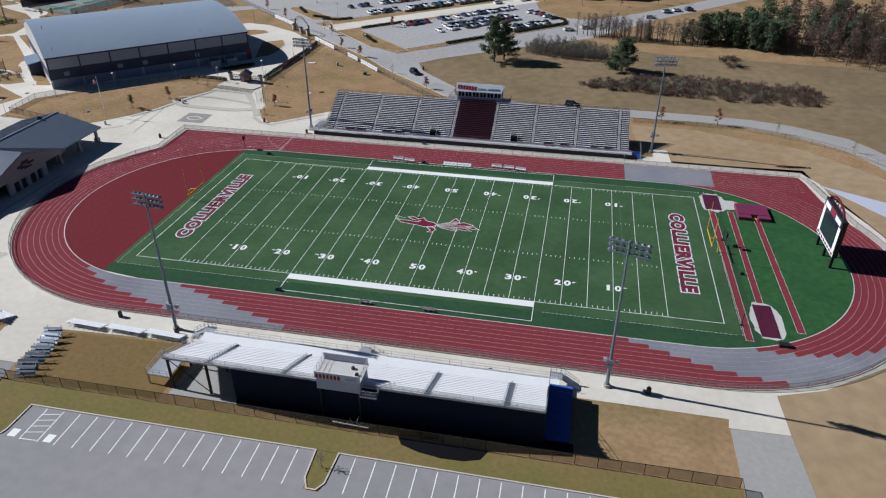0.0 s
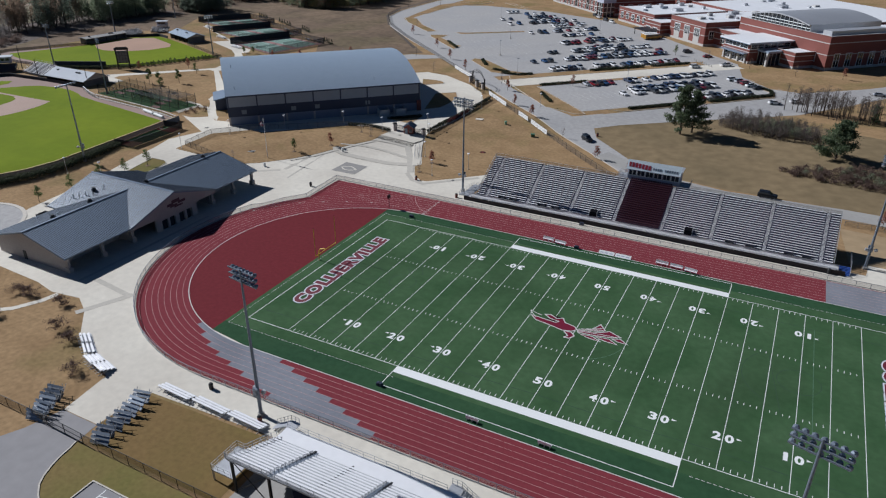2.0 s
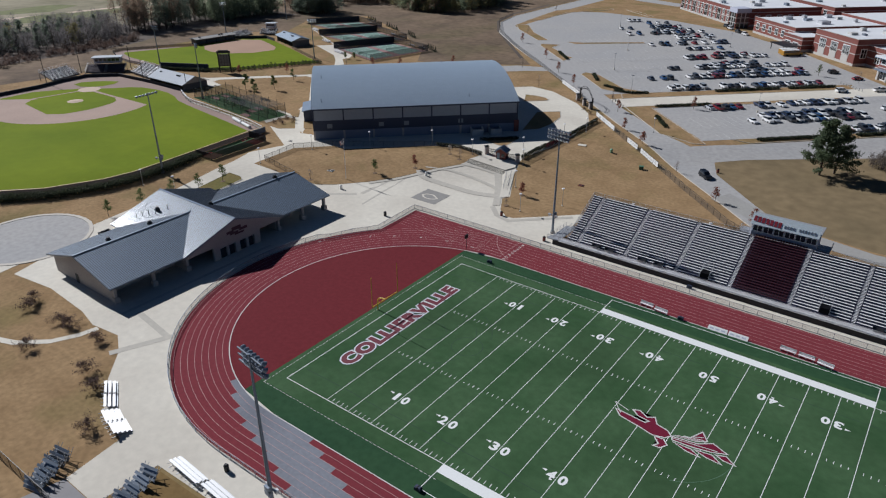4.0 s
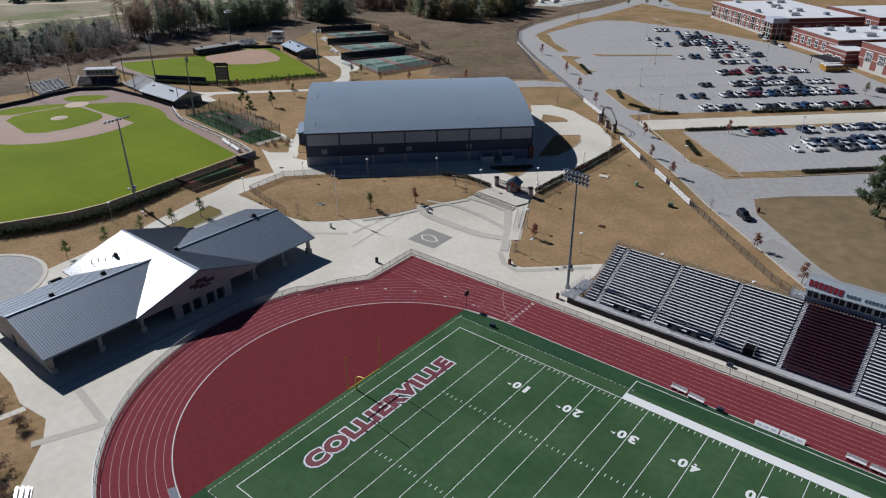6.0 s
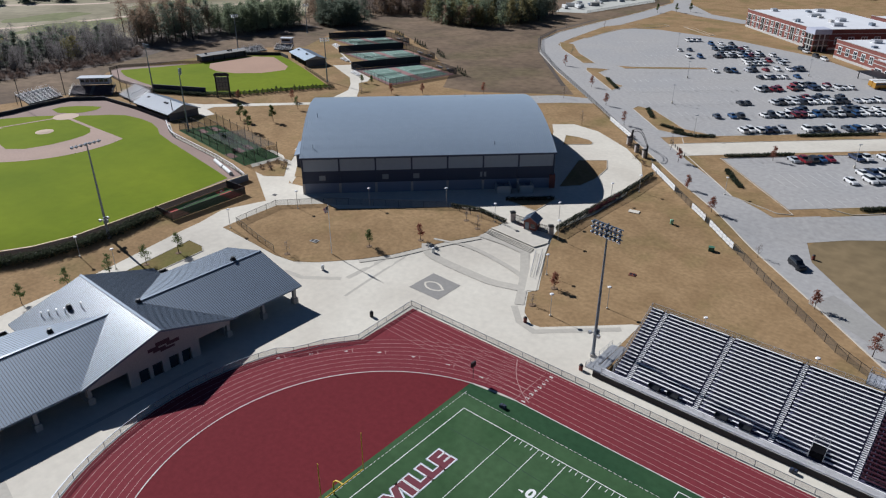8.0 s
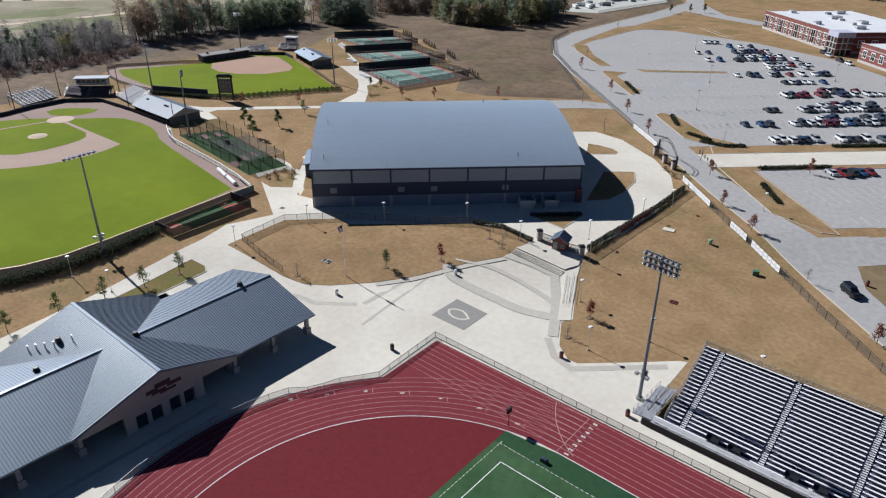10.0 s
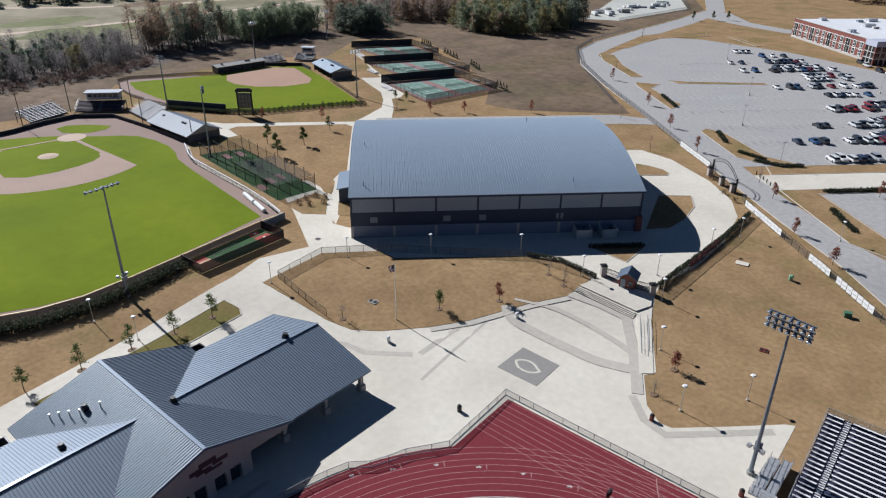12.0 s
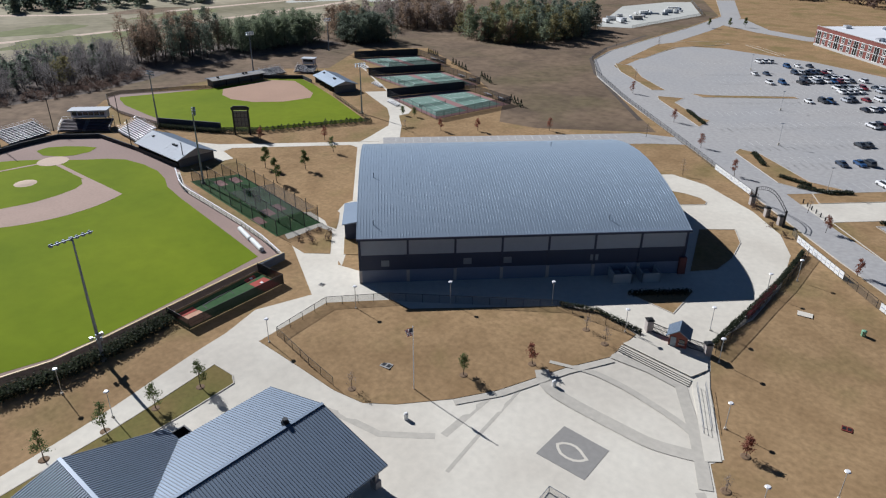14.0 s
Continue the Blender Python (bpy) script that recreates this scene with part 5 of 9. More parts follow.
def light_mast(x, y, rz, h=25.0, arm=5.6, rows=3, per=7, label="tall galvanised floodlight mast with rows of lamps", group="stadium floodlights", lit_boxes=True):
    """Lamps face local -y."""
    e = thing("light_mast", at_ground(x, y, rz), label, "light mast", group)
    part("pole", Solid().tube((0, 0, 0), (0, 0, h), 0.3, 0.13, 12), M_STEEL, e)
    part("base", Solid().tube((0, 0, 0), (0, 0, 0.5), 0.55, 0.5, 12), M_CONC_GREY, e, "concrete base collar")
    for r in range(rows):
        z = h - 0.3 - 0.85 * r
        part("crossarm", Solid().box(-arm / 2, arm / 2, -0.08, 0.08, z - 0.08, z + 0.08), M_STEEL, e)
        for k in range(per):
            lx = -arm / 2 + 0.3 + (arm - 0.6) * k / (per - 1)
            m = pose(lx, -0.45, z - 0.12, 38, 0, (k - per / 2) * 6)
            s = Solid().tube((0, 0.25, 0), (0, -0.12, 0), 0.16, 0.33, 10).tube((0, -0.12, 0), (0, -0.24, 0), 0.33, 0.35, 10)
            ob = part("floodlight", s, M_STEEL, e, "steel blue floodlight with a glass front")
            ob.matrix_local = m
            g = part("lens", Solid().tube((0, -0.245, 0), (0, -0.26, 0), 0.31, 0.31, 10), M_LENS, ob)
    if lit_boxes:
        for z, w in ((4.2, 0.5), (5.0, 0.45)):
            part("ballast_box", Solid().box(-w, w, 0.2, 0.55, z - 0.35, z + 0.3), M_STEEL, e, "grey ballast box")
        for sx in (-1, 1):
            part("horn_speaker", Solid().beam((sx * 0.1, 0, 4.6), (sx * 0.9, -0.2, 4.6), 0.1).box(sx * 0.9 - 0.25, sx * 0.9 + 0.25, -0.6, -0.1, 4.35, 4.85), M_ALU_DULL, e)
    return e


light_mast(35.4, -44.3, 164)
light_mast(-34.8, -44.4, 172, arm=5.0)
light_mast(-46.8, 49.4, -8)
light_mast(46.8, 50.3, 10)

for x, y, rz in ((-56.9, 0, 0), (56.9, 0, 180)):
    g = thing("goal_post", pose(x, y, 0.06, 0, 0, rz), "yellow football goal post with a curved neck", "goal post", "football goal posts")
    neck = Solid()
    pts = [(0, 0, 0), (0, 0, 1.6), (0.15, 0, 2.3), (0.6, 0, 2.8), (1.2, 0, 3.0), (2.0, 0, 3.05)]
    for a, b in zip(pts, pts[1:]):
        neck.tube(a, b, 0.11, n=8)
    part("gooseneck", neck, M_YELLOW, g)
    part("crossbar", Solid().tube((2.0, -3.6, 3.05), (2.0, 3.6, 3.05), 0.09, n=8), M_YELLOW, g)
    for yy in (-3.55, 3.55):
        part("upright", Solid().tube((2.0, yy, 3.05), (2.0, yy, 9.2), 0.06, n=8), M_YELLOW, g)

# scoreboard
sb = thing("scoreboard", (76.9, 2.7, 0.06, 0, 0, 0), "tall black video scoreboard on three posts", "scoreboard")
for y in (4.6, 0.1, -4.5):
    part("post", Solid().box(-0.05, 0.4, y - 0.25, y + 0.25, 0, 9.5), M_BLACK, sb)
part("cabinet", Solid().box(-0.35, 0.55, -5.4, 5.6, 2.6, 10.2), M_BLACK, sb, "black scoreboard cabinet")
part("screen", Solid().box(-0.4, -0.34, -3.9, 4.1, 4.0, 8.6), M_GLASS, sb, "dark video screen")
for y0, y1 in ((-5.2, -4.1), (4.3, 5.4)):
    part("side_panel", Solid().box(-0.4, -0.35, y0, y1, 3.7, 8.6), M_WHITE, sb, "white side advertising panel")
bp = part("bottom_panel", Solid().box(-0.4, -0.35, -5.3, 5.5, 2.7, 3.6), M_WHITE, sb, "white bottom advertising panel")
for k in range(8):
    part("sign_bar", Solid().box(-0.43, -0.39, -5.0 + 1.32 * k, -4.1 + 1.32 * k, 2.9, 3.4), (M_SIGN_RED, M_WALL_DARK)[k % 2], bp)
tp = part("top_panel", Solid().box(-0.4, -0.3, -5.0, 5.2, 8.7, 10.1), M_WALL_DARK, sb)
for y0, y1, z0, z1, m in ((-4.6, -1.6, 8.9, 9.8, M_WHITE), (1.8, 4.8, 8.9, 9.8, M_WHITE), (-1.0, 1.2, 8.8, 10.0, M_SIGN_RED)):
    part("sign_bar", Solid().box(-0.45, -0.4, y0, y1, z0, z1), m, tp)
for k in range(10):
    arch_s = Solid()
    a0, a1 = math.pi * k / 10, math.pi * (k + 1) / 10
    arch_s.beam((0, 4.6 * math.cos(a0) + 0.1, 10.1 + 1.9 * math.sin(a0)), (0, 4.6 * math.cos(a1) + 0.1, 10.1 + 1.9 * math.sin(a1)), 0.35, 0.25)
    if k:
        arch_s.beam((0, 4.6 * math.cos(a0) + 0.1, 10.1), (0, 4.6 * math.cos(a0) + 0.1, 10.1 + 1.9 * math.sin(a0)), 0.12)
    part("arch_piece", arch_s, M_MAROON, sb, "maroon lattice arch piece")


# jumping pits and mats
srng = random.Random(8)
for cx, cy, rx, ry in ((58.8, 22.6, 2.8, 4.6), (62.2, 22.0, 2.4, 2.3), (62.1, -22.3, 2.6, 5.5)):
    blob = []
    for k in range(30):
        a = 2 * math.pi * k / 30
        w = 1 + srng.uniform(-0.09, 0.07)
        blob.append((cx + rx * w * math.copysign(abs(math.cos(a)) ** 0.7, math.cos(a)), cy + ry * w * math.copysign(abs(math.sin(a)) ** 0.7, math.sin(a))))
    solo("sand_pit", draped(blob, 0.085 + 0.004 * (rx < 2.5), 0.02), M_SAND, "spilled white sand round a covered jumping pit", "sand pit", "jumping pits")
M_PURPLE = material("plum_vinyl", (0.17, 0.025, 0.07), 0.5, vary=0.15, fine=1.5)
M_PLUM_TARP = material("dark_plum_tarpaulin", (0.075, 0.01, 0.03), 0.5, vary=0.25, fine=2.0)
for x0, x1, y0, y1 in ((56.9, 60.3, 19.0, 26.4), (60.4, 63.4, -27.0, -17.7)):
    tarp = Solid()
    n = 8
    for i in range(n):
        for j in range(n):
            q = [(x0 + (x1 - x0) * (i + a) / n, y0 + (y1 - y0) * (j + b) / n) for a, b in ((0, 0), (1, 0), (1, 1), (0, 1))]
            tarp.face(*[(x, y, 0.16 + 0.05 * noise.noise(Vector((x * 1.3, y * 1.3, 3)))) for x, y in q])
    tarp.box(x0, x1, y0, y1, 0.06, 0.12)
    solo("pit_cover", tarp, M_PLUM_TARP, "wrinkled maroon tarpaulin over a jumping pit", "cover", "pit covers")
mat_hj = thing("landing_mat", (66.5, 18.3, 0.06), "maroon padded landing mat for pole vault", "landing mat")
part("main_pad", Solid().box(-3.3, 3.2, -1.6, 3.4, 0, 0.8), M_PURPLE, mat_hj)
for x0, x1 in ((-3.3, -0.7), (0.7, 3.2)):
    part("front_wing", Solid().box(x0, x1, -3.2, -1.65, 0, 0.75), M_PURPLE, mat_hj)
part("plant_box", Solid().box(-0.5, 0.5, -2.6, -1.7, 0, 0.1), M_YELLOW, mat_hj)
for x, y, w, d in ((62.6, -29.4, 1.8, 0.9), (60.0, -8, 0.6, 0.4), (60.2, 2.5, 0.9, 0.5)):
    solo("equipment_box", Solid().box(x, x + w, y, y + d, 0.06, 0.6), M_BLACK, "black equipment box on the turf", "box")
for x, y in ((58.6, 5.2), (57.6, -24.4)):
    solo("net_post", Solid().tube((x, y, 0.06), (x, y, 2.6), 0.07, n=6).box(x - 0.3, x + 0.3, y - 0.3, y + 0.3, 0.06, 0.14), M_DARK_STEEL, "dark post beside the runway", "post")

# play clocks and sideline benches
for x, y in ((-58.3, 31.0), (58.5, 2.2)):
    c = thing("play_clock", (x, y, 0.06), "black play clock on a thin post", "play clock", "play clocks")
    part("post", Solid().tube((0, 0, 0), (0, 0, 2.6), 0.06, n=6), M_BLACK, c)
    part("display", Solid().box(-0.15, 0.15, -0.5, 0.5, 2.5, 3.4), M_BLACK, c)


def bench(x, y, rz, length=4.4, back=True):
    b = thing("team_bench", pose(x, y, 0.07, 0, 0, rz), "white aluminium team bench beside the field", "bench", "team benches")
    part("seat", Solid().box(-length / 2, length / 2, -0.2, 0.2, 0.42, 0.48), M_ALU_WHITE, b)
    if back:
        part("backrest", Solid().box(-length / 2, length / 2, 0.22, 0.27, 0.55, 0.95), M_ALU_WHITE, b)
    for k in (-1, 0, 1):
        part("leg", Solid().box(k * length * 0.42 - 0.04, k * length * 0.42 + 0.04, -0.2, 0.25, 0, 0.45), M_ALU_DULL, b)


for x, y, rz, l in ((-6.1, -31.0, 180, 2.0), (5.2, -31.0, 180, 2.0), (-16.6, 31.6, -3, 2.6), (-13.6, 31.0, -6, 2.6), (8.6, 31.8, -2, 2.6), (11.6, 31.6, -3, 2.6), (14.6, 31.1, -8, 2.6)):
    bench(x, y, rz, l)
for x, w in ((-4.8, 3.4), (-1.2, 3.4)):
    s = thing("banner", (x, 30.9, 0.07, -50, 0, 0), "low white advertising banner beside the sideline", "banner", "sideline banners")
    part("panel", Solid().box(0, w, -0.03, 0.03, 0.05, 0.95), M_WHITE, s)
    for k in range(3):
        part("sign_bar", Solid().box(0.3 + k * 1.0, 1.0 + k * 1.0, -0.05, -0.03, 0.35, 0.6), M_PALE_BLUE, s)
for x, y in ((-22.8, -30.2), (-50.4, 28.4), (-9.8, 31.0), (-12.5, 43.4)):
    s = thing("kit_bag", (x, y, 0.07), "dark kit bag lying beside the field", "bag", "kit bags")
    part("body", Solid().box(-0.5, 0.5, -0.3, 0.3, 0, 0.5).box(-0.4, 0.4, -0.24, 0.24, 0.5, 0.62), M_WALL_DARK, s)
    part("strap", Solid().box(-0.06, 0.06, -0.33, 0.33, 0.05, 0.66), M_BLACK, s)

# ---- fences ----


def fence(name, pts, h, label, post=3.0, mat=M_DARK_STEEL, mesh=M_FENCE, rails=(1.0,), z=None, r=0.045, group=""):
    f = thing(name, (0, 0, 0), label, "fence", group)
    g = Solid()
    run = dense(pts, post)
    stick = Solid().tube((0, 0, 0), (0, 0, h), r, n=5).mesh("post", mat)
    for p in run:
        part("post", stick, mat, f).location = (*p, rise(*p) if z is None else z)
    for p, q in zip(run, run[1:]):
        za, zb = (rise(*p), rise(*q)) if z is None else (z, z)
        g.face((*p, za + 0.05), (*q, zb + 0.05), (*q, zb + h), (*p, za + h))
    for k in rails:
        s = Solid()
        top = [(*p, (rise(*p) if z is None else z) + h * k) for p in run]
        d = r * 0.65
        for i, p in enumerate(top):
            t = Vector(run[min(i + 1, len(run) - 1)]) - Vector(run[max(i - 1, 0)])
            t = Vector((-t.y, t.x)).normalized() * d if t.length > 1e-6 else Vector((d, 0))
            s.v += [(p[0] + t.x, p[1] + t.y, p[2] - d), (p[0] + t.x, p[1] + t.y, p[2] + d), (p[0] - t.x, p[1] - t.y, p[2] + d), (p[0] - t.x, p[1] - t.y, p[2] - d)]
            if i:
                b = 4 * i
                s.f += [(b - 4 + n, b + n, b + (n + 1) % 4, b - 4 + (n + 1) % 4) for n in range(4)]
        part("rail", s, mat, f)
    part("mesh", g, mesh, f)
    return f


M_TRACK_FENCE = mesh_material("galvanised_chain_link", (0.34, 0.31, 0.27), 0.34)
ro = RI + 8 * LANE + 0.75
rim_line = [(-81.4, yo + 0.4), (-80.6, 26.6), (-82.0, 24.4), (-84.1, 21.4), (-85.0, 18.9), (-86.1, 16.6)] + [p for p in arc(TX - HALF, TY, ro, 159, 270, 26)] + arc(TX + HALF, TY, ro, -90, 24, 26) + \
           [(84.2, 28.5), (82.2, 38.5), (81.2, yo + 0.4), (45, yo + 0.4), (-81.4, yo + 0.4)]
fence("track_fence", rim_line, 1.15, "low chain link fence round the running track", 2.6, M_STEEL, M_TRACK_FENCE, (1.0, 0.05), 0.03)
fence("boundary_fence", [(-110, -61.0), (-61.2, -60.6)], 1.8, "black chain link fence with brown windscreen", 3.0, M_DARK_STEEL, M_SCREEN, (1.0,), 0.0)
fence("boundary_fence", [(-53.2, -60.8), (-1.0, -60.6), (51.8, -60.2), (51.6, -90)], 1.8, "black chain link fence with brown windscreen", 3.0, M_DARK_STEEL, M_SCREEN, (1.0,), 0.0)
fence("drive_gate", [(-61.2, -60.6), (-57.2, -60.7), (-53.2, -60.8)], 1.9, "closed black drive gate", 4.0, M_BLACK, M_FENCE, (1.0, 0.5, 0.06), 0.0, 0.06)
fence("lawn_fence", [(-119, 37.2), (-125.6, 37.8), (-136.0, 39.4), (-137.4, 51.8), (-129.6, 60.6), (-104.3, 79.2), (-88.2, 80.6)], 1.8, "black chain link fence round the lawn", 3.0)
fence("lawn_fence", [(-76.6, 85), (-75.6, 100), (-74.9, 116), (-75.2, 133.5)], 1.8, "black fence along a clipped hedge", 3.0)
road_fence = [av(45.2, 58), av(43.8, 66), av(43.6, 88), av(43.8, 103), av(42.9, 116), av(42.2, 126), av(42.2, 153), av(43.4, 158)]
fence("road_fence", road_fence, 1.8, "black iron fence beside the drive", 3.0)
fence("road_fence", [(-94, 158), (-104, 167), (-135, 197.5), (-168, 229), (-197, 260), (-217, 290), (-222.5, 315)], 1.8, "black iron fence beside the drive", 3.0)
fence("service_road_fence", [(43, 72.2), (54, 72.4), (64.1, 72.3), (73, 71.4), (80.1, 69.2), (86.6, 66.4), (92.2, 62.9), (98.4, 58.2), (104.3, 51.0), (110.4, 34)], 1.3, "low chain link fence beside the service road", 3.0, M_STEEL, M_TRACK_FENCE)


def banners(p, q, n, label="white banner tied to the fence"):
    p, q = Vector(p), Vector(q)
    d = (q - p) / n
    ang = math.degrees(math.atan2(d.y, d.x))
    for k in range(n):
        c = p + d * (k + 0.5)
        b = thing("banner", at_ground(c.x, c.y, ang), label, "banner", "fence banners")
        w = d.length * 0.46
        part("sheet", Solid().box(-w, w, 0.08, 0.12, 0.25, 1.75), M_WHITE, b)
        part("sign_bar", Solid().box(-w * 0.6, w * 0.6, 0.12, 0.14, 0.9, 1.1), M_PALE_BLUE, b)


banners(av(43.7, 105), av(42.9, 116), 7)
banners(av(42.7, 118), av(42.2, 125), 5)
banners(av(42.25, 136.5), av(42.3, 154), 11)
banners((-96.5, 160.2), (-111, 173.6), 9)

# entrance gates and ticket kiosk
for x, y in ((-88.1, 83.6), (-77.6, 83.9), (-94.3, 154.4), (-89.0, 149.2), (-85.0, 146.2)):
    c = thing("gate_pillar", at_ground(x, y, 45), "stone gate pillar with a dark cap", "pillar", "gate pillars")
    part("shaft", Solid().box(-0.55, 0.55, -0.55, 0.55, 0, 2.2), M_BLOCK, c)
    part("cap", Solid().box(-0.65, 0.65, -0.65, 0.65, 2.2, 2.4).box(-0.4, 0.4, -0.4, 0.4, 2.4, 2.55), M_DARK_STEEL, c)
for p, q in (((-87.5, 83.6), (-84.4, 83.5)), ((-80.9, 83.5), (-78.2, 83.8)), ((-93.8, 153.9), (-89.5, 149.7)), ((-88.5, 148.8), (-85.4, 146.6))):
    g = thing("gate", (0, 0, 0), "black iron gate between stone pillars", "gate", "entrance gates")
    s = Solid()
    zz = rise(*p)
    n = 14
    for k in range(n + 1):
        x, y = p[0] + (q[0] - p[0]) * k / n, p[1] + (q[1] - p[1]) * k / n
        part("bar", Solid().beam((x, y, zz + 0.1), (x, y, zz + 1.9), 0.05), M_BLACK, g)
    part("frame", Solid().beam((*p, zz + 1.9), (*q, zz + 1.9), 0.1).beam((*p, zz + 0.2), (*q, zz + 0.2), 0.1).beam((*p, zz + 1.1), (*q, zz + 1.1), 0.08), M_BLACK, g)
kiosk = thing("ticket_kiosk", at_ground(-82.6, 83.6, 106), "small red brick ticket kiosk with a grey gabled roof", "kiosk")
part("wall", Solid().box(-1.5, 1.5, -1.5, 1.5, 0, 2.4), M_BRICK, kiosk, "red brick walls")
gk = Solid()
for x, k in ((-1.5, -1), (1.5, 1)):
    gk.face(*[(x, -1.5, 2.4), (x, 1.5, 2.4), (x, 0, 3.4)][::k])
part("gable", gk, M_BRICK, kiosk)
for s in (-1, 1):
    part("roof_slope", slab([(-1.9, 0, 3.6), (1.9, 0, 3.6), (1.9, s * 2.0, 2.25), (-1.9, s * 2.0, 2.25)], 0.14), M_ROOF, kiosk, "grey standing seam roof slope")
    part("roof_seam", seam_lines([((-1.8 + 0.4 * k, 0, 3.6), (-1.8 + 0.4 * k, s * 2.0, 2.25)) for k in range(10)], 0.06, 0.06), M_ROOF, kiosk)
part("door", Solid().box(-1.58, -1.5, 0.3, 1.2, 0, 2.05), M_STEEL, kiosk, "grey steel door")
part("window", Solid().box(-1.58, -1.5, -1.1, -0.2, 1.0, 1.8), M_GLASS, kiosk)
part("counter", Solid().box(-1.75, -1.5, -1.2, -0.1, 0.9, 1.0), M_WALL_PALE, kiosk, "pale stone counter")
arch_gate = thing("entrance_arch", (0, 0, 0), "black lattice arch between two posts over the entrance", "arch")
P0, P1 = Vector((-94.2, 156.2, GZ)), Vector((-83.9, 145.2, GZ))
for p in (P0, P1):
    part("post", Solid().box(p.x - 0.2, p.x + 0.2, p.y - 0.2, p.y + 0.2, GZ - 0.1, GZ + 4.2), M_BLACK, arch_gate)
curve = lambda f, lift: P0.lerp(P1, f) + Vector((0, 0, 3.4 + 2.2 * math.sin(math.pi * f) + lift))
for lift in (0.0, 0.8):
    for k in range(16):
        part("arch_chord", Solid().beam(curve(k / 16, lift), curve((k + 1) / 16, lift), 0.11), M_BLACK, arch_gate)
for k in range(17):
    part("arch_bar", Solid().beam(curve(k / 16, 0), curve(k / 16, 0.8), 0.05), M_BLACK, arch_gate)
for k in range(7):
    x, y = -84.7 + 1.45 * k, 164 - 1.65 * k
    b = solo("bollard", Solid().tube((x, y, rise(x, y)), (x, y, rise(x, y) + 1.1), 0.14, n=8), M_BLACK, "black steel bollard at the edge of the drive", "bollard", "drive bollards")

# plaza steps with rails
steps = thing("plaza_steps", (0, 0, 0), "low concrete steps with steel handrails", "steps")
for k in range(4):
    p, q = (-89.4 - 0.05 * k, 75.0 + 0.42 * k), (-76.6 - 0.1 * k, 74.4 + 0.48 * k)
    zp, zq = rise(*p) + 0.12 + 0.05 * k, rise(*q) + 0.12 + 0.05 * k
    part("tread", Solid().beam((*p, zp - 0.12), (*q, zq - 0.12), 0.44, 0.24), M_CONC, steps)
    part("nosing", Solid().beam((p[0], p[1] - 0.2, zp + 0.01), (q[0], q[1] - 0.2, zq + 0.01), 0.1, 0.04), M_DARK_STEEL, steps, "dark metal step nosing")
part("upper_landing", draped([(-89.6, 76.9), (-77.2, 76.6), (-75.8, 80), (-77.5, 84), (-88.0, 81.5)], 0.3, 0.1), M_CONC, steps)
part("side_walk", draped([(-76.6, 75.6), (-68.2, 59.9), (-66.4, 61.4), (-73.8, 76), (-75.5, 80)], 0.12, 0.12), M_CONC, steps, "raised pale concrete side walk")
railing("handrail", [(-75.6, 75.0, 0.25), (-70.6, 65.4, 0.15)], steps, 0.95, 1.4)
railing("handrail", [(-74.6, 76.0, 0.3), (-70.0, 66.8, 0.2)], steps, 0.95, 1.4)

# lamp posts, flagpole, bins
LAMPS = [(-135.5, 37.3), (-132.4, 54.6), (-120.3, 67.4), (-105.9, 80.1), (-91.0, 80.4), (-79.9, 91.0), (-75.3, 83.4), (-138.4, 11.1), (-68.6, 68.5), (-59.3, 55.5), (-52.5, 64.8),
         (-149.0, 8.4), (-73.6, 120), (-76.4, 110), (-16.4, 66.2), (-34.6, 66.2), (-56.0, 133.0)]


def lamp_post(x, y, h=4.7):
    e = thing("lamp_post", at_ground(x, y), "slim white lamp post with a flat round head", "street lamp", "path lamps")
    part("pole", Solid().tube((0, 0, 0), (0, 0, h), 0.07, 0.05, 8), M_ALU_DULL, e)
    part("base", Solid().tube((0, 0, 0), (0, 0, 0.25), 0.22, 0.2, 10), M_CONC, e)
    part("head", Solid().tube((0, 0, h), (0, 0, h + 0.14), 0.42, 0.3, 12), M_ALU_WHITE, e, "white round lamp head")


for x, y in LAMPS:
    lamp_post(x, y)
flag = thing("flagpole", at_ground(-109.0, 45.1), "tall white flagpole with a striped flag", "flagpole")
part("pole", Solid().tube((0, 0, 0), (0, 0, 11.6), 0.09, 0.05, 8).tube((0, 0, 11.6), (0, 0, 11.8), 0.12, 0.02, 8), M_ALU_WHITE, flag)
cloth_r, cloth_w, cloth_b = Solid(), Solid(), Solid()
for i in range(13):
    for j in range(10):
        canton = i >= 6 and j < 4
        tgt = cloth_b if canton else (cloth_r if i % 2 == 0 else cloth_w)
        q = []
        for a, b in ((0, 0), (1, 0), (1, 1), (0, 1)):
            u, v = (j + a) / 10, (i + b) / 13
            q.append((-1.5 * u - 0.08, 0.34 * math.sin(8 * u + 2 * v) * u, 9.95 + 1.4 * v - 0.95 * u * (0.6 + 0.4 * u)))
        tgt.face(*q)
fl = part("flag_stripes", cloth_r, M_SIGN_RED, flag)
part("flag_stripes", cloth_w, M_WHITE, flag)
part("flag_canton", cloth_b, M_WALL_DARK, flag, "dark blue canton")
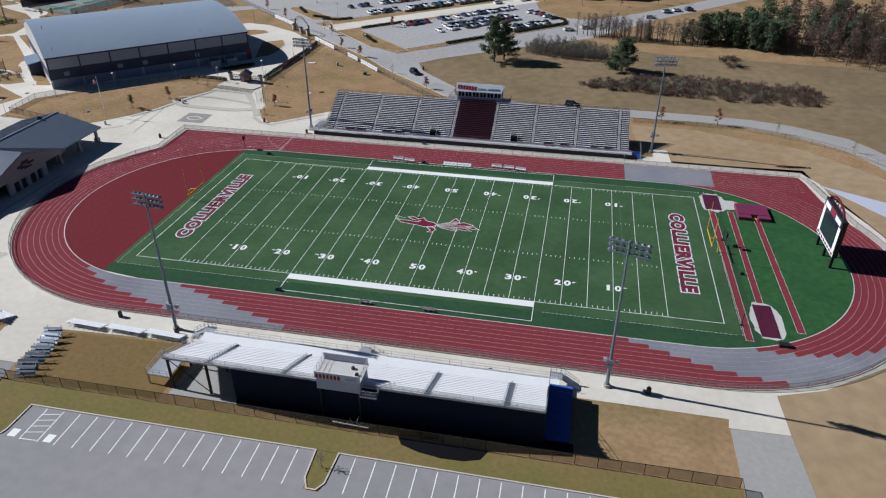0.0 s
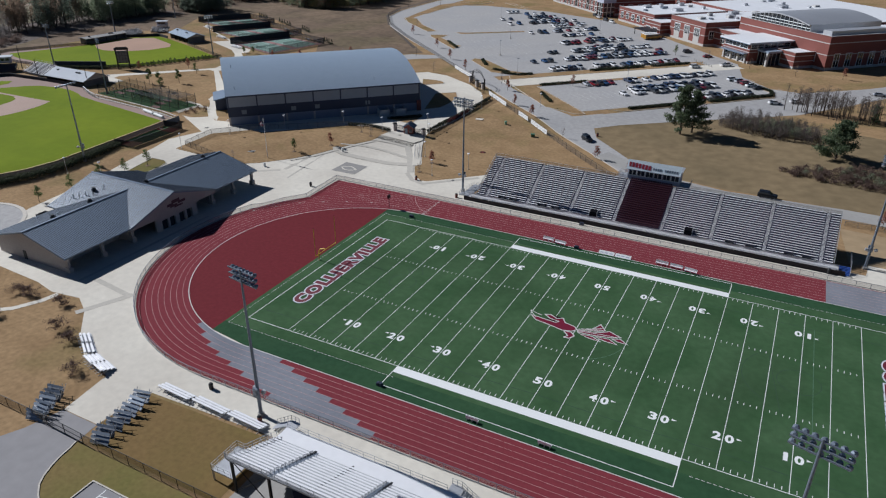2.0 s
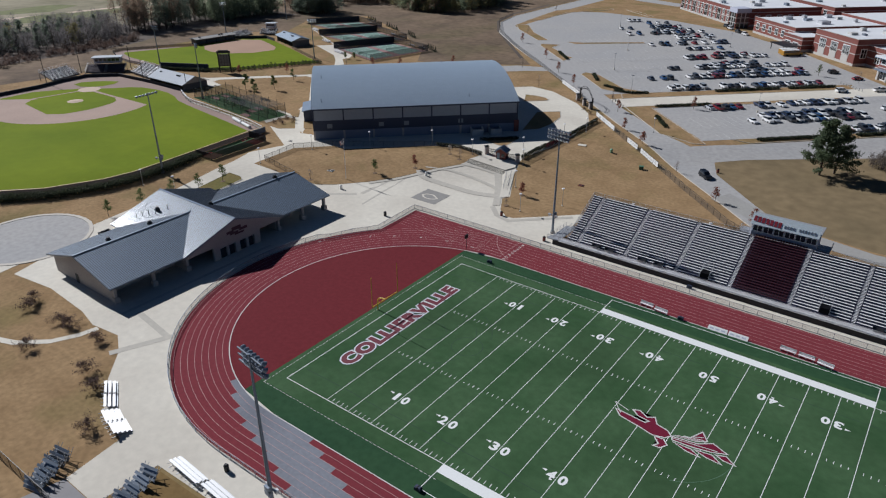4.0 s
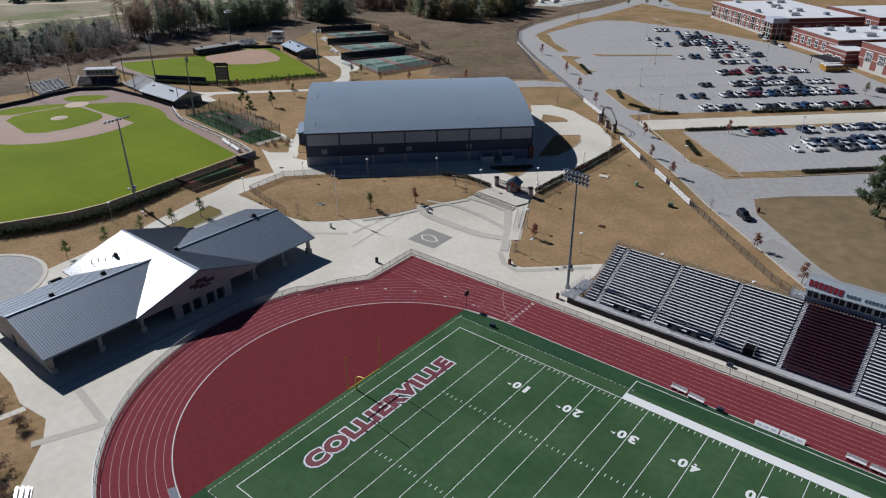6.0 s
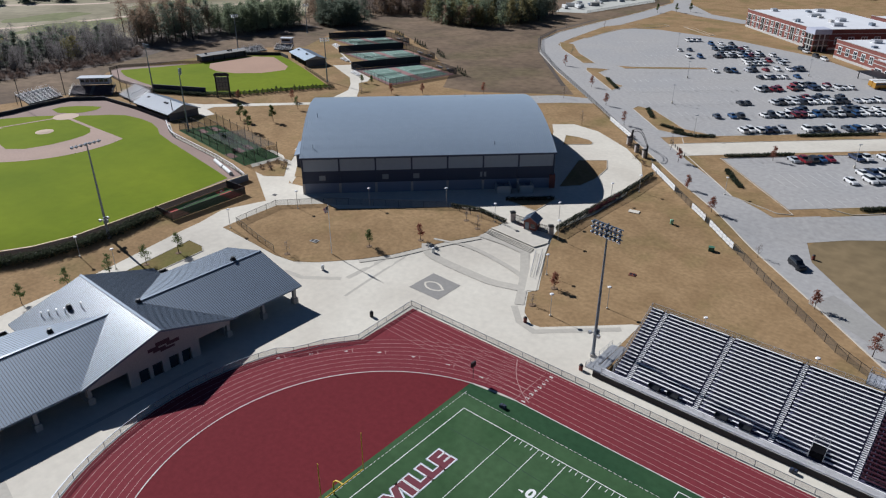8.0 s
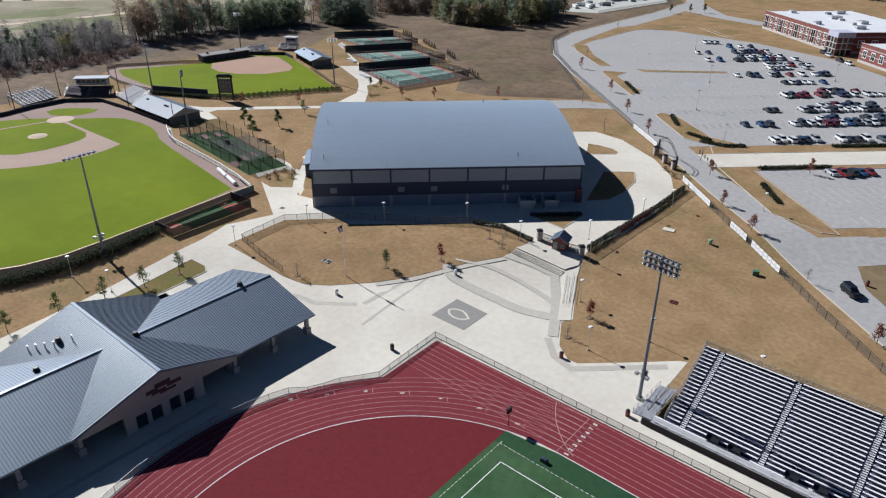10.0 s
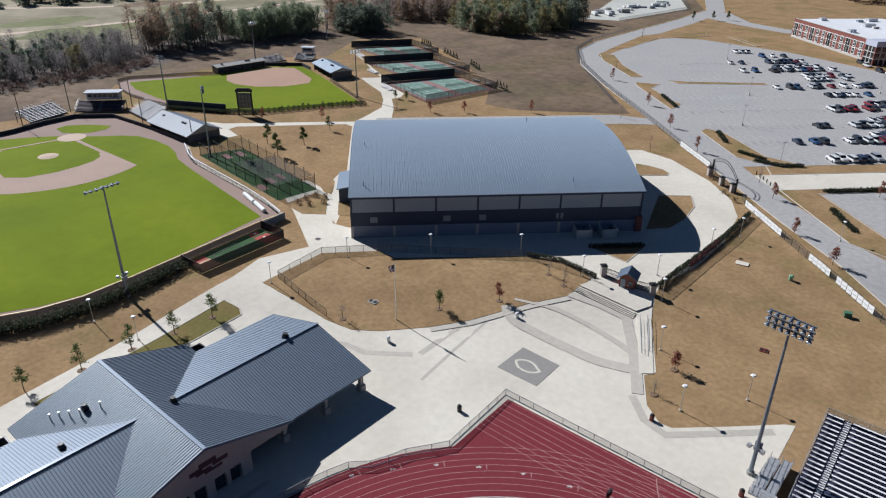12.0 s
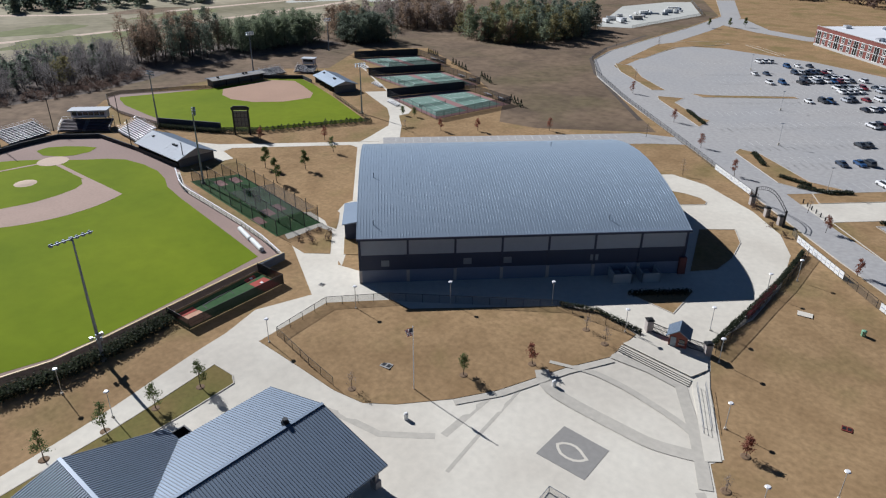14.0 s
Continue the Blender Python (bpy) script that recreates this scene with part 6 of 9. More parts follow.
for x, y, m in ((-84.4, 33.4, M_BLACK), (-61.6, 50.6, M_BRONZE), (-46.3, 44.6, M_BRONZE), (-92.8, 60.3, M_WHITE), (-105.3, 39.4, M_WHITE), (-45.9, -43.2, M_BLACK), (18.0, -45.2, M_BLACK), (41.4, -44.6, M_BLACK),
                (-34.0, -45.6, M_BRONZE), (-82.8, 84.9, M_BRONZE), (-28.5, 112, M_BRONZE), (40.0, 44.3, M_BLACK)):
    b = thing("litter_bin", at_ground(x, y), {M_BLACK: "black round litter bin on the concrete", M_WHITE: "white round litter bin on the plaza"}.get(m, "rust-red round litter bin on the concrete"), "bin", "litter bins")
    part("drum", Solid().tube((0, 0, 0.03), (0, 0, 1.0), 0.34, 0.36, 12), m, b)
    part("lid", Solid().tube((0, 0, 1.0), (0, 0, 1.22), 0.36, 0.2, 12), M_BLACK if m is not M_WHITE else M_WHITE, b)
for x, y, w, d, m, lab in ((-68.6, 107.4, 2.6, 1.7, M_CONC, "pale concrete drain cover in the lawn"), (-55.0, 80.1, 1.4, 1.2, M_BRONZE, "rusty drain cover in the lawn"),
                      (-116.1, 46.2, 1.9, 1.4, M_CONC_GREY, "grey concrete drain cover with rusty gratings"), (-144, 56.3, 1.0, 1.0, M_CONC_GREY, "round manhole cover in the concrete")):
    c = thing("drain_cover", at_ground(x, y, 10, 0.09), lab, "drain cover", "drain covers")
    part("slab", Solid().box(-w / 2, w / 2, -d / 2, d / 2, -0.05, 0.05), m, c)
    for k in (-0.25, 0.25) if w < 2 else ():
        part("grating", Solid().box(k * w - w * 0.18, k * w + w * 0.18, -d * 0.3, d * 0.3, 0.05, 0.065), M_DARK_STEEL, c)
gb = thing("litter_bin", at_ground(-58.9, 107.4), "small pale green bin on the lawn", "bin", "litter bins")
part("body", Solid().tube((0, 0, 0), (0, 0, 1.0), 0.4, 0.45, 10), material("pale_green_plastic", (0.22, 0.42, 0.28), 0.5), gb)
part("lid", Solid().tube((0, 0, 1.0), (0, 0, 1.12), 0.48, 0.3, 10), material("green_bin_lid", (0.16, 0.34, 0.22), 0.5), gb)
tb = thing("utility_box", at_ground(-46.9, 101.6, 20), "green utility cabinet on the lawn", "utility box")
part("cabinet", Solid().box(-0.6, 0.6, -0.5, 0.5, 0, 0.9), material("green_cabinet", (0.04, 0.12, 0.07), 0.6), tb)
part("lid", Solid().box(-0.64, 0.64, -0.54, 0.54, 0.9, 0.97), material("green_cabinet_lid", (0.06, 0.16, 0.1), 0.5), tb)

# portable bleachers


def bleacher(x, y, rz, length, rows, label, group, z=0.0, tilt=0.0, white=True):
    b = thing("portable_bleacher", pose(x, y, z, tilt, 0, rz), label, "bleacher", group)
    m = M_ALU_WHITE if white else M_STEEL
    for i in range(rows):
        part("seat_plank", Solid().box(-length / 2, length / 2, 0.62 * i - 0.19, 0.62 * i + 0.19, 0.42 + 0.2 * i, 0.47 + 0.2 * i), m, b)
        part("foot_plank", Solid().box(-length / 2, length / 2, 0.62 * i - 0.45, 0.62 * i - 0.2, 0.14 + 0.2 * i, 0.18 + 0.2 * i), M_ALU_DULL, b)
    for k in range(4 if white else 2):
        xx = -length / 2 + 0.4 + (length - 0.8) * k / (3 if white else 1)
        part("frame", Solid().beam((xx, -0.3, 0.05), (xx, 0.62 * rows, 0.05), 0.06).beam((xx, 0.62 * (rows - 1), 0.05), (xx, 0.62 * (rows - 1), 0.4 + 0.2 * (rows - 1)), 0.06).beam((xx, -0.2, 0.1), (xx, 0.62 * rows, 0.2 * rows + 0.2), 0.06), M_ALU_DULL, b)


for x, y, rz in ((-49.8, -46.6, 177), (-42.6, -46.6, 177), (-35.5, -46.6, 177)):
    bleacher(x, y + 0.6, rz, 6.6, 3, "low white aluminium bleacher on the grass edge", "low bleachers")
for x, y, rz in ((-74.6, -42.9, 150), (-71.9, -44.5, 150)):
    bleacher(x, y, rz, 3.6, 3, "low white aluminium bleacher beside the plaza", "low bleachers")
for x, y, rz in ((-68.0, -46.4, 164), (-65.2, -47.0, 166)):
    bleacher(x, y + 0.4, rz, 3.4, 4, "low white aluminium bleacher beside the plaza", "low bleachers")
rng = random.Random(5)
for cx, cy, dx, dy in ((-66.3, -55.4, 2.6, -5.2), (-53.2, -50.4, 2.0, -9.2)):
    n = 7
    for k in range(n):
        f = k / (n - 1)
        x, y = cx + dx * f + rng.uniform(-0.2, 0.2), cy + dy * f
        bleacher(x, y, 8 + rng.uniform(-6, 6), 3.0, 3, "stored aluminium bleacher section stacked on edge", "stored bleachers", 0.05, 42 + rng.uniform(-10, 14), False)

# odd things behind the near stand
rack = thing("field_rack", (1.2, -59.8, 0), "bent dark metal equipment rack on the grass", "rack")
for k in range(5):
    a = math.pi * 2 * k / 5
    part("arm", Solid().beam((0, 0, 0.1), (1.2 * math.cos(a), 0.8 * math.sin(a), 1.1 + 0.3 * (k % 2)), 0.06), M_STEEL, rack)
part("pole_bar", Solid().beam((-3.2, -0.2, 0.6), (2.0, -0.4, 0.6), 0.14), M_WHITE, rack, "pale horizontal pole")

# ---- baseball field ----
def outline(name, pts, mat, lift, label, category):
    return sheet(name, pts, mat, lift, label, category, 0.02)


bb_wall = [(-158.4, 58.4), (-158.5, 51.0), (-157.3, 37.5), (-155.6, 19.1), (-155.8, 10.1), (-158, 2.5), (-165, -10), (-172, -17.5), (-186, -30), (-205, -41), (-230, -48), (-262, -50)]
stopw = [(-226, 73.6), (-251, 73.4), (-270.5, 72.2), (-279.5, 63), (-279, 52), (-276.5, 42), (-276, 10)]
bb = outline("baseball_field", bb_wall + stopw[::-1] + [(-214, 68.2), (-168, 61), (-160.5, 58.5)], M_WARNING, 0.03, "brown dirt baseball field border", "field")
bb_grass = [(-163.5, 55.3), (-160.6, 37), (-158.5, 19), (-158.7, 11), (-161, 4), (-168, -8), (-175, -15), (-188, -26.5), (-206, -37.5), (-230, -44), (-258, -46), (-270, -30), (-272, 36.9), (-267, 45.3), (-262, 51),
            (-256, 56), (-252.5, 59.5), (-248.5, 64.2), (-244, 67.2), (-236, 68.6), (-228, 68.4), (-221, 66.6), (-215, 63.9), (-205, 61.9), (-190, 59.6), (-176, 57.4)]
part("outfield", draped(bb_grass, 0.05), M_BALL_GRASS, bb, "bright green mown outfield")
HOME, MOUND = Vector((-258, 52.6)), Vector((-245.2, 40.2))
dirt = [(MOUND.x + 29.5 * math.cos(radians(a)), MOUND.y + 29.5 * math.sin(radians(a))) for a in range(27, -153, -6)] + [(-263, 30.5), (-238, 49.5), (-236.6, 53.2)]
part("infield_dirt", draped(dirt, 0.07), M_DIRT, bb, "tan infield clay")
part("infield_grass", draped([(-255, 50.4), (-237.0, 51.3), (-233.6, 50.0), (-231.4, 47.0), (-230.2, 42.0), (-229.9, 36.0), (-231.6, 29.0), (-236, 25.0), (-256.5, 27), (-260, 31)], 0.085), M_BALL_GRASS, bb, "green infield square")
part("base_path", ribbon(Solid(), [(-255.5, 52.3), (-235.5, 52.5)], 1.3, 0.09), M_DIRT, bb)
part("base_path", ribbon(Solid(), [(-258.6, 49), (-262.4, 26)], 1.0, 0.09), M_DIRT, bb)
part("infield_grass", draped([(-271.2, 53.3), (-272.3, 57.0), (-269, 61.4), (-265, 64.8), (-261.1, 66.9), (-258.6, 63.6), (-258.8, 59), (-261, 55.6), (-265.5, 52.8)], 0.06), M_BALL_GRASS, bb, "green strip behind home plate")
part("home_circle", draped(arc(HOME.x, HOME.y, 4.2, 0, 360, 24)[:-1], 0.097), M_DIRT_PALE, bb, "pale clay home plate circle")
part("mound", Solid().tube((MOUND.x, MOUND.y, rise(*MOUND) + 0.07), (MOUND.x, MOUND.y, rise(*MOUND) + 0.32), 2.9, 1.2, 24), M_DIRT_PALE, bb, "raised pale clay pitching mound")

f = fence("outfield_fence", bb_wall, 1.5, "low outfield fence with dark mesh and a yellow cap", 3.0, M_BLACK, mesh_material("outfield_screen", (0.014, 0.016, 0.018), 0.88), (0.5,))
run = dense(bb_wall, 3.0)
M_CAP = material("yellow_fence_cap", (0.62, 0.45, 0.2), 0.6)
for p, q in zip(run, run[1:]):
    part("cap_rail", Solid().beam((*p, rise(*p) + 1.55), (*q, rise(*q) + 1.55), 0.3, 0.14), M_CAP, f, "tan yellow cap rail")
foul = [(-223, 71), (-214, 66.8), (-208.9, 65.1), (-195.6, 63.8), (-179.2, 62.1), (-168.8, 60.5), (-159.8, 58.3)]
f = fence("foul_fence", foul, 1.4, "black railed fence with a white cap along the foul line", 2.2, M_BLACK, M_FENCE, (1.0, 0.5))
for p, q in zip(foul, foul[1:]):
    part("cap_rail", Solid().beam((*p, rise(*p) + 1.46), (*q, rise(*q) + 1.46), 0.26, 0.1), M_ALU_WHITE, f, "white cap rail")
solo("mowing_strip", ribbon(Solid(), [(x + 0.1, y + 0.65) for x, y in foul], 1.0, 0.05), M_CONC, "pale concrete strip under the foul line fence", "pavement", kind="structure")
w = solo("backstop_wall", ribbon(Solid(), stopw, 0.3, 0.0, 1.3), M_BLACK_SCREEN, "dark padded backstop wall", "wall")
for x, y, h in ((-256.4, 75.4, 8), (-278.6, 83.2, 10), (-288.5, 65.6, 11), (-281, 47, 11), (-226, 75.5, 7)):
    solo("net_pole", Solid().tube((x, y, 1.3), (x, y, 1.3 + h), 0.16, 0.12, 8), M_BLACK, "tall black backstop net pole", "pole", "backstop poles")

# dugout building of the baseball field
M_GREY_BLOCK = material("grey_block_masonry", (0.13, 0.125, 0.125), 0.9, vary=0.14, fine=4.0)
def dugout(x, y, rz, length, depth, h, roof_mat, label, up=1.6):
    d = thing("dugout", at_ground(x, y, rz), label, "building", "dugouts")
    part("rear_wall", Solid().box(0, length, depth - 0.3, depth, 0, h).box(0, 0.3, 0, depth, 0, h).box(length - 0.3, length, 0, depth, 0, h).box(0, length, depth * 0.45, depth * 0.48, 0, h), M_GREY_BLOCK, d, "grey block walls")
    for k in range(5):
        xx = 0.2 + (length - 0.4) * k / 4
        part("post", Solid().box(xx - 0.12, xx + 0.12, 0.0, 0.24, 0, h), M_DARK_STEEL, d)
    part("front_slope", slab([(-0.6, -0.8, h), (length + 0.6, -0.8, h), (length + 0.6, depth * 0.5, h + up), (-0.6, depth * 0.5, h + up)], 0.22), roof_mat, d, "metal front roof slope")
    part("rear_slope", slab([(-0.6, depth * 0.5, h + up), (length + 0.6, depth * 0.5, h + up), (length + 0.6, depth + 0.8, h), (-0.6, depth + 0.8, h)], 0.22), M_ROOF, d, "dark metal rear roof slope")
    gb = Solid()
    for xx, k in ((0.0, -1), (length, 1)):
        gb.face(*[(xx, 0, h), (xx, depth, h), (xx, depth * 0.5, h + up - 0.1)][::k])
    part("gable", gb, M_BLOCK, d)
    for k in (0.12, 0.62, 0.68):
        part("roof_vent", Solid().box(length * k, length * k + 0.8, depth * 0.3, depth * 0.3 + 0.7, h + up * 0.55, h + up * 0.55 + 0.7), M_DARK_STEEL, d)
    for k in range(1, 12):
        xx = -0.6 + (length + 1.2) * k / 12
        part("roof_seam", Solid().beam((xx, -0.8, h + 0.02), (xx, depth * 0.5, h + up + 0.03), 0.05, 0.03), roof_mat, d)
    return d


M_PALE_ROOF = material("pale_metal_roof", (0.5, 0.53, 0.57), 0.75, 0.0, vary=0.06, spec=0.1)
dugout(-249.2, 74.2, -1, 23.6, 11.0, 2.4, M_PALE_ROOF, "long dugout building with a pale metal roof", 2.5)


M_STAND_DECK = material("dark_stand_deck", (0.06, 0.056, 0.075), 0.7, vary=0.1)


def small_stand(x, y, rz, length, rows, label, mat=M_ALU_WHITE):
    b = thing("grandstand", at_ground(x, y, rz), label, "grandstand", "ballfield stands")
    for i in range(rows):
        part("deck_step", Solid().box(-length / 2, length / 2, 0.7 * i, 0.7 * i + 0.7, 0.7 + 0.28 * i, 0.76 + 0.28 * i).box(-length / 2, length / 2, 0.7 * i - 0.02, 0.7 * i + 0.02, 0.48 + 0.28 * i, 0.76 + 0.28 * i), M_STAND_DECK, b, "dark stepped deck")
    for i in range(rows):
        part("bench", Solid().box(-length / 2, length / 2, 0.7 * i + 0.25, 0.7 * i + 0.55, 1.1 + 0.28 * i, 1.16 + 0.28 * i), mat, b)
    for i in range(rows):
        part("aisle_step", Solid().box(-0.55, 0.55, 0.7 * i, 0.7 * i + 0.5, 0.8 + 0.28 * i, 0.98 + 0.28 * i), M_STEEL, b)
    part("back_skirt", Solid().box(-length / 2, length / 2, 0.7 * rows, 0.7 * rows + 0.05, 0.4 + 0.28 * rows, 0.9 + 0.28 * rows), M_STAND_DECK, b)
    railing("rail", [(-length / 2, 0, 0.8), (-length / 2, 0.7 * rows, 0.7 + 0.28 * rows), (length / 2, 0.7 * rows, 0.7 + 0.28 * rows), (length / 2, 0, 0.8)], b, 1.1, 1.8)
    fr = Solid()
    for k in range(4):
        xx = -length / 2 + length * k / 3
        fr.beam((xx, 0.7 * rows, 0), (xx, 0.7 * rows, 0.7 + 0.28 * rows), 0.15).beam((xx, 0.1, 0), (xx, 0.1, 0.7), 0.15)
    part("frame", fr, M_DARK_STEEL, b)
    return b


small_stand(-263.5, 77.6, -6, 15, 10, "small aluminium stand behind home plate")
small_stand(-279, 71.2, 47, 16, 8, "dark-seated stand below the scorer box", material("dull_purple_seat", (0.11, 0.075, 0.1), 0.6, vary=0.1))
small_stand(-283, 56.5, 105, 14, 10, "small aluminium stand behind home plate")
sbx = thing("press_box", at_ground(-283.6, 75.6, 47), "small pale scorer box with a flat roof", "press box", "scorer boxes")
part("wall", Solid().box(-5.5, 5.5, 0, 3.5, 3.2, 5.6), M_PALE_BLUE, sbx)
part("roof", Solid().box(-6.2, 6.2, -0.9, 4, 5.6, 5.9), M_PALE_ROOF, sbx)
for k in range(6):
    part("window", Solid().box(-5.1 + 1.75 * k, -3.7 + 1.75 * k, -0.06, 0.02, 4.1, 5.2), M_GLASS, sbx)
part("stilts", Solid().box(-5.3, -5, 0.2, 0.5, 0, 3.2).box(5, 5.3, 0.2, 0.5, 0, 3.2).box(-5.3, -5, 3, 3.3, 0, 3.2).box(5, 5.3, 3, 3.3, 0, 3.2), M_DARK_STEEL, sbx)

# bullpen
bp_pts = [(-155.8, 30.4), (-149.4, 30.8), (-150.3, 51.4), (-157.9, 50.9)]
M_RED_CLAY = material("red_rubber_mat", (0.34, 0.05, 0.035), 0.9, vary=0.15, fine=2.0)
M_ORANGE_CLAY = material("pale_orange_clay", (0.5, 0.28, 0.19), 0.95, vary=0.2, fine=1.5, coarse=0.5)
bul = outline("bullpen_floor", bp_pts, M_TURF, 0.05, "green turf bullpen floor with red mats and clay", "bullpen")
part("clay_end", draped([(-153.7, 31.1), (-149.7, 31.2), (-150.0, 35.6), (-153.8, 35.1)], 0.06), M_ORANGE_CLAY, bul, "pale orange clay patch")
part("red_mat", draped([(-155.4, 31.0), (-153.8, 31.0), (-153.9, 34.9), (-155.6, 35.0)], 0.06), M_RED_CLAY, bul, "red mat")
part("red_mat", draped([(-154.9, 47.0), (-150.4, 47.2), (-150.5, 51.1), (-155.1, 50.6)], 0.06), M_RED_CLAY, bul, "red mat")
part("red_mat", draped([(-157.0, 47.2), (-155.6, 47.0), (-155.9, 49.4), (-157.4, 49.8)], 0.06), M_RED_CLAY, bul, "red mat")
for x, y in ((-153.6, 49.0), (-156.5, 48.6)):
    part("plate", Solid().box(x - 0.3, x + 0.3, y - 0.3, y + 0.3, rise(x, y) + 0.06, rise(x, y) + 0.1), M_WHITE, bul)
fence("bullpen_fence", [(-155.9, 30.2), (-149.2, 30.5), (-150.1, 51.7), (-157.8, 51.2)], 2.1, "black screened bullpen fence", 3.0, M_BLACK, mesh_material("bullpen_screen", (0.012, 0.014, 0.018), 0.93), (1.0, 0.5))
solo("corner_wall", ribbon(Solid(), [(-157.5, 51.6), (-158.1, 58.2)], 0.2, 0.0, 1.75), material("slate_blue_wall_pad", (0.1, 0.12, 0.16), 0.7, vary=0.12), "slate blue padded wall at the bullpen corner", "wall")
for p, q in (((-154.6, 36.5), (-156.0, 46.5)), ((-154.6, 36.5), (-153.0, 36.4)), ((-155.6, 43.0), (-153.9, 42.8))):
    part("lane_rope", Solid().beam((*p, rise(*p) + 0.1), (*q, rise(*q) + 0.1), 0.16, 0.05), M_BLACK, bul)
for pts in ([(-164.9, 57.3), (-170.6, 58.9)], [(-171.4, 58.9), (-177.6, 60.6)]):
    b = thing("tarpaulin_roll", at_ground(*pts[0], -15), "rolled white tarpaulin beside the fence", "tarpaulin roll", "tarpaulin rolls")
    part("roll", Solid().tube((0, 0, 0.5), (-math.dist(*pts), 0, 0.5), 0.55, n=12), M_WHITE, b)
    part("core", Solid().tube((0.2, 0, 0.5), (-math.dist(*pts) - 0.2, 0, 0.5), 0.12, n=8), M_STEEL, b)

# batting cages
cage = outline("batting_cage_floor", [(-214, 70), (-168.5, 64), (-167, 75.5), (-209, 82)], M_TURF, 0.05, "green turf batting cage floor", "batting cage")
for k in range(5):
    x, y = ((-209, 75), (-208, 79), (-181, 67), (-183.5, 71.5), (-184, 75))[k]
    part("clay_patch", draped([(x, y - 1.1), (x + 4.4, y - 1.7), (x + 4.6, y + 0.4), (x + 0.2, y + 1.0)], 0.06), M_COURT_RED, cage, "faded red batting mat")
cg = thing("batting_cage", (0, 0, GZ), "black netted batting cages on steel poles", "batting cage")
nets = Solid()
A, B, C, D = Vector((-213.6, 70.4)), Vector((-168.9, 64.4)), Vector((-167.4, 75.2)), Vector((-208.8, 81.6))
for k in range(9):
    f = k / 8
    for s in (0, 0.33, 0.66, 1):
        p = A.lerp(B, f).lerp(D.lerp(C, f), s)
        part("pole", Solid().tube((p.x, p.y, 0), (p.x, p.y, 3.8 if s < 1 else 4.6), 0.09, n=5), M_BLACK, cg)
for s in (0, 0.33, 0.66, 1):
    p, q = A.lerp(D, s), B.lerp(C, s)
    nets.face((p.x, p.y, 0.1), (q.x, q.y, 0.1), (q.x, q.y, 3.7), (p.x, p.y, 3.7))
    part("top_cable", Solid().beam((p.x, p.y, 3.75), (q.x, q.y, 3.75), 0.06), M_BLACK, cg)
for s in (0, 0.5, 1):
    p, q = A.lerp(B, s), D.lerp(C, s)
    nets.face((p.x, p.y, 0.1), (q.x, q.y, 0.1), (q.x, q.y, 3.7), (p.x, p.y, 3.7))
top = [A.lerp(D, v).lerp(B.lerp(C, v), u) for v in (0.02, 0.98) for u in (0.5, 0.98)]
nets.face(*[(p.x, p.y, 3.7) for p in (top[0], top[1], top[3], top[2])])
part("netting", nets, mesh_material("thin_black_netting", (0.012, 0.013, 0.013), 0.3), cg, "sagging black netting")
for k in range(4):
    x, y = -196 + 2.7 * k, 75.2 - 1.1 * (k % 2) - 0.4 * k
    e = thing("batting_screen", at_ground(x, y, 20), "dark netted pitching screen inside the cage", "screen", "pitching screens")
    part("frame", Solid().beam((-1, 0, 0), (-1, 0, 2.2), 0.07).beam((1, 0, 0), (1, 0, 2.2), 0.07).beam((-1, 0, 2.2), (1, 0, 2.2), 0.07), M_BLACK, e)
    part("net", Solid().face((-1, 0, 0.1), (1, 0, 0.1), (1, 0, 2.2), (-1, 0, 2.2)), M_NET, e)

for x, y, rz, h, arm in ((-151.9, 16.4, 275, 22.5, 6.5), (-210, 71.5, 150, 20.5, 4.0), (-266, 90, 180, 19, 4.0), (-317, 164, 90, 17, 4), (-229, 147.5, 70, 18, 4), (-328, 218, 90, 16, 4)):
    light_mast(x, y, rz, h, arm, 1 if arm > 5 else 2, 7 if arm > 5 else 4, "tall galvanised ballfield light mast", "ballfield floodlights", lit_boxes=arm > 5)

# ---- softball field ----
sf_pts = [(-315.0, 101.4), (-312.3, 99.7), (-302.3, 96.8), (-285.1, 95.7), (-274.6, 95.6), (-266, 94.6), (-248, 103), (-238, 112), (-228, 130), (-221, 142), (-256, 157), (-277, 165), (-288, 168), (-297, 160), (-301, 134), (-303.6, 125.6)]
sheet("warning_track", [(-304, 127), (-306.4, 126.4), (-320.0, 103.6), (-318.4, 98.2), (-304.7, 92.5), (-292.3, 90.4), (-268, 92.2), (-248, 102.6), (-237.8, 111.8), (-250, 104), (-285, 98), (-303, 99), (-313, 102)], M_WARNING, 0.034, "brown dirt strip inside the softball fence", "field")
sf = outline("softball_field", sf_pts, M_BALL_GRASS, 0.04, "bright green softball outfield", "field")
part("infield_dirt", draped([(-297, 135), (-289, 129.5), (-281, 128), (-271, 131), (-263, 139), (-260, 149.5), (-265, 155), (-276, 159.5), (-287, 163.5), (-296, 158)], 0.06), material("orange_tan_clay", (0.36, 0.225, 0.155), 0.95, vary=0.12, fine=1.5, coarse=0.08), sf, "orange-tan softball infield")
fence("softball_fence", [(-301, 133), (-306.8, 126.8), (-320.6, 103.5), (-319.0, 97.8), (-304.9, 92.0), (-292.4, 89.9), (-280, 90.4), (-267.8, 91.8), (-247.4, 102.4), (-237.2, 111.6), (-227.2, 129.6), (-220.2, 142)], 1.25, "dark padded softball fence", 3.0, M_BLACK, mesh_material("softball_screen", (0.02, 0.022, 0.026), 0.7), (1.0,))
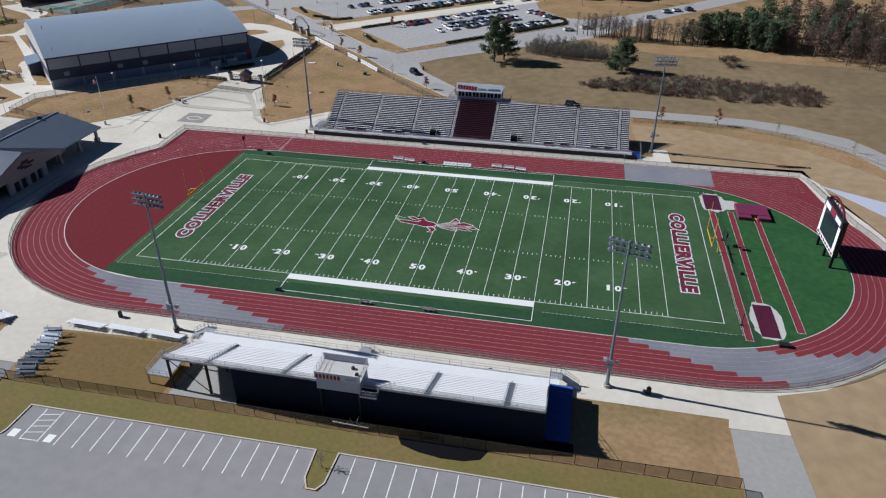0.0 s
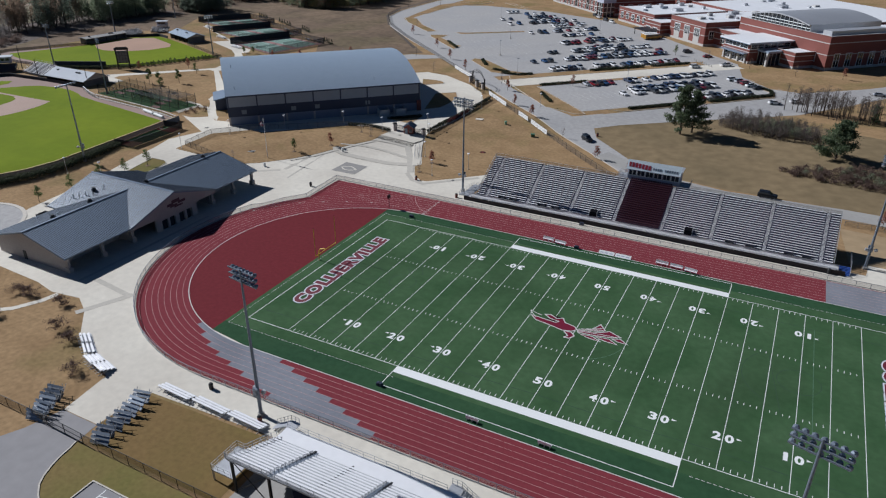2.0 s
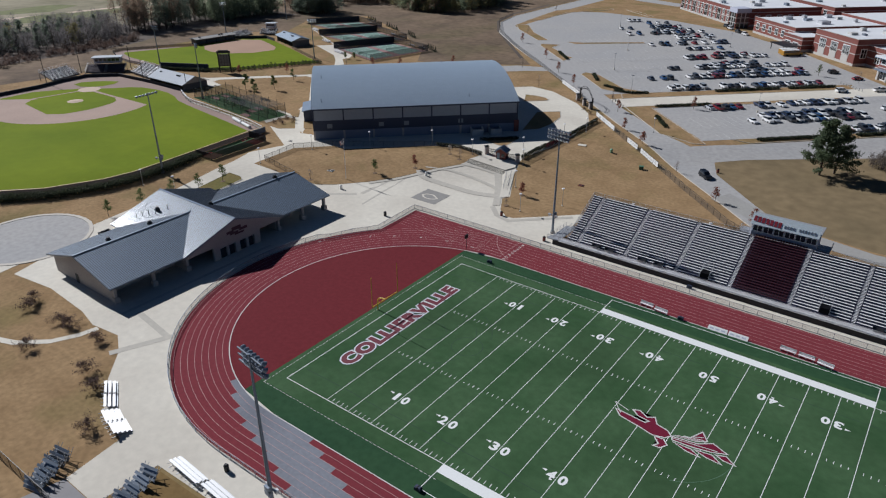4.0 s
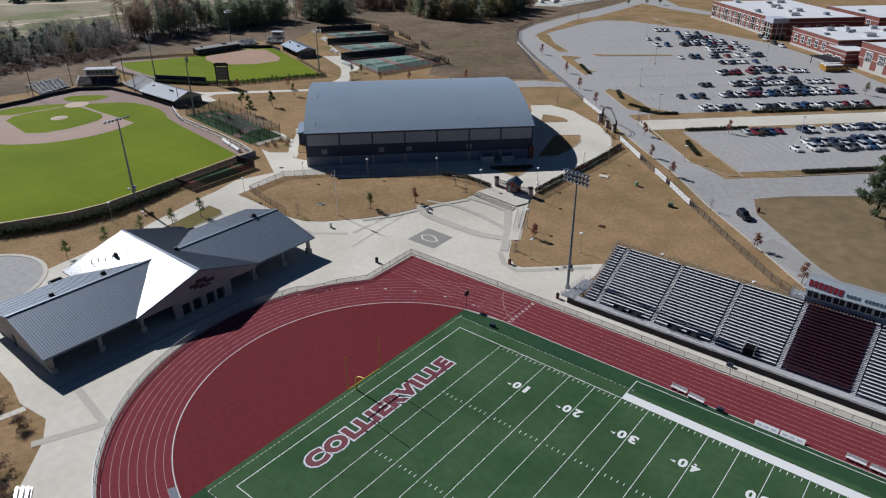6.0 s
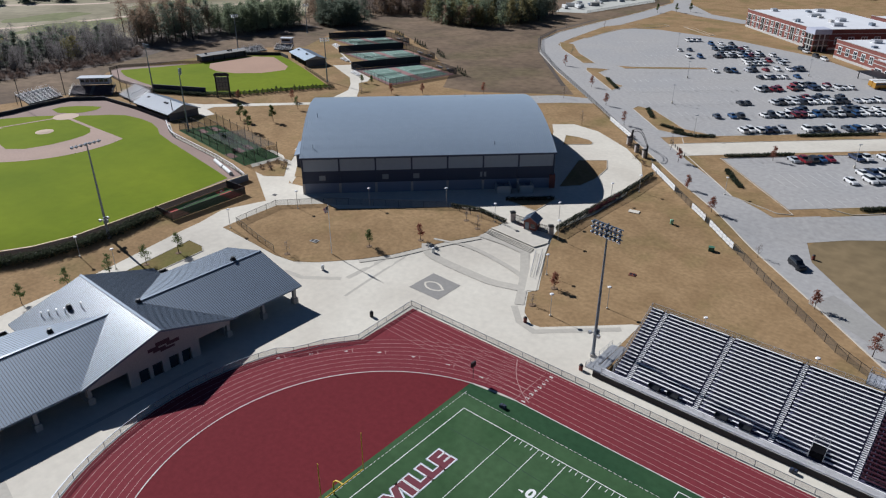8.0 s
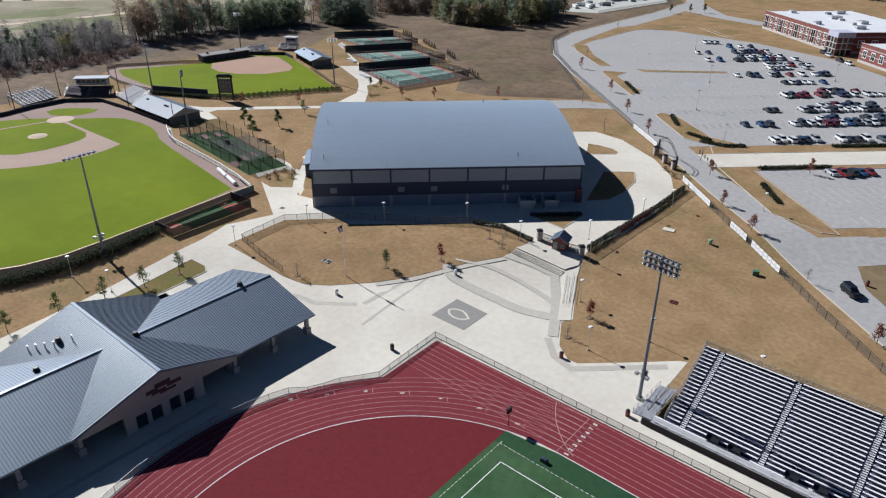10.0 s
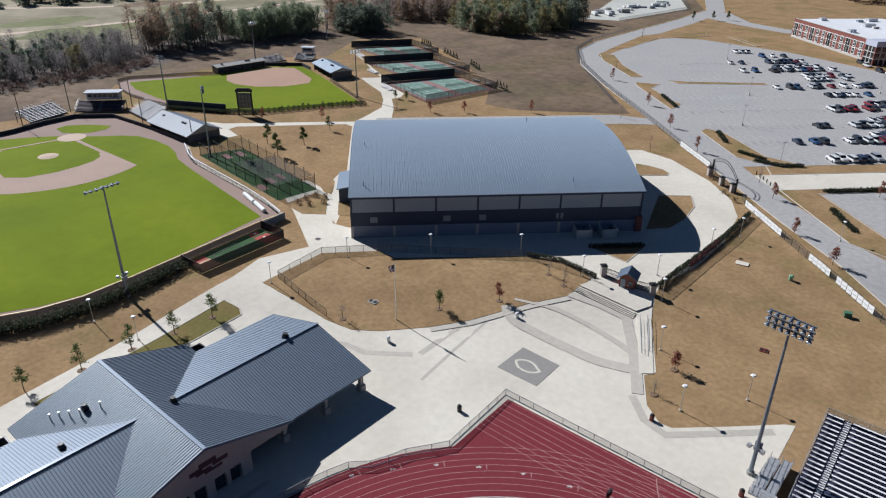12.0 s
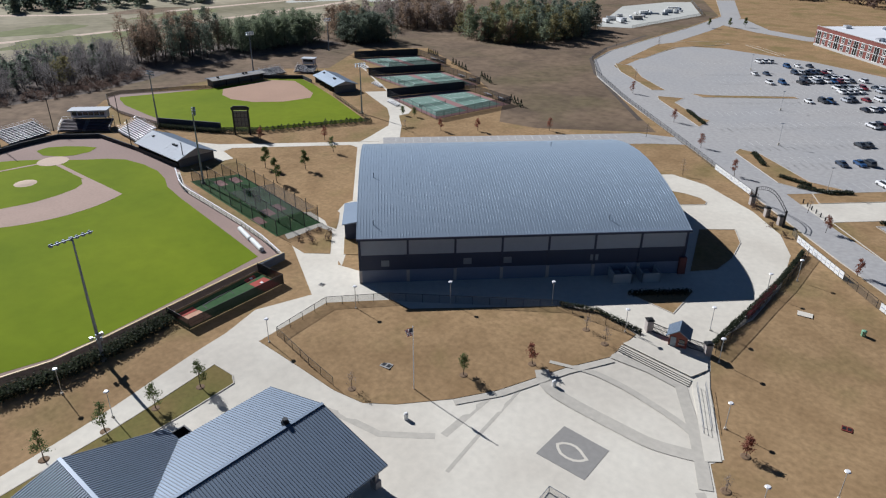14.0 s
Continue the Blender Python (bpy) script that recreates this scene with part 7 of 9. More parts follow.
fence("softball_fence", [(-220.2, 142.4), (-256, 157.6)], 1.5, "black railed softball foul fence", 3.0, M_BLACK, M_NET, (1.0, 0.5))
solo("batter_eye", ribbon(Solid(), [(-268.4, 91.2), (-258, 96.4), (-247.6, 101.8)], 0.3, 0, 2.9), material("slate_wall_pad", (0.045, 0.055, 0.075), 0.8, vary=0.15), "tall slate blue padded outfield wall", "wall")
dugout(-278.5, 167.6, -20, 22, 9, 3.0, M_ROOF_LIGHT, "softball dugout with a blue-grey metal roof")
dugout(-302, 134, 84, 23, 5, 2.8, M_CONC_GREY, "grey block softball dugout on the far side of the infield", 0.5)
small_stand(-300.5, 164, 90, 11, 7, "small aluminium softball stand")
small_stand(-295, 175, 32, 9, 7, "small aluminium softball stand")
sbx = thing("press_box", at_ground(-298.4, 180.4, 32), "small pale scorer box with a flat roof", "press box", "scorer boxes")
part("wall", Solid().box(-2.6, 2.6, 0, 3, 3.0, 5.2), M_PALE_BLUE, sbx)
part("roof", Solid().box(-3.1, 3.1, -0.6, 3.5, 5.2, 5.45), M_PALE_ROOF, sbx)
part("window", Solid().box(-2.2, 2.2, -0.06, 0.02, 3.9, 4.9), M_GLASS, sbx)
part("stilts", Solid().box(-2.5, -2.2, 0.2, 0.5, 0, 3).box(2.2, 2.5, 0.2, 0.5, 0, 3).box(-2.5, -2.2, 2.5, 2.8, 0, 3).box(2.2, 2.5, 2.5, 2.8, 0, 3), M_DARK_STEEL, sbx)
solo("backstop_wall", ribbon(Solid(), [(-301.2, 158), (-297.6, 161), (-288.4, 168.8), (-279, 166)], 0.3, 0, 1.4), M_BLACK_SCREEN, "dark softball backstop wall", "wall")
sx = thing("scoreboard", at_ground(-239, 104.2, 42), "dark softball scoreboard on two posts", "scoreboard")
for x in (-2.4, 2.4):
    part("post", Solid().box(x - 0.25, x + 0.25, -0.2, 0.2, 0, 9.2), M_BLACK, sx)
part("board", Solid().box(-2.1, 2.1, -0.12, 0.18, 2.6, 7.9), material("weathered_panel_back", (0.2, 0.185, 0.165), 0.7, vary=0.2, fine=1.5), sx, "weathered grey scoreboard back")
part("top", Solid().box(-2.9, 2.9, -0.25, 0.25, 8.2, 9.0).box(-2.2, 2.2, -0.25, 0.25, 9.0, 9.5), M_BLACK, sx)
for x in (-1.2, 0.0, 1.2):
    part("mullion", Solid().box(x - 0.05, x + 0.05, -0.2, -0.12, 2.6, 7.9), M_DARK_STEEL, sx)
for k in range(4):
    part("brace", Solid().beam((-2.6, -0.25, 3 + 1.4 * k), (2.6, -0.25, 3 + 1.4 * k), 0.1), M_DARK_STEEL, sx)

# ---- tennis courts ----
M_COURT_SCREEN = mesh_material("court_windscreen", (0.035, 0.034, 0.042), 0.66)
M_COURT_WIRE = mesh_material("court_wire", (0.03, 0.03, 0.035), 0.24)
for q in ([(-303.3, 214.1), (-274.2, 207.4), (-261.6, 231.4), (-286.8, 239.4)], [(-270.7, 192.3), (-237.3, 184.3), (-225.4, 210.5), (-254.9, 219.9)], [(-237.9, 170.6), (-204.3, 159.8), (-197.2, 192.8), (-224.8, 199.7)]):
    P = [Vector(p) for p in q]

    def on(u, v):
        p = P[0].lerp(P[1], u).lerp(P[3].lerp(P[2], u), v)
        return (p.x, p.y)

    pad = outline("tennis_court", [on(0, 0), on(1, 0), on(1, 1), on(0, 1)], M_COURT_RED, 0.05, "pair of faded green tennis courts with red surrounds", "tennis court")
    for v0 in (0.06, 0.55):
        part("playing_surface", draped([on(0.13, v0), on(0.93, v0), on(0.93, v0 + 0.39), on(0.13, v0 + 0.39)], 0.056), M_COURT, pad, "faded green court surface")
        for va in (0.05, 0.34):
            part("court_line", ribbon(Solid(), [on(0.19, v0 + va), on(0.87, v0 + va)], 0.1, 0.062), M_WHITE, pad)
        for u in (0.19, 0.36, 0.7, 0.87):
            part("court_line", ribbon(Solid(), [on(u, v0 + 0.05), on(u, v0 + 0.34)], 0.1, 0.065), M_WHITE, pad)
        part("court_line", ribbon(Solid(), [on(0.36, v0 + 0.195), on(0.7, v0 + 0.195)], 0.1, 0.068), M_WHITE, pad)
        n = thing("tennis_net", (0, 0, 0), "low dark tennis net", "net", "tennis nets")
        a, b = on(0.53, v0 + 0.02), on(0.53, v0 + 0.37)
        part("net", Solid().face((*a, GZ + 0.05), (*b, GZ + 0.05), (*b, GZ + 1.0), (*a, GZ + 1.0)), M_NET, n)
        for p in (a, b):
            part("post", Solid().tube((*p, GZ), (*p, GZ + 1.1), 0.06, n=6), M_DARK_STEEL, n)
    fence("court_fence", [on(-0.02, -0.02), on(1.02, -0.02)], 3.0, "tall dark wire tennis fence", 3.5, M_DARK_STEEL, M_COURT_WIRE, (1.0,))
    fence("court_fence", [on(1.02, -0.02), on(1.02, 1.02), on(0.0, 1.02)], 3.0, "tall tennis fence with dark windscreen", 3.5, M_DARK_STEEL, M_COURT_SCREEN, (1.0,))
    fence("court_fence", [on(0.0, 1.02), on(-0.02, -0.02)], 3.2, "tall tennis fence with black windscreen", 3.5, M_DARK_STEEL, M_BLACK_SCREEN, (1.0,))
    for u in (0.45, 0.75):
        x, y = on(u, 1.1)
        bleacher(x, y, 160, 3.4, 3, "small white aluminium bleacher behind the court fence", "court bleachers", rise(x, y))
sheet("footpath", [(-290.5, 203.2), (-277.1, 196.3), (-244.8, 177.6), (-251.3, 170.3), (-243.0, 166.1), (-227.3, 158.6), (-218.6, 151.1), (-211.5, 143.3), (-206.9, 129.8), (-205.5, 124.5), (-196.6, 133.0), (-208, 146), (-217.3, 154.4),
                   (-216.4, 158.4), (-219.4, 163.4), (-234.3, 169.4), (-243.7, 175.8), (-256.8, 183.5), (-272.6, 193.0), (-289.8, 205.6)], M_CONC, 0.036, "pale concrete path to the courts", "path")
for x, y, rz in ((-230.2, 164.2, -20), (-256, 181.0, -20), (-285.6, 201.8, -24)):
    bleacher(x, y, rz, 8.5, 3, "low aluminium bleacher beside the courts", "court bleachers", rise(x, y))

# ---- school ----
def obox(s, a0, a1, v0, v1, z0, z1):
    """A box in the turned plan axes."""
    p = [av(a0, v0), av(a1, v0), av(a1, v1), av(a0, v1)]
    return s.prism(p, z0, z1)


school = thing("school_building", (0, 0, 0), "large red brick school with white flat roofs and pale bands", "building")


def block(a0, a1, v0, v1, h, windows=(), south=(), bands=True, base=GZ):
    w = part("wall", obox(Solid(), a0, a1, v0, v1, 0, base + h), M_BRICK, school, "red brick wall block")
    part("roof", obox(Solid(), a0 + 0.5, a1 - 0.5, v0 + 0.5, v1 - 0.5, base + h - 0.2, base + h + 0.02), M_WHITE_ROOF, school, "white flat roof")
    part("coping", obox(obox(Solid(), a0 - 0.1, a0 + 0.45, v0 - 0.1, v1 + 0.1, base + h, base + h + 0.4), a0, a1, v0 - 0.1, v0 + 0.45, base + h, base + h + 0.4), M_BRICK, w)
    part("cap_stone", obox(obox(Solid(), a0 - 0.16, a0 + 0.5, v0 - 0.16, v1 + 0.16, base + h + 0.4, base + h + 0.52), a0 + 0.5, a1, v0 - 0.16, v0 + 0.5, base + h + 0.4, base + h + 0.52), M_WALL_PALE, w, "pale parapet cap stones")
    if bands:
        for z in (h * 0.45, h * 0.8):
            part("pale_band", obox(Solid(), a0 - 0.06, a1, v0 - 0.06, v1, base + z, base + z + 0.35), M_WALL_PALE, w, "pale stone band")
    part("plinth", obox(Solid(), a0 - 0.1, a1, v0 - 0.1, v1, base, base + 1.1), M_WALL_PALE, w, "pale stone plinth")
    for v, z, ww, hh in windows:
        g = part("window", obox(Solid(), a0 - 0.16, a0, v - ww / 2, v + ww / 2, base + z, base + z + hh), M_GLASS, w)
        part("window_frame", obox(Solid(), a0 - 0.12, a0, v - ww / 2 - 0.32, v + ww / 2 + 0.32, base + z - 0.32, base + z + hh + 0.32), M_WHITE, g)
        part("mullion", obox(obox(Solid(), a0 - 0.24, a0 - 0.16, v - 0.08, v + 0.08, base + z, base + z + hh), a0 - 0.24, a0 - 0.16, v - ww / 2, v + ww / 2, base + z + hh * 0.5 - 0.07, base + z + hh * 0.5 + 0.07), M_WHITE, g)
    for a, z, ww, hh in south:
        g = part("window", obox(Solid(), a - ww / 2, a + ww / 2, v0 - 0.16, v0, base + z, base + z + hh), M_GLASS, w)
        part("window_frame", obox(Solid(), a - ww / 2 - 0.32, a + ww / 2 + 0.32, v0 - 0.12, v0, base + z - 0.32, base + z + hh + 0.32), M_WHITE, g)
        part("mullion", obox(obox(Solid(), a - 0.08, a + 0.08, v0 - 0.24, v0 - 0.16, base + z, base + z + hh), a - ww / 2, a + ww / 2, v0 - 0.24, v0 - 0.16, base + z + hh * 0.5 - 0.07, base + z + hh * 0.5 + 0.07), M_WHITE, g)
    return w


win = lambda v0, n, step, z, w, h: [(v0 + step * k, z, w, h) for k in range(n)]
block(199, 236, 150.3, 209, 14.2, win(158, 3, 5, 3.0, 2.2, 3.0), [(204.5 + 6.6 * k, 1.2, 2.6, 5.6) for k in range(5)])
block(188, 199.5, 157, 168, 6.6)
entry = block(176, 199.5, 172, 190, 8.6, [(176, 0.6, 3.4, 3.4), (181, 0.6, 3.4, 3.4), (186, 0.6, 3.4, 3.4), (176, 6.6, 4.6, 1.7), (181.2, 6.6, 4.6, 1.7), (186.4, 6.6, 4.6, 1.7)],
              [(180, 6.6, 6.6, 1.7), (187.4, 6.6, 6.6, 1.7), (194.6, 6.6, 6.6, 1.7)], bands=False)
part("roof_slab", obox(Solid(), 174.4, 200.2, 170.4, 191.4, GZ + 9.0, GZ + 9.6), M_WHITE_ROOF, entry, "overhanging white roof slab")
part("fascia", obox(Solid(), 174.3, 200.3, 170.3, 191.5, GZ + 8.75, GZ + 9.0), M_ROOF, entry, "blue grey roof edge")
for z in (4.9, 6.1):
    part("pale_band", obox(Solid(), 175.94, 199, 171.94, 190, GZ + z, GZ + z + 0.3), M_WALL_PALE, entry, "pale stone band")
block(188, 199.5, 190, 213, 8.6, win(194, 3, 6, 2.6, 2.6, 3.4))
hall_block = block(182, 236, 213, 243, 11.2, [(v + d, 4.2, 1.25, 3.8) for v in (219.5, 228, 236.5) for d in (-1.5, 0, 1.5)], [(186, 3.6, 2.4, 3.6)])
for v in (219.5, 228, 236.5):
    part("spandrel", obox(Solid(), 181.86, 182, v - 2.3, v + 2.3, GZ + 1.1, GZ + 4.2), M_WALL_PALE, hall_block, "pale stone panel under the windows")
block(178, 192, 246, 262, 6.4, [(251, 1.3, 4, 2.2), (257.5, 1.3, 4, 2.2)])
block(184, 236, 262, 300, 8.2, win(266, 6, 6, 2.6, 2.4, 3.0))
block(184, 236, 318, 392, 9.6, [(324 + 5.4 * k, 1.6 if k % 3 else 1.2, 2.0 if k % 3 else 3.4, 2.6 if k % 3 else 6.6) for k in range(13)] + [(324 + 5.4 * k, 5.4, 2.0, 2.4) for k in range(13) if k % 3], [(189 + 7 * k, 3, 2.6, 3) for k in range(6)])
block(236, 330, 200, 300, 9.0)
block(240, 330, 312, 360, 10.0, win(320, 6, 6, 5, 2.4, 3))
block(305, 420, 191, 199, 7.4, south=[(311 + 8 * k, 1.5, 5, 3) for k in range(13)])
for v in (173.2, 178.2, 183.2, 188.2):
    part("entrance_pier", obox(Solid(), 175.3, 176.1, v, v + 0.9, GZ, GZ + 4.2), M_WALL_PALE, school, "pale entrance pier")
part("entrance_hood", obox(Solid(), 173.4, 176, 172.6, 189.4, GZ + 4.2, GZ + 4.6), M_ROOF, school, "dark entrance hood")
bay = part("glazed_bay", obox(Solid(), 181.2, 190, 165.5, 172, GZ, GZ + 5.6), M_GLASS, school, "dark glazed entrance bay")
part("bay_roof", obox(Solid(), 180.4, 190.6, 164.6, 172, GZ + 5.6, GZ + 6.5), M_ROOF_LIGHT, bay, "blue grey metal roof")
for k in range(5):
    part("bay_post", obox(Solid(), 181.0 + 2.2 * k, 181.2 + 2.2 * k, 165.3, 165.5, GZ, GZ + 5.6), M_WALL_PALE, bay)
for k in range(4):
    part("bay_post", obox(Solid(), 181.0, 181.2, 165.5 + 2.1 * k, 165.7 + 2.1 * k, GZ, GZ + 5.6), M_WALL_PALE, bay)
part("pale_pier", obox(Solid(), 179.9, 181.0, 164.6, 165.6, GZ, GZ + 5.6), M_WALL_PALE, bay, "pale corner pier")
tower = part("corner_tower", obox(Solid(), 180.6, 189.0, 313.6, 321.4, GZ, GZ + 8.4), M_GLASS, school, "glazed stair tower at the corner")
part("tower_crown", obox(Solid(), 180.3, 189.2, 313.3, 321.7, GZ + 8.4, GZ + 10.9), M_PALE_BLUE, tower, "pale blue metal crown")
for k in range(4):
    part("tower_pier", obox(obox(Solid(), 180.4, 181.0, 313.5 + 2.5 * k, 314.0 + 2.5 * k, GZ, GZ + 8.4), 180.5 + 2.6 * k, 181.0 + 2.6 * k, 313.4, 313.8, GZ, GZ + 8.4), M_WALL_PALE if k % 3 else M_BRICK, tower)
for z in (2.8, 5.6):
    part("tower_band", obox(Solid(), 180.35, 189.0, 313.35, 321.5, GZ + z, GZ + z + 0.35), M_WALL_PALE, tower)
rrng = random.Random(61)
for a0, a1, v0, v1, hh in ((187, 232, 321, 389, 9.6), (187, 232, 265, 297, 8.2), (186, 232, 216, 240, 11.2), (240, 326, 204, 296, 9.0), (244, 326, 316, 356, 10.0)):
    for k in range(7):
        a, v, w, d = rrng.uniform(a0, a1 - 4), rrng.uniform(v0, v1 - 4), rrng.uniform(1.2, 3.4), rrng.uniform(1.2, 3.0)
        u = part("roof_unit", obox(Solid(), a, a + w, v, v + d, GZ + hh - 0.1, GZ + hh + rrng.uniform(0.7, 1.7)), rrng.choice((M_ALU_DULL, M_STEEL, M_WALL_PALE)), school, "small rooftop unit")
part("bus_shelter", obox(Solid(), 168, 176, 243, 257, GZ + 3.0, GZ + 3.3), M_DARK_STEEL, school, "dark flat shelter roof")
for a, v in ((168.5, 243.5), (168.5, 256), (175.4, 243.5), (175.4, 256)):
    part("shelter_post", obox(Solid(), a, a + 0.3, v, v + 0.3, GZ - 0.2, GZ + 3.0), M_DARK_STEEL, school)
# vaulted roof over the gymnasium with a glazed end
v0, v1, a0, a1 = 163.5, 202, 199.6, 240
vault, ends = Solid(), Solid()
n = 14
zz = lambda f: GZ + 16.9 + 3.0 * math.sin(math.pi * (0.06 + 0.88 * f))
for i in range(n):
    fa, fb = i / n, (i + 1) / n
    va, vb = v0 + (v1 - v0) * fa, v0 + (v1 - v0) * fb
    vault.face((*av(a1, va), zz(fa)), (*av(a1, vb), zz(fb)), (*av(a0 - 1, vb), zz(fb)), (*av(a0 - 1, va), zz(fa)))
    vault.face((*av(a0 - 1, va), zz(fa) - 0.5), (*av(a0 - 1, va), zz(fa)), (*av(a0 - 1, vb), zz(fb)), (*av(a0 - 1, vb), zz(fb) - 0.5))
    ends.face((*av(a0, va), GZ + 14.0), (*av(a0, va), zz(fa) - 0.1), (*av(a0, vb), zz(fb) - 0.1), (*av(a0, vb), GZ + 14.0))
for v, k in ((v0, 1), (v1, -1)):
    vault.face(*[(*av(a0, v), GZ + 13.8), (*av(a1, v), GZ + 13.8), (*av(a1, v), zz(0)), (*av(a0, v), zz(0))][::k])
part("vault", vault, M_ALU_DULL, school, "vaulted grey metal roof")
glz = part("clerestory", ends, M_GLASS, school, "glazed clerestory under the vault")
for i in range(n + 1):
    f = i / n
    v = v0 + (v1 - v0) * f
    part("glazing_bar", Solid().beam((*av(a0 - 0.1, v), GZ + 14.4), (*av(a0 - 0.1, v), zz(f) - 0.1), 0.3), M_WHITE, glz)
for z in (14.5, 15.8, 17.1):
    part("glazing_bar", Solid().beam((*av(a0 - 0.1, v0), GZ + z), (*av(a0 - 0.1, v1), GZ + z), 0.26), M_WHITE, glz)
part("plant_screen", obox(Solid(), 201, 232, 152.5, 157.5, GZ + 14, GZ + 16.4), M_ALU_DULL, school, "long grey rooftop plant screen")
for a, v, w, d, h in ((205, 225, 4, 3, 11.2), (215, 236, 5, 3, 11.2), (200, 330, 5, 3, 9.6), (212, 345, 4, 4, 9.6), (206, 362, 6, 3, 9.6), (220, 380, 5, 3, 9.6), (196, 290, 4, 3, 8.2), (195, 384, 3, 3, 9.6), (205, 272, 5, 4, 8.2), (250, 230, 6, 4, 9.0), (270, 260, 5, 5, 9.0)):
    part("roof_unit", obox(Solid(), a, a + w, v, v + d, GZ + h - 0.3, GZ + h + 1.5), M_ALU_DULL, school, "grey rooftop air unit")
can = part("canopy", obox(Solid(), 240, 292, 172, 194, GZ + 8.6, GZ + 9.4), M_WHITE_ROOF, school, "white entrance canopy")
for a, v in ((252, 173), (268, 173), (286, 173), (286, 188), (252, 188)):
    part("column", obox(Solid(), a, a + 1.8, v, v + 1.8, 0.5, GZ + 8.6), M_BRICK, can, "square red brick column")
sheet("road", [av(*p) for p in ((246, 121), (252, 146), (266, 168), (300, 184), (400, 184), (400, 172), (306, 170), (278, 152), (262, 121), (262, 112), (250, 112))], M_ASPHALT, 0.05, "grey asphalt drop-off road beside the school", "road")

# ---- parked vehicles ----
CAR_PAINT = [(0.82, 0.82, 0.82), (0.8, 0.8, 0.79), (0.03, 0.035, 0.05), (0.78, 0.79, 0.8), (0.84, 0.84, 0.83), (0.03, 0.05, 0.11), (0.4, 0.42, 0.45), (0.81, 0.81, 0.8), (0.035, 0.035, 0.04), (0.07, 0.085, 0.11),
             (0.79, 0.79, 0.78), (0.24, 0.02, 0.03), (0.5, 0.52, 0.55), (0.04, 0.06, 0.1), (0.82, 0.82, 0.81), (0.05, 0.055, 0.065), (0.03, 0.09, 0.22), (0.62, 0.63, 0.64), (0.025, 0.03, 0.045), (0.2, 0.015, 0.03)]
M_CAR = pick_material("car_paint", CAR_PAINT, 0.28, 0.1, 0.8)


def loft(sections):
    """A closed body through cross-sections (x, half width, z low, z high, half width on top)."""
    s = Solid()
    for x, w, zl, zh, wt in sections:
        s.v += [(x, -w, zl), (x, w, zl), (x, w, zl + (zh - zl) * 0.6), (x, wt, zh), (x, -wt, zh), (x, -w, zl + (zh - zl) * 0.6)]
    for i in range(len(sections) - 1):
        for k in range(6):
            a, b = i * 6 + k, i * 6 + (k + 1) % 6
            s.f.append((a, a + 6, b + 6, b))
    s.f.append((0, 1, 2, 3, 4, 5))
    m = (len(sections) - 1) * 6
    s.f.append((m + 5, m + 4, m + 3, m + 2, m + 1, m))
    return s


def make_car(kind):
    label = {"saloon": "parked saloon car on the asphalt", "suv": "parked tall estate car on the asphalt", "pickup": "parked pickup truck with an open bed"}[kind]
    e = thing("car", pose(0, 0, -50), label, "car", "parked cars")
    if kind == "saloon":
        body = loft([(-2.3, 0.75, 0.35, 0.75, 0.65), (-2.1, 0.88, 0.25, 0.95, 0.8), (-0.9, 0.9, 0.22, 0.98, 0.82), (0.9, 0.9, 0.22, 0.98, 0.82), (2.0, 0.86, 0.25, 0.85, 0.76), (2.3, 0.74, 0.35, 0.65, 0.62)])
        cab = loft([(-1.7, 0.78, 0.9, 0.98, 0.74), (-0.9, 0.78, 0.9, 1.4, 0.58), (0.2, 0.78, 0.9, 1.44, 0.58), (1.1, 0.78, 0.9, 0.98, 0.74)])
        top = Solid().box(-1.0, 0.35, -0.62, 0.62, 1.39, 1.47)
    elif kind == "suv":
        body = loft([(-2.35, 0.85, 0.4, 1.0, 0.8), (-2.2, 0.95, 0.3, 1.12, 0.88), (0.9, 0.95, 0.3, 1.12, 0.88), (2.1, 0.92, 0.3, 1.05, 0.82), (2.4, 0.82, 0.4, 0.85, 0.7)])
        cab = loft([(-2.2, 0.86, 1.05, 1.2, 0.82), (-1.9, 0.86, 1.05, 1.72, 0.68), (0.3, 0.86, 1.05, 1.76, 0.68), (1.15, 0.86, 1.05, 1.15, 0.8)])
        top = Solid().box(-2.05, 0.5, -0.73, 0.73, 1.7, 1.8)
    else:
        body = loft([(-2.8, 0.92, 0.45, 1.1, 0.9), (-0.6, 0.96, 0.4, 1.12, 0.92), (1.4, 0.96, 0.4, 1.15, 0.9), (2.5, 0.94, 0.4, 1.08, 0.86), (2.8, 0.86, 0.5, 0.9, 0.78)])
        cab = loft([(-0.75, 0.86, 1.05, 1.2, 0.84), (-0.5, 0.86, 1.05, 1.78, 0.7), (0.9, 0.86, 1.05, 1.8, 0.7), (1.6, 0.86, 1.05, 1.15, 0.8)])
        top = Solid().box(-0.6, 1.0, -0.74, 0.74, 1.76, 1.84)
        part("bed", Solid().box(-2.7, -0.8, -0.78, 0.78, 1.105, 1.13), M_RUBBER, e, "dark open load bed")
    k = len(body.v)
    body.v += top.v
    body.f += [tuple(i + k for i in f) for f in top.f]
    part("body", body, M_CAR, e, "glossy painted body")
    part("cabin_glass", cab, M_GLASS, e, "dark glass cabin")
    wx = 1.75 if kind == "pickup" else 1.4
    for x in (-wx, wx):
        for y in (-0.86, 0.86):
            part("wheel", Solid().tube((x, y - 0.12, 0.33), (x, y + 0.12, 0.33), 0.34, n=10), M_RUBBER, e)
    return e


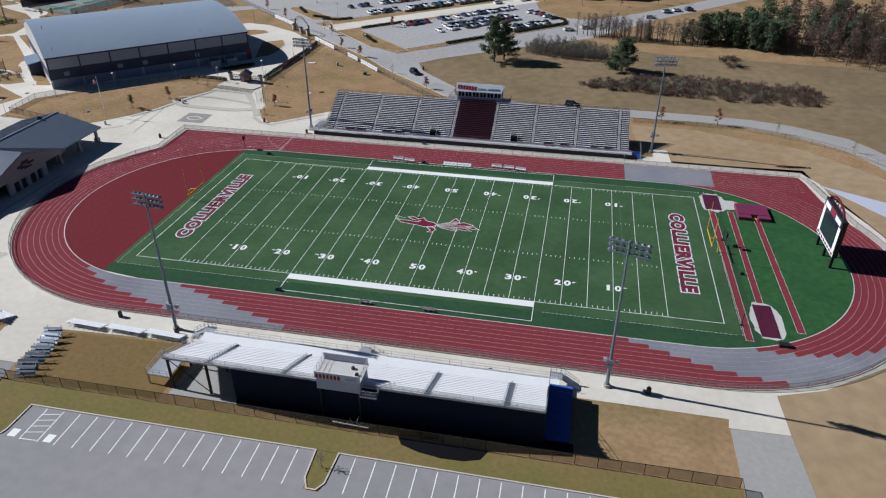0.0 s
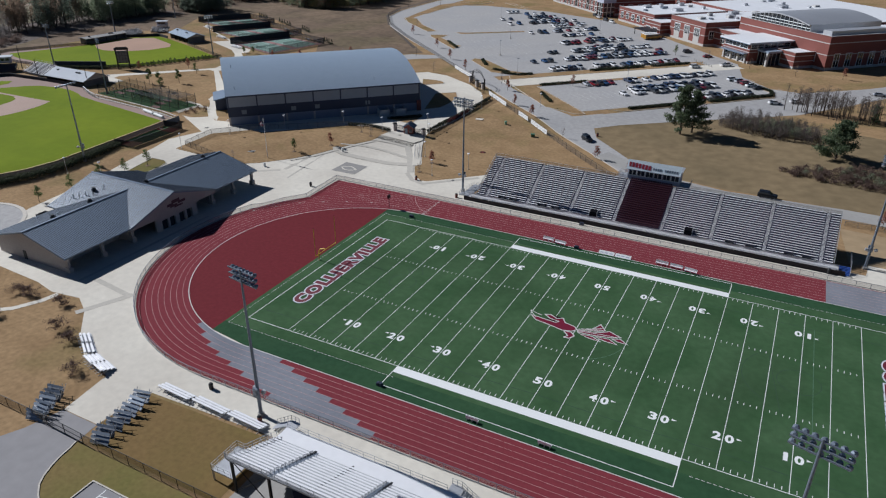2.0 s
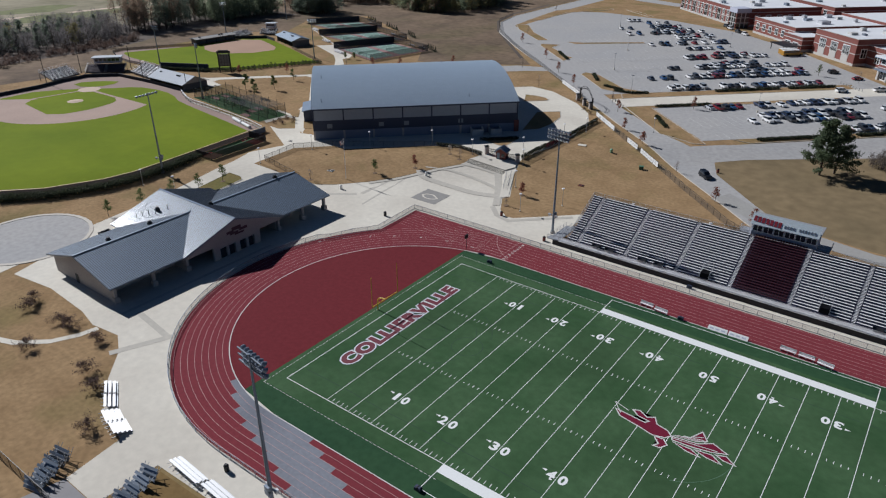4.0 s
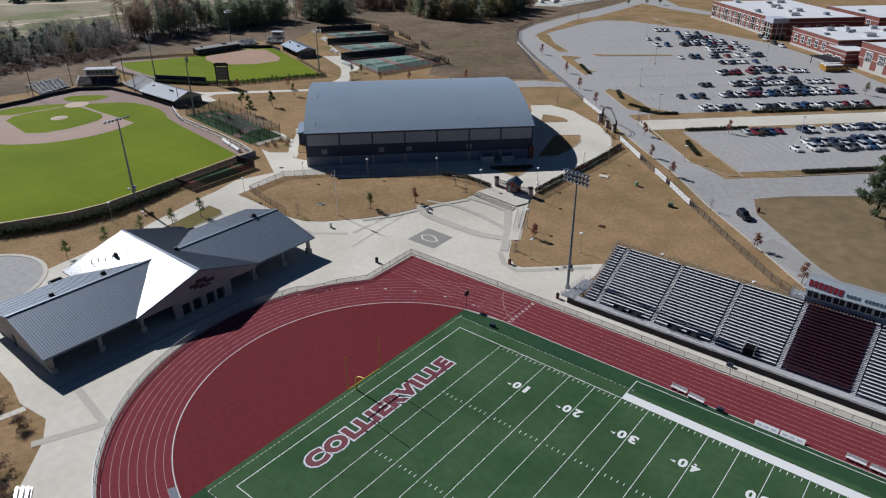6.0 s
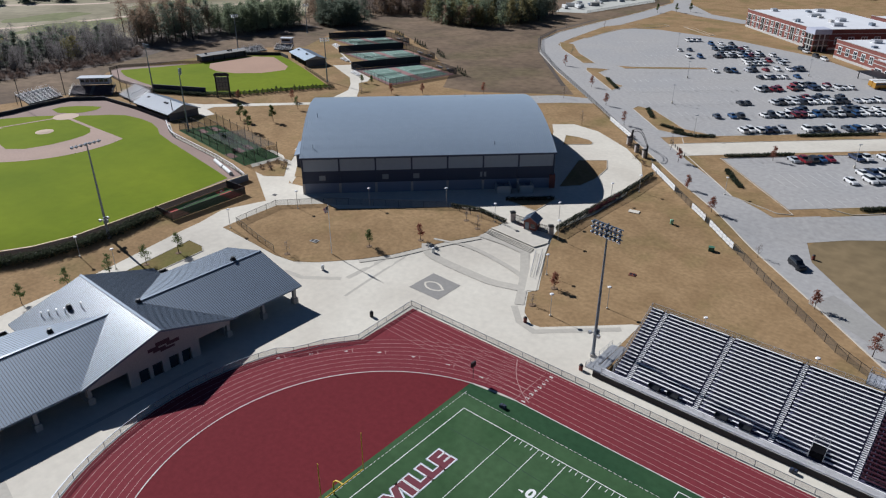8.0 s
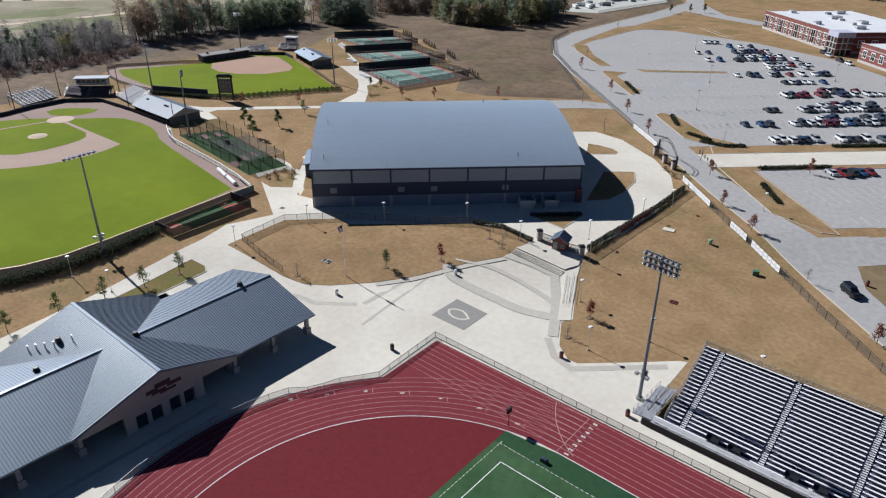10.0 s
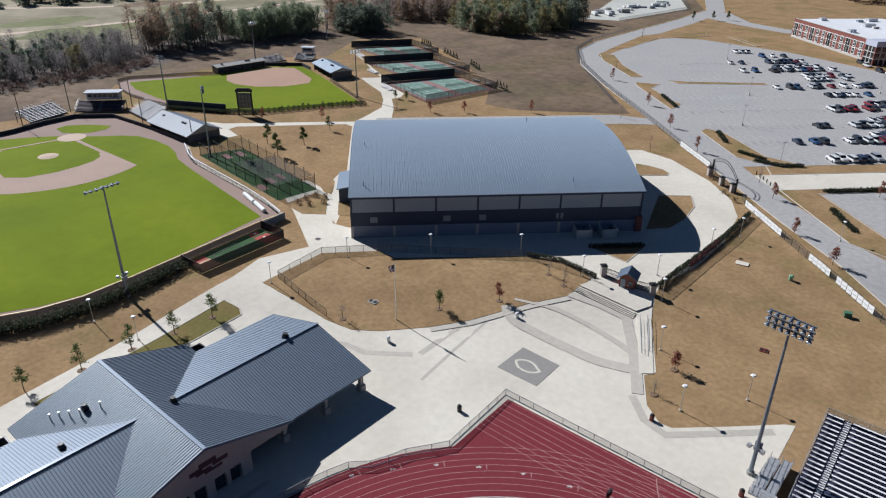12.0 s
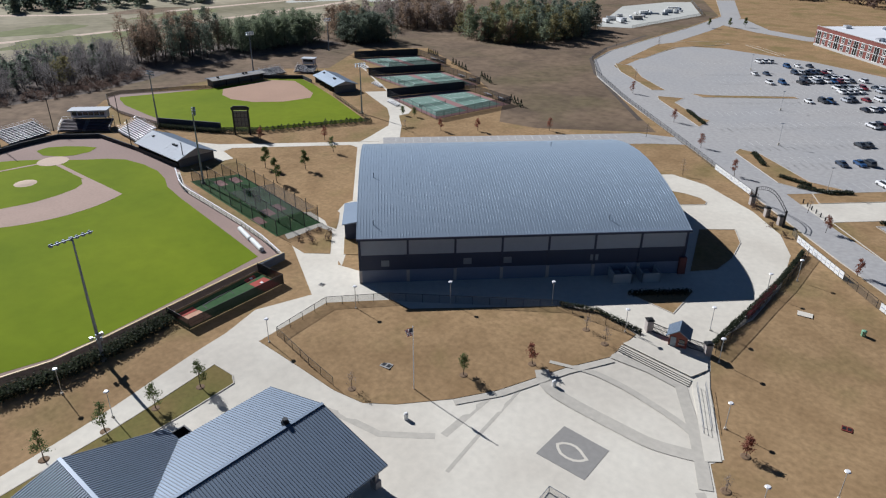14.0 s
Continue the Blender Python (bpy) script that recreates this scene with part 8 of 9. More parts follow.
M_DARK_CAR = material("black_car_paint", (0.015, 0.017, 0.022), 0.25, 0.2, vary=0.05)
models = [make_car("saloon"), make_car("suv"), make_car("pickup")]
ROWS_MAIN = [(185.6, 84, 149, 0.95), (202.4, 80, 100, 0.45), (202.4, 100, 154, 0.97), (207.8, 112, 154, 0.7), (219, 99, 110, 0.6), (219, 112, 155, 0.97), (224.4, 122, 155, 0.55), (238.6, 116, 130, 0.5),
             (239, 130, 155, 0.9), (244.4, 134, 155, 0.6), (259, 124, 150, 0.45), (272, 110, 126, 0.4), (273, 128, 155, 0.7), (285.6, 134, 156, 0.6), (291.4, 136, 156, 0.7), (303, 113, 128, 0.45), (304, 128, 156, 0.85),
             (309.6, 132, 154, 0.7), (320, 104, 134, 0.25), (321, 134, 154, 0.7), (335, 138, 151, 0.8), (346, 130, 142, 0.6)]
ROWS_TWO = [(156.8, 83, 114, 0.85), (158, 118, 146, 0.95), (144.6, 96, 132, 0.8), (139.4, 92, 134, 0.95), (126.4, 115, 140, 0.95)]
rng = random.Random(11)
for rows, z in ((ROWS_MAIN, GZ + 0.045), (ROWS_TWO, GZ + 0.045)):
    for v, a0, a1, fill in rows:
        a = a0
        while a < a1:
            if rng.random() < fill:
                m = rng.choices(models, (0.45, 0.38, 0.17))[0]
                x, y = av(a + rng.uniform(-0.12, 0.12), v + rng.uniform(-0.3, 0.3))
                copy_thing(m, pose(x, y, z, 0, 0, 135 + (180 if rng.random() < 0.5 else 0) + rng.uniform(-2, 2)))
            a += 2.75
for x, y, rz, m in ((-30.2, 106.2, -45, 1), (19.5, 179.5, 30, 0), (26.6, 185, 25, 0), (-26, 259, 45, 1), (-95, 345, -45, 1), (-99, 351, -45, 1), (-88, 336, -45, 1), (-83, 331, -45, 1),
                    (1.1, 208, 45, 1), (4.2, 206, 45, 1), (8.9, 200.5, 45, 0), (6.8, 203.2, 45, 1), (12, 197.5, 45, 0), (25.1, 82.2, -4, 1), (55, 212, 10, 0), (63, 225, 40, 1), (68, 229, 40, 0), (74, 233, 40, 1)):
    parked = copy_thing(models[m], pose(x, y, rise(x, y) + 0.045, 0, 0, rz))
    if (x, y) in ((-30.2, 106.2), (25.1, 82.2)):
        for child in parked.children:
            if child.name.startswith("body"):
                child.data = child.data.copy()
                child.data.materials[0] = M_DARK_CAR
for m in models:
    x, y = ((-15.5, 252), (-17, 226), (-5, 236))[models.index(m)]
    m.matrix_world = pose(x, y, GZ + 0.045, 0, 0, 45)
M_BUS = material("yellow_bus_paint", (0.4, 0.2, 0.02), 0.4, vary=0.05)
for a, v in ((168.6, 238.2), (169.4, 241.8)):
    b = thing("school_bus", pose(*av(a, v), GZ, 0, 0, 45), "yellow school bus with a white roof", "bus", "school buses")
    part("body", loft([(-5, 1.15, 0.5, 2.6, 1.1), (3.2, 1.15, 0.5, 2.6, 1.1), (3.6, 1.1, 0.5, 1.6, 1.0), (5, 1.0, 0.5, 1.4, 0.9)]), M_BUS, b)
    part("roof", Solid().box(-5, 3.2, -1.08, 1.08, 2.6, 2.85), M_WHITE, b)
    part("window_band", Solid().box(-4.8, 3.0, -1.18, 1.18, 1.75, 2.35), M_GLASS, b)
    for x in (-3, 3.6):
        for y in (-1.0, 1.0):
            part("wheel", Solid().tube((x, y - 0.15, 0.5), (x, y + 0.15, 0.5), 0.5, n=10), M_RUBBER, b)
for k in range(8):
    x, y = -19.9 + 9.3 * k / 7, 241 - 10 * k / 7
    solo("bollard", Solid().tube((x, y, rise(x, y)), (x, y, rise(x, y) + 1.1), 0.16, 0.14, 8), M_WALL_PALE, "pale concrete bollard in front of the school", "bollard", "bollards")
# bay lines of the two school car parks
lots_ob = [o for o in bpy.data.objects if o.name.startswith("car_park")]
for rows, a_lo, a_hi, owner in ((ROWS_MAIN, 62, 164, lots_ob[1]), (ROWS_TWO, 72, 146, lots_ob[2])):
    lines = Solid()
    for v, *_ in rows:
        hi = 155 if v < 320 else 150
        lo = a_lo + (18 if v > 270 else 0) + (10 if v > 300 else 0)
        a = lo
        while a < hi:
            ribbon(lines, [av(a + 1.37, v - 2.6), av(a + 1.37, v + 2.6)], 0.11, 0.05)
            a += 2.75
    tagged(part("bay_lines", lines, M_WORN_WHITE, owner, "worn white bay lines"), kind="stuff")
hall_bays = Solid()
for k in range(27):
    p = Vector(av(-46 + 2.75 * k, 232))
    ribbon(hall_bays, [(p.x, p.y), (p.x - 3.4, p.y + 3.4)], 0.12, 0.05)
rear = sheet("car_park", [av(-50, 226), av(34, 226), av(46, 224), av(46, 231), av(34, 237), av(-50, 237)], M_ASPHALT, 0.04, "narrow asphalt car park behind the hall", "car park")
tagged(part("bay_lines", hall_bays, M_WORN_WHITE, rear, "white bay lines"), kind="stuff")
for a, v in ((74, 222), (96, 262), (118, 330), (150, 262), (100, 150), (66, 182)):
    x, y = av(a, v)
    e = thing("lot_lamp", at_ground(x, y, 45), "dark car park lamp on a concrete base", "street lamp", "car park lamps")
    part("base", Solid().tube((0, 0, 0), (0, 0, 0.9), 0.3, n=10), M_CONC, e)
    part("pole", Solid().tube((0, 0, 0.9), (0, 0, 7), 0.07, 0.05, 8), M_ALU_DULL, e)
    part("head", Solid().box(-0.5, 0.5, -0.15, 0.15, 6.95, 7.1), M_STEEL, e)

# ---- plants ----
M_OLIVE_LEAF = leaf_material("yellow_olive_leaves", (0.15, 0.135, 0.065), (0.32, 0.285, 0.14))
# Far pine, brown and green leaf colours are paled to hold the haze.
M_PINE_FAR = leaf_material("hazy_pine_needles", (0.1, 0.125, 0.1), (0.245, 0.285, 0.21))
M_REDDISH = leaf_material("reddish_brown_twigs", (0.085, 0.057, 0.048), (0.205, 0.143, 0.115))
M_BROWN_TREE = leaf_material("dull_brown_leaves", (0.2, 0.14, 0.1), (0.4, 0.3, 0.215))
M_TWIG_DARK = leaf_material("dark_bare_twigs", (0.085, 0.072, 0.066), (0.205, 0.172, 0.155))
M_GREEN_TREE = leaf_material("dull_green_leaves", (0.135, 0.16, 0.105), (0.3, 0.35, 0.225))
def trunk_shape(rng, h, r, limbs, spread, start=0.35):
    s = Solid()
    tips = []
    p = Vector((0, 0, 0))
    lean = Vector((rng.uniform(-0.05, 0.05), rng.uniform(-0.05, 0.05), 1))
    segs = 4
    for i in range(segs):
        q = p + lean * (h * 0.92 / segs) + Vector((rng.uniform(-0.03, 0.03) * h, rng.uniform(-0.03, 0.03) * h, 0)) * 0.5
        s.tube(p, q, r * (1 - i / segs * 0.85), r * (1 - (i + 1) / segs * 0.85), 6)
        p = q
    for k in range(limbs):
        f = start + (0.95 - start) * (k + rng.random() * 0.6) / limbs
        base = lean * (h * 0.92 * f)
        a = rng.uniform(0, 2 * math.pi)
        ln = spread * (1.15 - f) * rng.uniform(0.75, 1.15) + spread * 0.12
        tip = base + Vector((math.cos(a) * ln, math.sin(a) * ln, ln * rng.uniform(0.15, 0.6)))
        s.tube(base, tip, r * 0.32 * (1.1 - f), r * 0.08, 4)
        tips.append((base, tip))
    return s, tips, p


def crown_shape(rng, tips, top, n, size, puff, s=None, off=None):
    s = s or Solid()
    o = Vector(off) if off else Vector((0, 0, 0))
    for k in range(n):
        base, tip = rng.choice(tips)
        f = rng.uniform(0.35, 1.08)
        c = base.lerp(tip, f)
        if rng.random() < 0.12:
            c = top.copy()
        c = c + Vector((rng.gauss(0, puff), rng.gauss(0, puff), rng.gauss(0, puff * 0.7)))
        s.leaf(c + o, size * rng.uniform(0.6, 1.3), rng)
    return s


def tree(x, y, h, leaf_mat, label, seed, limbs=14, spread=None, n=420, size=0.16, puff=0.25, r=None, group="", start=0.3, category="tree"):
    rng = random.Random(seed)
    e = thing("tree", at_ground(x, y, rng.uniform(0, 360), 0.05), label, category, group)
    s, tips, top = trunk_shape(rng, h, r or h * 0.018, limbs, spread or h * 0.28, start)
    part("trunk", s, M_BARK, e)
    if n:
        part("crown", crown_shape(rng, tips, top, n, size, puff), leaf_mat, e)
    return e


M_MULCH = material("brown_mulch", (0.17, 0.11, 0.065), 0.95, vary=0.3, fine=3.0)
# young trees on the plaza, along the paths and the drives
young = [(-137.0, 0.7, 5.2, M_LEAF), (-136.3, 8.9, 5.4, M_LEAF), (-135.3, 16.2, 4.8, M_LEAF), (-134.4, 23.3, 5.0, M_LEAF), (-138.6, -7.5, 4.6, M_LEAF),
         (-105.2, 52.8, 4.2, M_LEAF), (-98.4, 62.4, 4.0, M_RUST), (-116.3, 38.7, 3.2, M_TWIG), (-92.0, 75.0, 3.4, M_TWIG), (-64.3, 64.7, 3.6, M_RUST), (-96.5, 76.5, 3.0, M_TWIG), (-64.0, 56.5, 2.6, M_TWIG),
         (-195.8, 84.9, 7.2, M_LEAF), (-207.8, 90.0, 6.4, M_LEAF), (-198.1, 96.6, 5.8, M_LEAF), (-204, 112, 5.0, M_LEAF), (-215, 118, 4.6, M_RUST), (-229, 104, 4.6, M_RUST),
         (-167.2, 174.5, 4.4, M_RUST), (-140, 190, 4.6, M_TWIG), (-185.0, 158.5, 4.2, M_RUST), (-140.4, 212, 4.8, M_RUST), (-122, 190.5, 4.6, M_RUST), (-112.4, 129, 4.6, M_TWIG), (-194.1, 150.3, 4.4, M_RUST), (-203.4, 142.9, 3.8, M_TWIG), (-216.6, 155.6, 3.2, M_LEAF), (-212.2, 156.9, 3.4, M_LEAF),
         (-116, 163, 5, M_TWIG), (-105, 172, 5, M_RUST), (-54.2, 119.6, 4.2, M_RUST), (-10.5, 80.2, 5.0, M_RUST), (-22.4, 90.4, 4.2, M_RUST), (-64.9, 130.2, 4, M_RUST), (-38, 105.2, 3.4, M_TWIG), (-75.5, 148.6, 4.4, M_RUST),
         (50.9, 74.4, 4.6, M_RUST), (66.5, 74.2, 5.2, M_RUST), (81.9, 71.0, 3.6, M_TWIG), (98.6, 60.2, 3.6, M_TWIG),
         (-0.8, -67.6, 2.6, M_TWIG),
         (-82, 158, 4.5, M_TWIG), (-55, 168, 4.5, M_RUST), (-30, 250, 5, M_LEAF), (-14, 246, 5, M_TWIG), (5, 236, 5, M_TWIG), (24, 229, 5, M_TWIG), (42, 232, 5, M_RUST), (60, 240, 5.4, M_LEAF), (69, 246, 5.4, M_LEAF),
         (-212, 425, 6, M_LEAF), (-203, 435, 6, M_LEAF), (-196, 442, 6, M_LEAF), (-225, 330, 5, M_TWIG), (-208, 345, 5, M_TWIG), (-180, 262, 5, M_TWIG), (-170, 240, 5, M_RUST), (-128, 400, 5, M_LEAF), (-112, 385, 5, M_TWIG)]
for i, (x, y, h, m) in enumerate(young):
    kind = {M_LEAF: "slender young tree with sparse green leaves", M_RUST: "young tree with rust-red autumn leaves", M_TWIG: "small bare young tree with thin twigs"}[m]
    tree(x, y, h, m, kind, 100 + i, 12, h * 0.24, (1900 if y > 80 and -215 < x < -190 and h > 5.5 else 620) if m is not M_TWIG else 160, 0.12 if m is not M_TWIG else 0.08, 0.24, group="young trees")
    if -140 < x < -60 and 0 < y < 80:
        solo("mulch_ring", Solid().tube((x, y, rise(x, y) + 0.05), (x, y, rise(x, y) + 0.14), 0.75, 0.6, 14), M_MULCH, "brown mulch ring round a young tree", "mulch ring", "mulch rings")

for i, (x, y) in enumerate(((-100.7, -38.3), (-98.2, -38.0), (-112.6, -37.8), (-110.4, -39.6), (-89.4, -37.6), (-82.7, -43.3), (-77.4, -45.0), (-69.0, -50.4), (-97.5, -46.0))):
    tree(x, y, 1.5 + 0.22 * (i % 3), M_REDDISH, "low spreading dark red-brown shrub on the lawn", 300 + i, 20, 1.9, 1100, 0.09, 0.22, 0.05, "lawn shrubs", 0.03, "shrub")
tree(-5.2, 127, 16.8, M_PINE, "tall dense dark green pine on the lawn", 7, 40, 4.9, 8500, 0.24, 0.5, 0.34, "pines", 0.12)
tree(-2.0, 130.6, 14.5, M_PINE, "tall dense dark green pine on the lawn", 17, 34, 4.8, 6500, 0.24, 0.5, 0.3, "pines", 0.1)
tree(40.6, 124, 11.6, M_PINE, "broad dark green pine with low boughs", 8, 44, 5.0, 9500, 0.27, 0.6, 0.3, "pines", 0.04)
tree(79, 139, 3.2, M_REDDISH, "low rounded purple-brown shrub on the meadow", 9, 30, 4.4, 4200, 0.12, 0.34, 0.1, "", 0.02, "shrub")


def thicket(name, label, spots, mat, seed, n, size, puff, hmin, hmax, limbs, spread, start, category, bark=M_BARK):
    """Many trees that nobody could count: stems and crowns as two parts of one stuff object."""
    rng = random.Random(seed)
    e = thing(name, (0, 0, 0), label, category, kind="stuff")
    stems, crowns = Solid(), Solid()
    for x, y in spots:
        h = rng.uniform(hmin, hmax)
        s, tips, top = trunk_shape(rng, h, h * 0.016, limbs, h * spread, start)
        o = Vector((x, y, rise(x, y)))
        k = len(stems.v)
        stems.v += [tuple(Vector(p) + o) for p in s.v]
        stems.f += [tuple(i + k for i in f) for f in s.f]
        crown_shape(rng, tips, top, int(n * rng.uniform(0.7, 1.2)), size, puff, crowns, o)
    tagged(part("stems", stems, bark, e), kind="stuff")
    tagged(part("crowns", crowns, mat, e), kind="stuff")
    return e


def scatter(poly, n, seed, gap=0.0):
    """Random places inside a plan outline."""
    rng = random.Random(seed)
    xs, ys = [p[0] for p in poly], [p[1] for p in poly]
    out = []
    tries = 0
    while len(out) < n and tries < n * 60:
        tries += 1
        x, y = rng.uniform(min(xs), max(xs)), rng.uniform(min(ys), max(ys))
        inside = False
        for i in range(len(poly)):
            (xa, ya), (xb, yb) = poly[i - 1], poly[i]
            if (ya > y) != (yb > y) and x < (xb - xa) * (y - ya) / (yb - ya) + xa:
                inside = not inside
        if inside and all(abs(x - p) + abs(y - q) > gap for p, q in out):
            out.append((x, y))
    return out


# woods beyond the service road
thicket("bare_woods", "row of bare grey-brown trees beyond the meadow", scatter([(22, 174), (40, 168), (58, 166), (72, 166), (74, 172), (56, 174), (30, 182)], 80, 1, 1.6), M_TWIG_DARK, 21, 480, 0.1, 0.4, 7, 10.5, 16, 0.16, 0.3, "woods")
thicket("pine_woods", "dense dark pine woods beyond the meadow", scatter([(70, 168), (82, 166), (98, 160), (104, 168), (100, 182), (76, 186)], 34, 2, 3.4), M_PINE, 22, 760, 0.36, 0.6, 9, 14.5, 20, 0.2, 0.1, "woods")
thicket("bare_woods", "reddish brown leafless woods beyond the meadow", scatter([(98, 160), (108, 154), (123, 143), (140, 138), (200, 146), (200, 225), (112, 215)], 170, 3, 3.4), M_REDDISH, 23, 460, 0.28, 0.7, 9, 15, 18, 0.26, 0.1, "woods")
thicket("pine_woods", "dark pines among leafless woods", scatter([(104, 166), (130, 154), (200, 170), (200, 240), (100, 240)], 46, 4, 5.0), M_PINE, 24, 640, 0.4, 0.7, 9, 15, 18, 0.22, 0.1, "woods")
thicket("pine_woods", "scattered dark pines in the row of bare trees", [(52, 171), (66, 170), (68, 174), (74, 176)], M_PINE, 28, 600, 0.3, 0.5, 6, 9, 18, 0.2, 0.06, "woods")
thicket("scrub", "brown scrub and brambles on the meadow", scatter([(24, 104), (36, 101), (60, 98), (84, 96), (100, 97), (103, 106), (100, 117), (84, 116), (66, 120), (48, 117), (34, 111)], 460, 5, 0.9), M_REDDISH, 25, 120, 0.15, 0.34, 0.8, 2.0, 9, 0.6, 0.02, "scrub")
thicket("scrub", "olive shrubs among the brown scrub", scatter([(28, 105), (60, 102), (92, 100), (84, 112), (50, 114)], 44, 55, 2.0), M_GREEN_TREE, 29, 240, 0.11, 0.35, 1.0, 2.4, 9, 0.5, 0.03, "scrub")
thicket("scrub", "grey-brown thicket with green shrubs beside the pine", scatter([(4, 143), (16, 137), (34, 134), (38, 141), (24, 152), (8, 154)], 110, 6, 1.3), M_TWIG_DARK, 26, 380, 0.11, 0.4, 2.5, 5.5, 12, 0.3, 0.06, "scrub")
thicket("scrub", "low green shrubs in the thicket", scatter([(10, 144), (20, 140), (34, 137), (26, 148)], 16, 61, 2.4), M_GREEN_TREE, 27, 520, 0.13, 0.4, 2.5, 4.6, 14, 0.36, 0.04, "scrub")
# woods beyond the ball fields
# Litter and grey twigs also carry the haze in their paled colours.
M_LITTER = material("woodland_leaf_litter", (0.125, 0.103, 0.09), 0.95, vary=0.35, fine=0.4, coarse=0.05, spec=0.1)
sheet("woodland_floor", [(-322, 6), (-331, 40), (-333, 70), (-330, 96), (-334, 122), (-344, 142), (-343, 182), (-337, 206), (-338, 236), (-391, 240), (-391, 130), (-425, 60), (-400, 5)], M_LITTER, 0.026, "dark brown leaf litter under the woods", "woodland floor", 0)
thicket("scrub", "brown scrub along the edge of the woods", scatter([(-318, 30), (-332, 66), (-330, 100), (-336, 124), (-346, 128), (-344, 70), (-334, 28)], 120, 72, 1.8), M_REDDISH, 48, 150, 0.2, 0.5, 1.2, 3.6, 9, 0.5, 0.03, "scrub")
thicket("bare_woods", "grey leafless woods behind the ball fields", scatter([(-338, 30), (-346, 60), (-344, 86), (-346, 112), (-362, 136), (-392, 130), (-420, 60), (-400, 10)], 330, 7, 2.4), leaf_material("hazy_grey_twigs", (0.125, 0.117, 0.117), (0.29, 0.265, 0.258)), 31, 420, 0.2, 0.9, 5.5, 13, 18, 0.24, 0.12, "woods")
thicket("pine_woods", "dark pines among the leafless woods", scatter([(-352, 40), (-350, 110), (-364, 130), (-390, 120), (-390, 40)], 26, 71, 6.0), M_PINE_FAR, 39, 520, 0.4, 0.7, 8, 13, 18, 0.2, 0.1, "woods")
thicket("autumn_woods", "yellow-leaved tree in the leafless woods", [(-350, 94), (-354, 99), (-366, 72)], M_OLIVE_LEAF, 40, 620, 0.36, 0.8, 9, 13, 18, 0.24, 0.15, "woods")
thicket("autumn_woods", "tall mixed brown trees behind the ball fields", scatter([(-356, 136), (-354, 178), (-366, 182), (-388, 170), (-388, 138)], 30, 9, 5.0), M_BROWN_TREE, 33, 900, 0.28, 0.9, 14, 23, 18, 0.2, 0.18, "woods")
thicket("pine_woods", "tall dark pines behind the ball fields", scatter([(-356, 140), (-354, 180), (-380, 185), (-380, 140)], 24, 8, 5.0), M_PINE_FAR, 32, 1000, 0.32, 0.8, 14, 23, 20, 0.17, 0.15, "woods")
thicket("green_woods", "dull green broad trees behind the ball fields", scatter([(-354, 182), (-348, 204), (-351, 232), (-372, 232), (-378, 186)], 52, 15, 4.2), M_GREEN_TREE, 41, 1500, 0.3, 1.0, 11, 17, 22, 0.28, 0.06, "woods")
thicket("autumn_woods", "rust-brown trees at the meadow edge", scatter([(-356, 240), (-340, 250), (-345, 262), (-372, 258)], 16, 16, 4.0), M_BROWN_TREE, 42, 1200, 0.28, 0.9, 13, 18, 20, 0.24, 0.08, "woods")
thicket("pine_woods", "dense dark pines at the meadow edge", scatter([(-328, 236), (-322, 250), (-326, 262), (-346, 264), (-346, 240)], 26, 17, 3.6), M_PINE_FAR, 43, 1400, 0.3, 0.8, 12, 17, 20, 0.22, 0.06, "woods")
thicket("bare_woods", "leafless brown woods beyond the meadow", scatter([(-352, 270), (-340, 300), (-326, 312), (-340, 340), (-390, 350), (-392, 270)], 90, 18, 4.0), M_TWIG, 44, 380, 0.36, 0.8, 9, 15, 18, 0.24, 0.12, "woods")
thicket("autumn_woods", "rust and green trees beyond the meadow", scatter([(-350, 290), (-328, 306), (-335, 345), (-390, 340)], 40, 13, 5.0), M_BROWN_TREE, 37, 520, 0.42, 0.9, 10, 16, 18, 0.26, 0.08, "woods")
grove = [(-311, 300), (-290, 292), (-272, 291), (-256, 302), (-252, 332), (-260, 368), (-280, 372), (-306, 350)]
thicket("autumn_woods", "olive and yellow autumn grove on the meadow", scatter(grove, 60, 10, 4.6), M_OLIVE_LEAF, 34, 820, 0.4, 0.9, 11, 17, 22, 0.27, 0.06, "woods")
thicket("green_woods", "dull green trees in the grove", scatter(grove, 40, 19, 5.0), M_GREEN_TREE, 45, 820, 0.4, 0.9, 11, 18, 22, 0.27, 0.06, "woods")
thicket("autumn_woods", "rust-brown trees in the grove", scatter(grove, 12, 12, 5.0), M_BROWN_TREE, 36, 460, 0.4, 0.8, 9, 13, 18, 0.26, 0.06, "woods")
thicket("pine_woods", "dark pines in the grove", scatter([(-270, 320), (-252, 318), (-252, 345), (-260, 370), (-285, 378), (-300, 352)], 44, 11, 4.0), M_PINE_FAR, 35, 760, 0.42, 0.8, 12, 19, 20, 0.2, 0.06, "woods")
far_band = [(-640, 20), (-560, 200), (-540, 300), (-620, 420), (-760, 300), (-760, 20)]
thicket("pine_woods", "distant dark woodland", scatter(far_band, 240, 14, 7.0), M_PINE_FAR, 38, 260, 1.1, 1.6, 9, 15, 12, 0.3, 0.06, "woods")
thicket("bare_woods", "distant leafless woodland", scatter([(-330, 560), (-240, 610), (-100, 590), (60, 560), (60, 640), (-330, 680)], 150, 20, 8.0), M_REDDISH, 46, 240, 0.9, 1.4, 9, 15, 12, 0.3, 0.06, "woods")
# low shrubs and hedges


